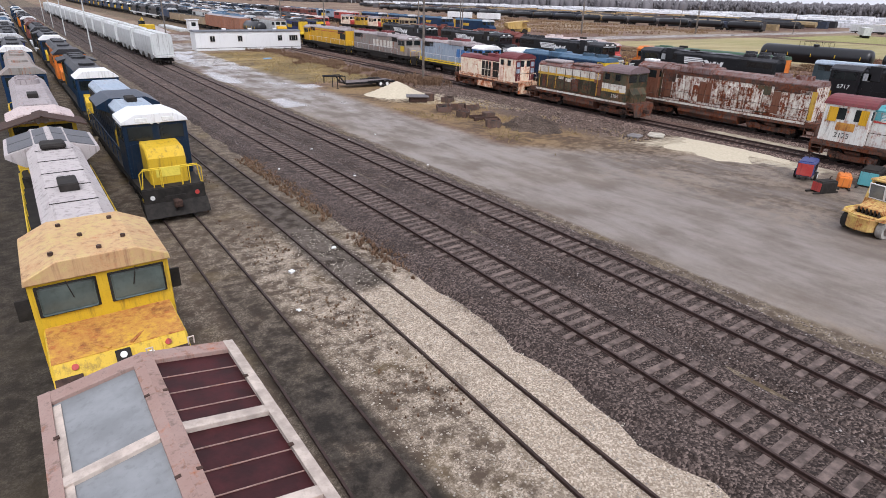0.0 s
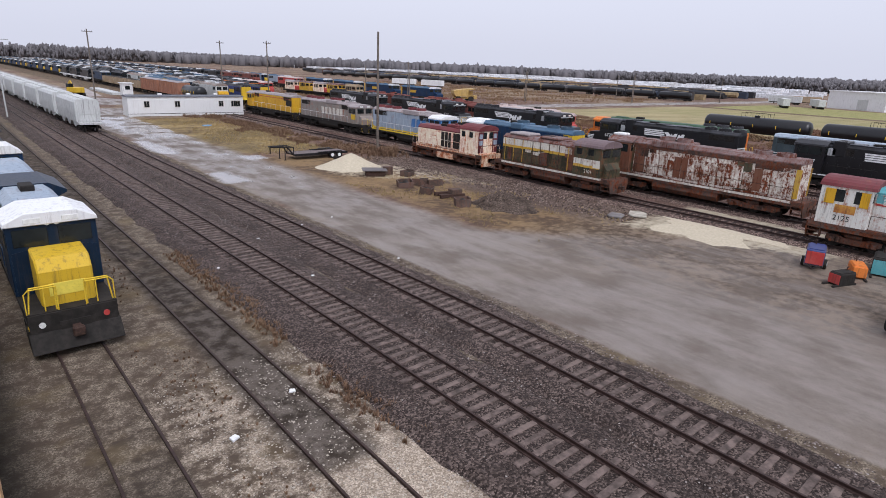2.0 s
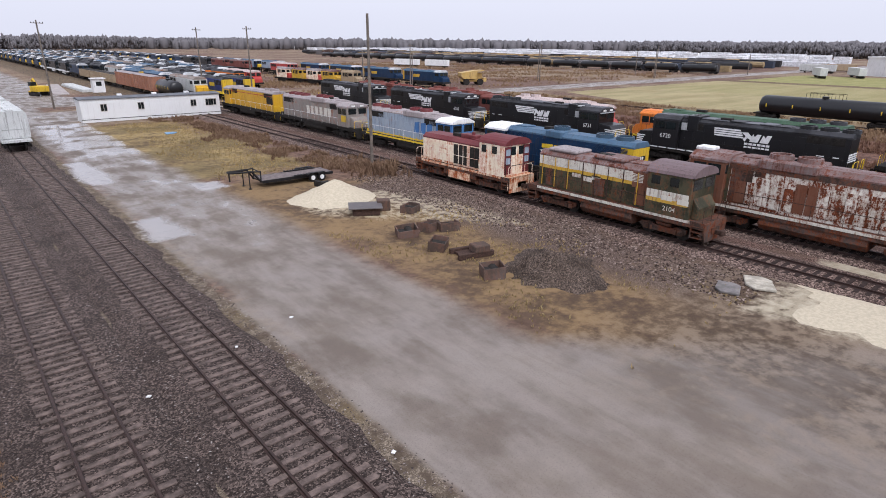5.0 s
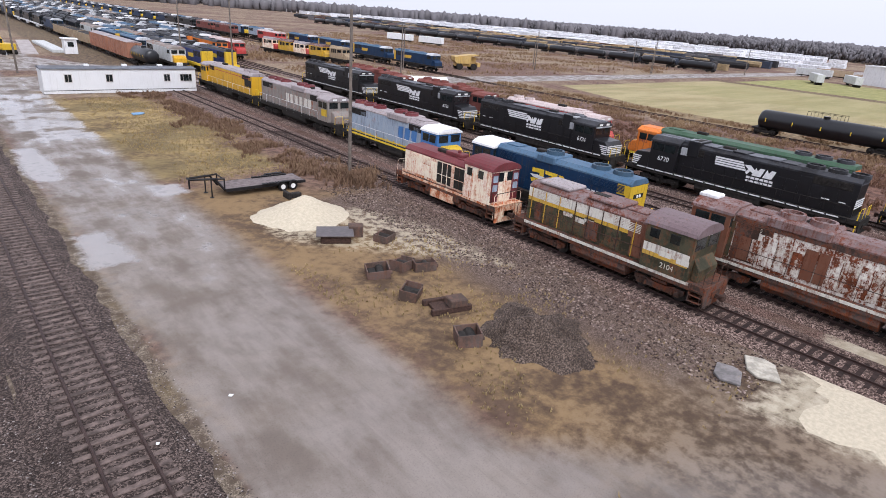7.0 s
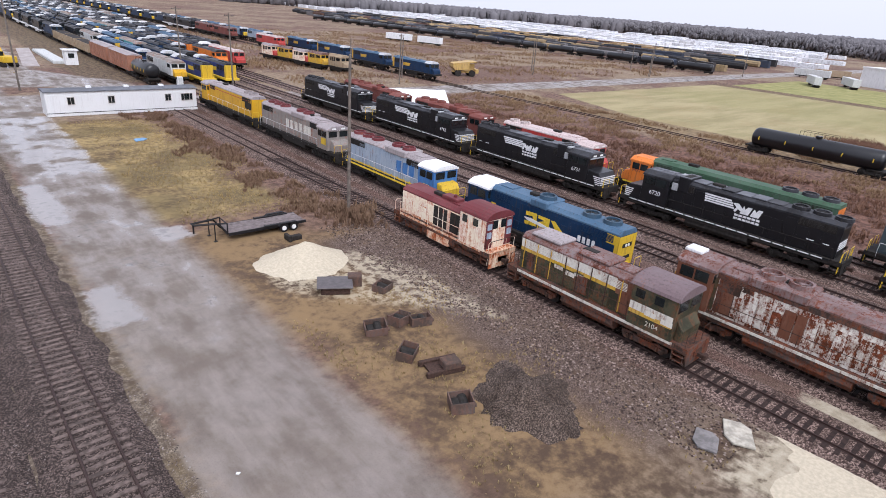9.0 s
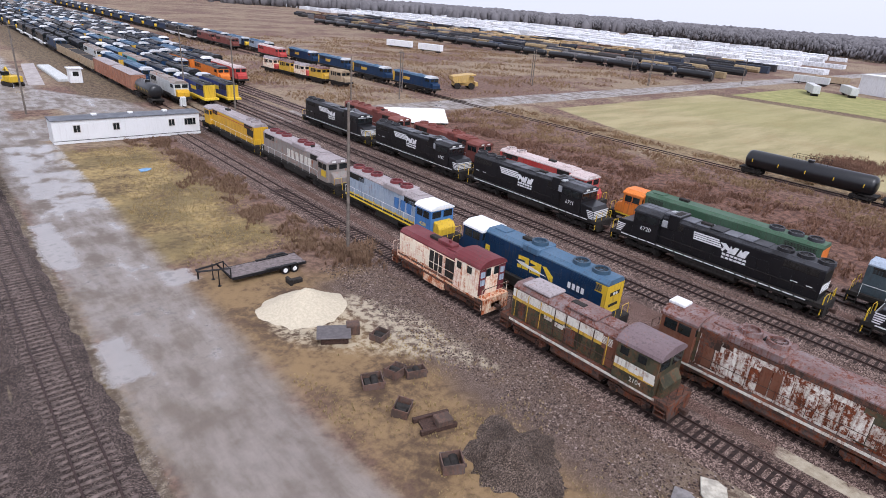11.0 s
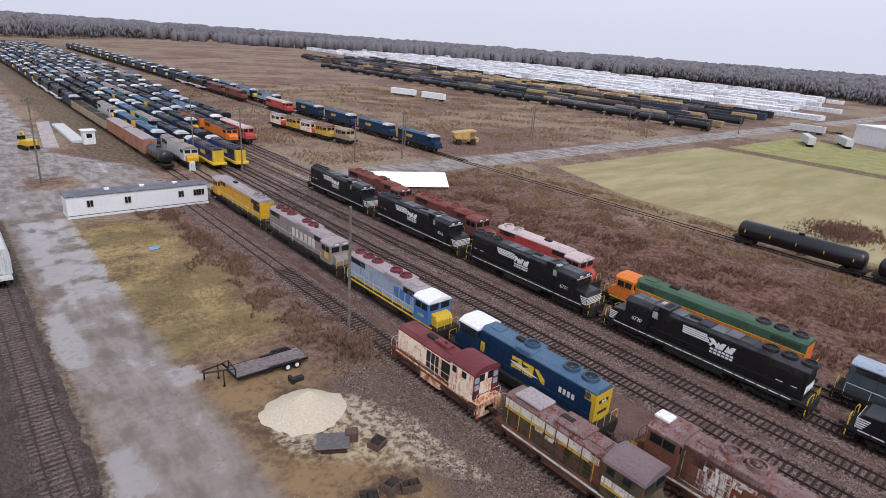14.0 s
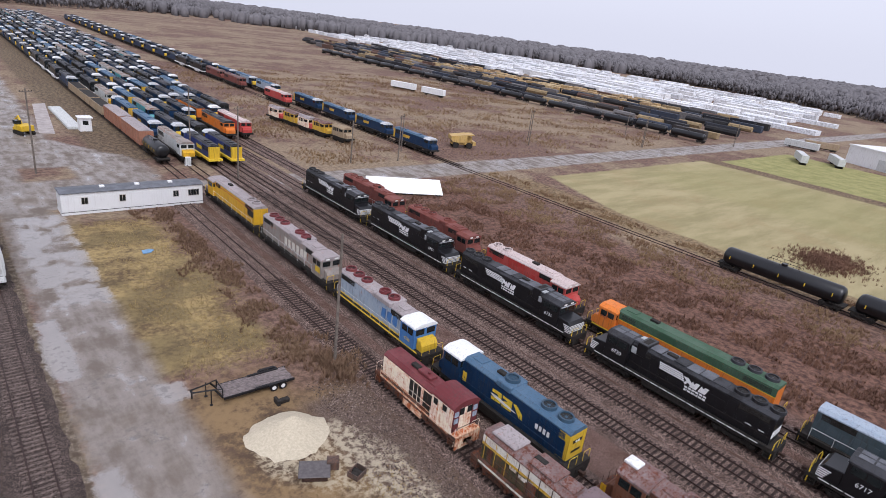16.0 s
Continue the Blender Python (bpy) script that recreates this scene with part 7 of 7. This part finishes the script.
row_tank = tank_car("dark stored tank car in the distance", 271, 140, 17.0, 1.5, 0.2, marks=0)
for k in range(1, 19):
    copy_thing(row_tank, pose(271 + 0.055 * k * k * 0.35, 140 + 18.5 * k, 0.2))
far = random.Random(5)
bm = B()
for r in range(11):
    x = 281 + r * 11.5 + (r % 3) * 3
    y = 130 + far.uniform(0, 10) + r * 2
    while y < 640:
        l, hh = far.uniform(11, 18), far.choice((2.2, 3.0, 3.9, 3.9, 4.3))
        if far.random() < 0.86:
            xx = x + 0.00022 * (y - 130) ** 2 + far.uniform(-0.4, 0.4)
            if far.random() < 0.5:
                bmesh.ops.create_cone(bm, cap_ends=True, segments=8, radius1=1.5, radius2=1.5, depth=l, matrix=pose(xx, y + l / 2, 2.4, 90))
            else:
                box(bm, xx - 1.5, y, 0.3, xx + 1.5, y + l, hh)
        y += l + far.uniform(0.8, 3.0)
tagged(new("stored_freight_cars", mesh_of("stored_freight_cars", bm, islands("stored_car_colours", ((0.02, 0.02, 0.022), (0.03, 0.03, 0.034), (0.05, 0.045, 0.045), (0.11, 0.06, 0.045), (0.02, 0.022, 0.03), (0.16, 0.15, 0.15), (0.04, 0.05, 0.075), (0.30, 0.22, 0.12))))), "long rows of dark stored freight cars in the distance", "rail cars", "", "stuff")
bm = B()
for r in range(5):
    x = 352 + r * 9
    y = 190 + r * 12
    while y < 420:
        w = far.uniform(4, 9)
        box(bm, x, y, 0, x + 5, y + w, far.uniform(2.5, 4.5))
        y += w + far.uniform(1, 5)
tagged(new("timber_stacks", mesh_of("timber_stacks", bm, islands("stack_colours", ((0.46, 0.31, 0.15), (0.50, 0.37, 0.20), (0.38, 0.26, 0.14))))), "rows of tan stacked goods in the distance", "stacks", "", "stuff")
bm = B()
for r in range(22):
    x = 420 + r * 13.5 + far.uniform(-3, 3)
    y = 128 + far.uniform(0, 60) + max(0, (x - 540)) * 0.45
    top_y = 930 - 0.25 * (x - 425) + far.uniform(-120, 60)
    while y < top_y:
        l, w_, hh = far.uniform(10, 36), far.uniform(6, 11.5), far.uniform(2.6, 4.8)
        if far.random() < 0.82:
            xx = x + 0.00012 * (y - 130) ** 2 + far.uniform(-1.5, 1.5)
            box(bm, xx - w_ / 2, y, 0, xx + w_ / 2, y + l, hh)
        y += l + far.choice((1.5, 2, 4, 6, 16))
tagged(new("white_storage_sheds", mesh_of("white_storage_sheds", bm, islands("shed_covers", ((0.80, 0.80, 0.82), (0.74, 0.75, 0.78), (0.82, 0.82, 0.83), (0.66, 0.67, 0.70), (0.78, 0.78, 0.8))))), "many long low white covered sheds in the distance", "sheds", "", "stuff")


def woods():
    """Bare winter trees, each a thin trunk under an uneven crown of slim tilted clumps."""
    verts, faces = [], []
    w = random.Random(3)

    def clump(cx, cy, cz, rx, rz):
        b, k = len(verts), 4
        a0 = w.uniform(0, 6.3)
        for lv, rr in ((-0.45, 0.85), (0.45, 0.8)):
            for i in range(k):
                a = a0 + 2 * math.pi * i / k
                q = rr * w.uniform(0.75, 1.2)
                verts.append((cx + rx * q * math.cos(a), cy + rx * q * math.sin(a), cz + rz * (lv + w.uniform(-0.2, 0.2))))
        verts.append((cx, cy, cz + rz * w.uniform(0.65, 0.9)))
        verts.append((cx, cy, cz - rz))
        for i in range(k):
            j = (i + 1) % k
            faces.append((b + i, b + j, b + k + j, b + k + i))
            faces.append((b + k + i, b + k + j, b + 2 * k))
            faces.append((b + j, b + i, b + 2 * k + 1))

    def tree(x, y, h):
        b = len(verts)
        for z, r in ((0, 0.35), (h * 0.7, 0.12)):
            for i in range(3):
                verts.append((x + r * math.cos(i * 2.1), y + r * math.sin(i * 2.1), z))
        for i in range(3):
            j = (i + 1) % 3
            faces.append((b + i, b + j, b + 3 + j, b + 3 + i))
        for k in range(8):
            clump(x + w.uniform(-3.6, 3.6), y + w.uniform(-3.6, 3.6), h * w.uniform(0.24, 0.74), w.uniform(1.0, 2.1), h * w.uniform(0.17, 0.27))
    # eastern woods, deep
    for i in range(5200):
        t = w.random()
        y = -260 + 1700 * t
        front = 690 + 130 * math.exp(-((y - 520) / 260.0) ** 2) if y > 190 else 690 - 0.25 * (190 - y)
        x = front + abs(w.gauss(0, 1)) * 150 * (0.35 if w.random() < 0.5 else 1.3) + 20 * noise.noise((y * 0.01, 3, 1))
        tree(x, y, w.uniform(13, 19) + 3.5 * noise.noise((x * 0.012, y * 0.012, 5)))
    # northern woods
    for i in range(4200):
        x = -700 + 1600 * w.random()
        y = 810 + 1.06 * min(390.0, max(0.0, x - 93)) + 25 * noise.noise((x * 0.01, 7, 2)) + abs(w.gauss(0, 1)) * 200
        tree(x, y, w.uniform(14, 22) + 5 * noise.noise((x * 0.01, 1, 5)))
    # the woods beyond, coarser with distance
    for i in range(5200):
        d = 900 + 2200 * w.random() ** 1.4
        a = radians(w.uniform(-30, 112))
        k = d / 900
        x, y = d * math.cos(a), 150 + d * math.sin(a)
        clump(x, y, w.uniform(5, 9) + 2.5 * noise.noise((x * 0.004, y * 0.004, 5)), w.uniform(5, 9) * k, w.uniform(11, 14))
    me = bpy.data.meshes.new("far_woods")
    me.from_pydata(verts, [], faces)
    # twig grey lifted and slightly blued: distance haze is put into the colour
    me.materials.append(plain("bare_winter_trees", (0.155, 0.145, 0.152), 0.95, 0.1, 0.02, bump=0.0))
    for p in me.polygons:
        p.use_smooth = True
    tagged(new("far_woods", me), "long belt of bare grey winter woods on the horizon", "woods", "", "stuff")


woods()


# ---- dead brush and weeds ----
def brush(name, label, places, mat_, seed, blades=9):
    """Tufts of thin bent stalks; places: (x, y, size)."""
    w = random.Random(seed)
    verts, faces = [], []
    for x, y, s in places:
        for k in range(blades):
            a, ln = w.uniform(0, 6.283), s * w.uniform(0.5, 1.15)
            dx, dy = math.cos(a), math.sin(a)
            out = ln * w.uniform(0.15, 0.75)
            wd = 0.016 * s + 0.010
            b = len(verts)
            ox, oy = x + w.uniform(-0.25, 0.25) * s, y + w.uniform(-0.25, 0.25) * s
            verts += [(ox - dy * wd, oy + dx * wd, -0.01), (ox + dy * wd, oy - dx * wd, -0.01), (ox + dx * out * 0.5 + dy * wd, oy + dy * out * 0.5 - dx * wd, ln * 0.6),
                      (ox + dx * out * 0.5 - dy * wd, oy + dy * out * 0.5 + dx * wd, ln * 0.6), (ox + dx * out, oy + dy * out, ln * w.uniform(0.8, 1.0))]
            faces += [(b, b + 1, b + 2, b + 3), (b + 3, b + 2, b + 4)]
    me = bpy.data.meshes.new(name)
    me.from_pydata(verts, [], faces)
    me.materials.append(mat_)
    return tagged(new(name, me), label, "dead plants", "", "stuff")


def stalks(name, cols):
    m, nt, bsdf = nodes_of(name)
    n = Net(nt, shift=False)
    geo = nt.nodes.new("ShaderNodeNewGeometry")
    a = n.noise(0.12, 4, 0.6)
    c = n.mix(n.step(a, 0.38, 0.62), cols[0], cols[1])
    c = n.mix(n.math("MULTIPLY", geo.outputs["Random Per Island"], 0.6), c, cols[2])
    nt.links.new(c, bsdf.inputs["Base Color"])
    bsdf.inputs["Roughness"].default_value = 0.9
    return m


w = random.Random(17)


def scatter(count, x0, x1, y0, y1, lo, hi, keep=0.0, f=0.06):
    out = []
    while len(out) < count:
        x, y = w.uniform(x0, x1), w.uniform(y0, y1)
        if noise.noise((x * f, y * f, 2.0)) + w.uniform(-0.25, 0.25) > keep:
            out.append((x, y, w.uniform(lo, hi)))
    return out


REDBRUSH = stalks("reddish_dead_brush", ((0.16, 0.085, 0.056), (0.27, 0.18, 0.10), (0.34, 0.24, 0.14)))
STRAW = stalks("dead_straw_grass", ((0.34, 0.24, 0.10), (0.22, 0.16, 0.075), (0.44, 0.34, 0.17)))
east = [p for p in scatter(17000, 78.5, 127, -5, 117, 0.25, 0.75, 0.02, 0.22) if abs(p[0] - F_) > 2.2 and (p[0] < 126 or p[0] < 98 + 0.35 * p[1])]
north = [p for p in scatter(12000, 96, 262, 133, 330, 0.3, 1.1, 0.08, 0.07) if abs(p[0] - 119.8) > 3 and abs(p[0] - 113.6) > 3 and not (130 < p[0] < 146 and 138 < p[1] < 153)]
mid_ = [p for p in scatter(1500, 66, 112, 134, 200, 0.4, 1.0, 0.05) if p[0] > 80 or p[1] < 134]
RUSSET = stalks("dark_russet_brush", ((0.10, 0.050, 0.036), (0.17, 0.090, 0.060), (0.26, 0.155, 0.10)))
brush("dead_brush", "knee-high dry tan and brown dead brush", [p for p in east if p[0] > 106 - 0.06 * p[1]] + north + mid_, REDBRUSH, 1, 13)
brush("russet_brush", "dense knee-high dark russet dead brush", [p for p in east if p[0] <= 106 - 0.06 * p[1]], RUSSET, 6, 13)
grassy = [p for p in scatter(5200, 28.0, 42.0, 63, 111, 0.08, 0.24, -0.25, 0.16) if 29.2 < p[0] + 3.0 * noise.noise((p[0] * 0.2, p[1] * 0.2, 9.0)) < 40.5]
edge = [p for p in scatter(3000, 35.0, 44, 57, 114, 0.2, 0.7, 0.05, 0.28) if 37.6 < p[0] + 4.0 * noise.noise((p[0] * 0.15, p[1] * 0.15, 3.0)) < 42.8]
brush("dead_grass", "short yellow dead grass", grassy + scatter(1300, 28, 40, 20, 44, 0.06, 0.2, 0.1, 0.2), STRAW, 2, 6)
brush("dead_weeds", "brown dead weeds along the tracks", edge + [(42.3 + w.gauss(0, 1.2), 58.2 + w.gauss(0, 1.6), w.uniform(0.4, 1.1)) for _ in range(260)] + scatter(500, 8.0, 9.3, 8, 34, 0.08, 0.3, -0.1, 0.3) + scatter(300, 3.4, 5.4, 0, 34, 0.04, 0.12, 0.0, 0.3), stalks("brown_weeds", ((0.13, 0.075, 0.05), (0.19, 0.12, 0.075), (0.26, 0.17, 0.105))), 3, 16)
for px, py in ((145.5, 42.5),):
    brush("dead_thicket", "round thicket of dead brush in the field", [(px + w.gauss(0, 4.0), py + w.gauss(0, 3.0), w.uniform(0.5, 1.0)) for _ in range(1500)], RUSSET, 4, 9)


# ---- loose stones along the tracks ----
def loose_stones(name, label, count, x0, x1, y0, y1, lo, hi, z0, cols, seed, skip=()):
    w = random.Random(seed)
    verts, faces = [], []
    for _ in range(count):
        x, y, s = w.uniform(x0, x1), w.uniform(y0, y1), w.uniform(lo, hi) ** 1.0
        if any(abs(x - a) < b for a, b in skip):
            continue
        b = len(verts)
        a0 = w.uniform(0, 6.3)
        x += drift(y) if x < 19 else 0
        for i in range(4):
            a = a0 + i * 1.571
            r = s * w.uniform(0.7, 1.2)
            verts.append((x + r * math.cos(a), y + r * math.sin(a), z0(x) + s * w.uniform(0.05, 0.35)))
        verts.append((x, y, z0(x) + s * w.uniform(0.6, 1.0)))
        verts.append((x, y, z0(x) - s * 0.4))
        for i in range(4):
            j = (i + 1) % 4
            faces += [(b + i, b + j, b + 4), (b + j, b + i, b + 5)]
    me = bpy.data.meshes.new(name)
    me.from_pydata(verts, [], faces)
    me.materials.append(islands(name + "_colours", cols, 0.9))
    return tagged(new(name, me), label, "stones", "", "stuff")


def bed_height(x):
    for c in (M1, M2):
        if abs(x - c) < 2.2:
            return 0.18
    return 0.0


GREYS = ((0.06, 0.045, 0.04), (0.12, 0.095, 0.085), (0.22, 0.18, 0.165), (0.34, 0.30, 0.28), (0.05, 0.038, 0.034))
loose_stones("ballast_stones", "scattered dark and grey ballast stones", 15000, 8.6, 19.0, -9, 42, 0.02, 0.05, bed_height, GREYS, 4)
loose_stones("pale_stones", "scattered pale limestone gravel", 4500, 3.2, 9.4, -7, 16, 0.018, 0.045, lambda x: 0.0, ((0.40, 0.35, 0.29), (0.5, 0.45, 0.38), (0.28, 0.24, 0.20), (0.44, 0.39, 0.33)), 5)
loose_stones("yard_stones", "rough broken stones beside the yard track", 7000, 38.0, 43.6, 20, 57, 0.03, 0.10, lambda x: 0.0, ((0.05, 0.031, 0.025), (0.10, 0.069, 0.057), (0.19, 0.138, 0.118), (0.32, 0.25, 0.215), (0.04, 0.026, 0.021)), 6)
for i, (x, y, s) in enumerate(((7.0, 13.0, 0.13), (4.4, 11.6, 0.16), (9.4, 26.0, 0.1), (8.9, 19.0, 0.12), (20.4, 33.0, 0.1), (12.9, 22.2, 0.1), (18.3, 22.0, 0.09), (17.2, 31.5, 0.08), (3.4, 8.4, 0.1), (13.4, 30.0, 0.09), (9.2, 9.0, 0.1))):
    bm = B()
    prism(bm, [(-s, -s * 0.5), (s * 0.7, -s * 0.8), (s, s * 0.4), (-s * 0.3, s * 0.8)], 0, s * 0.5, "z", 0.01)
    o = tagged(new("litter_scrap", mesh_of("litter_scrap", bm, WHITEROOF)), "small white scrap of litter by the track", "litter", "litter by the tracks")
    o.matrix_basis = pose(x, y, bed_height(x) + (0.06 if bed_height(x) else 0), 0, 0, i * 37)

bm = B()
prism(bm, [(-0.9, -0.5), (0.2, -0.7), (1.0, -0.2), (0.7, 0.5), (-0.4, 0.6)], 0.0, 0.16, "z", 0.05)
o = tagged(new("blue_tarp", mesh_of("blue_tarp", bm, plain("faded_blue_sheet", (0.16, 0.30, 0.48), 0.6, 0.2, 2))), "crumpled faded blue tarp lying on yellow grass", "tarp")
o.matrix_basis = pose(34.0, 96.2, 0.0, 0, 0, 20)
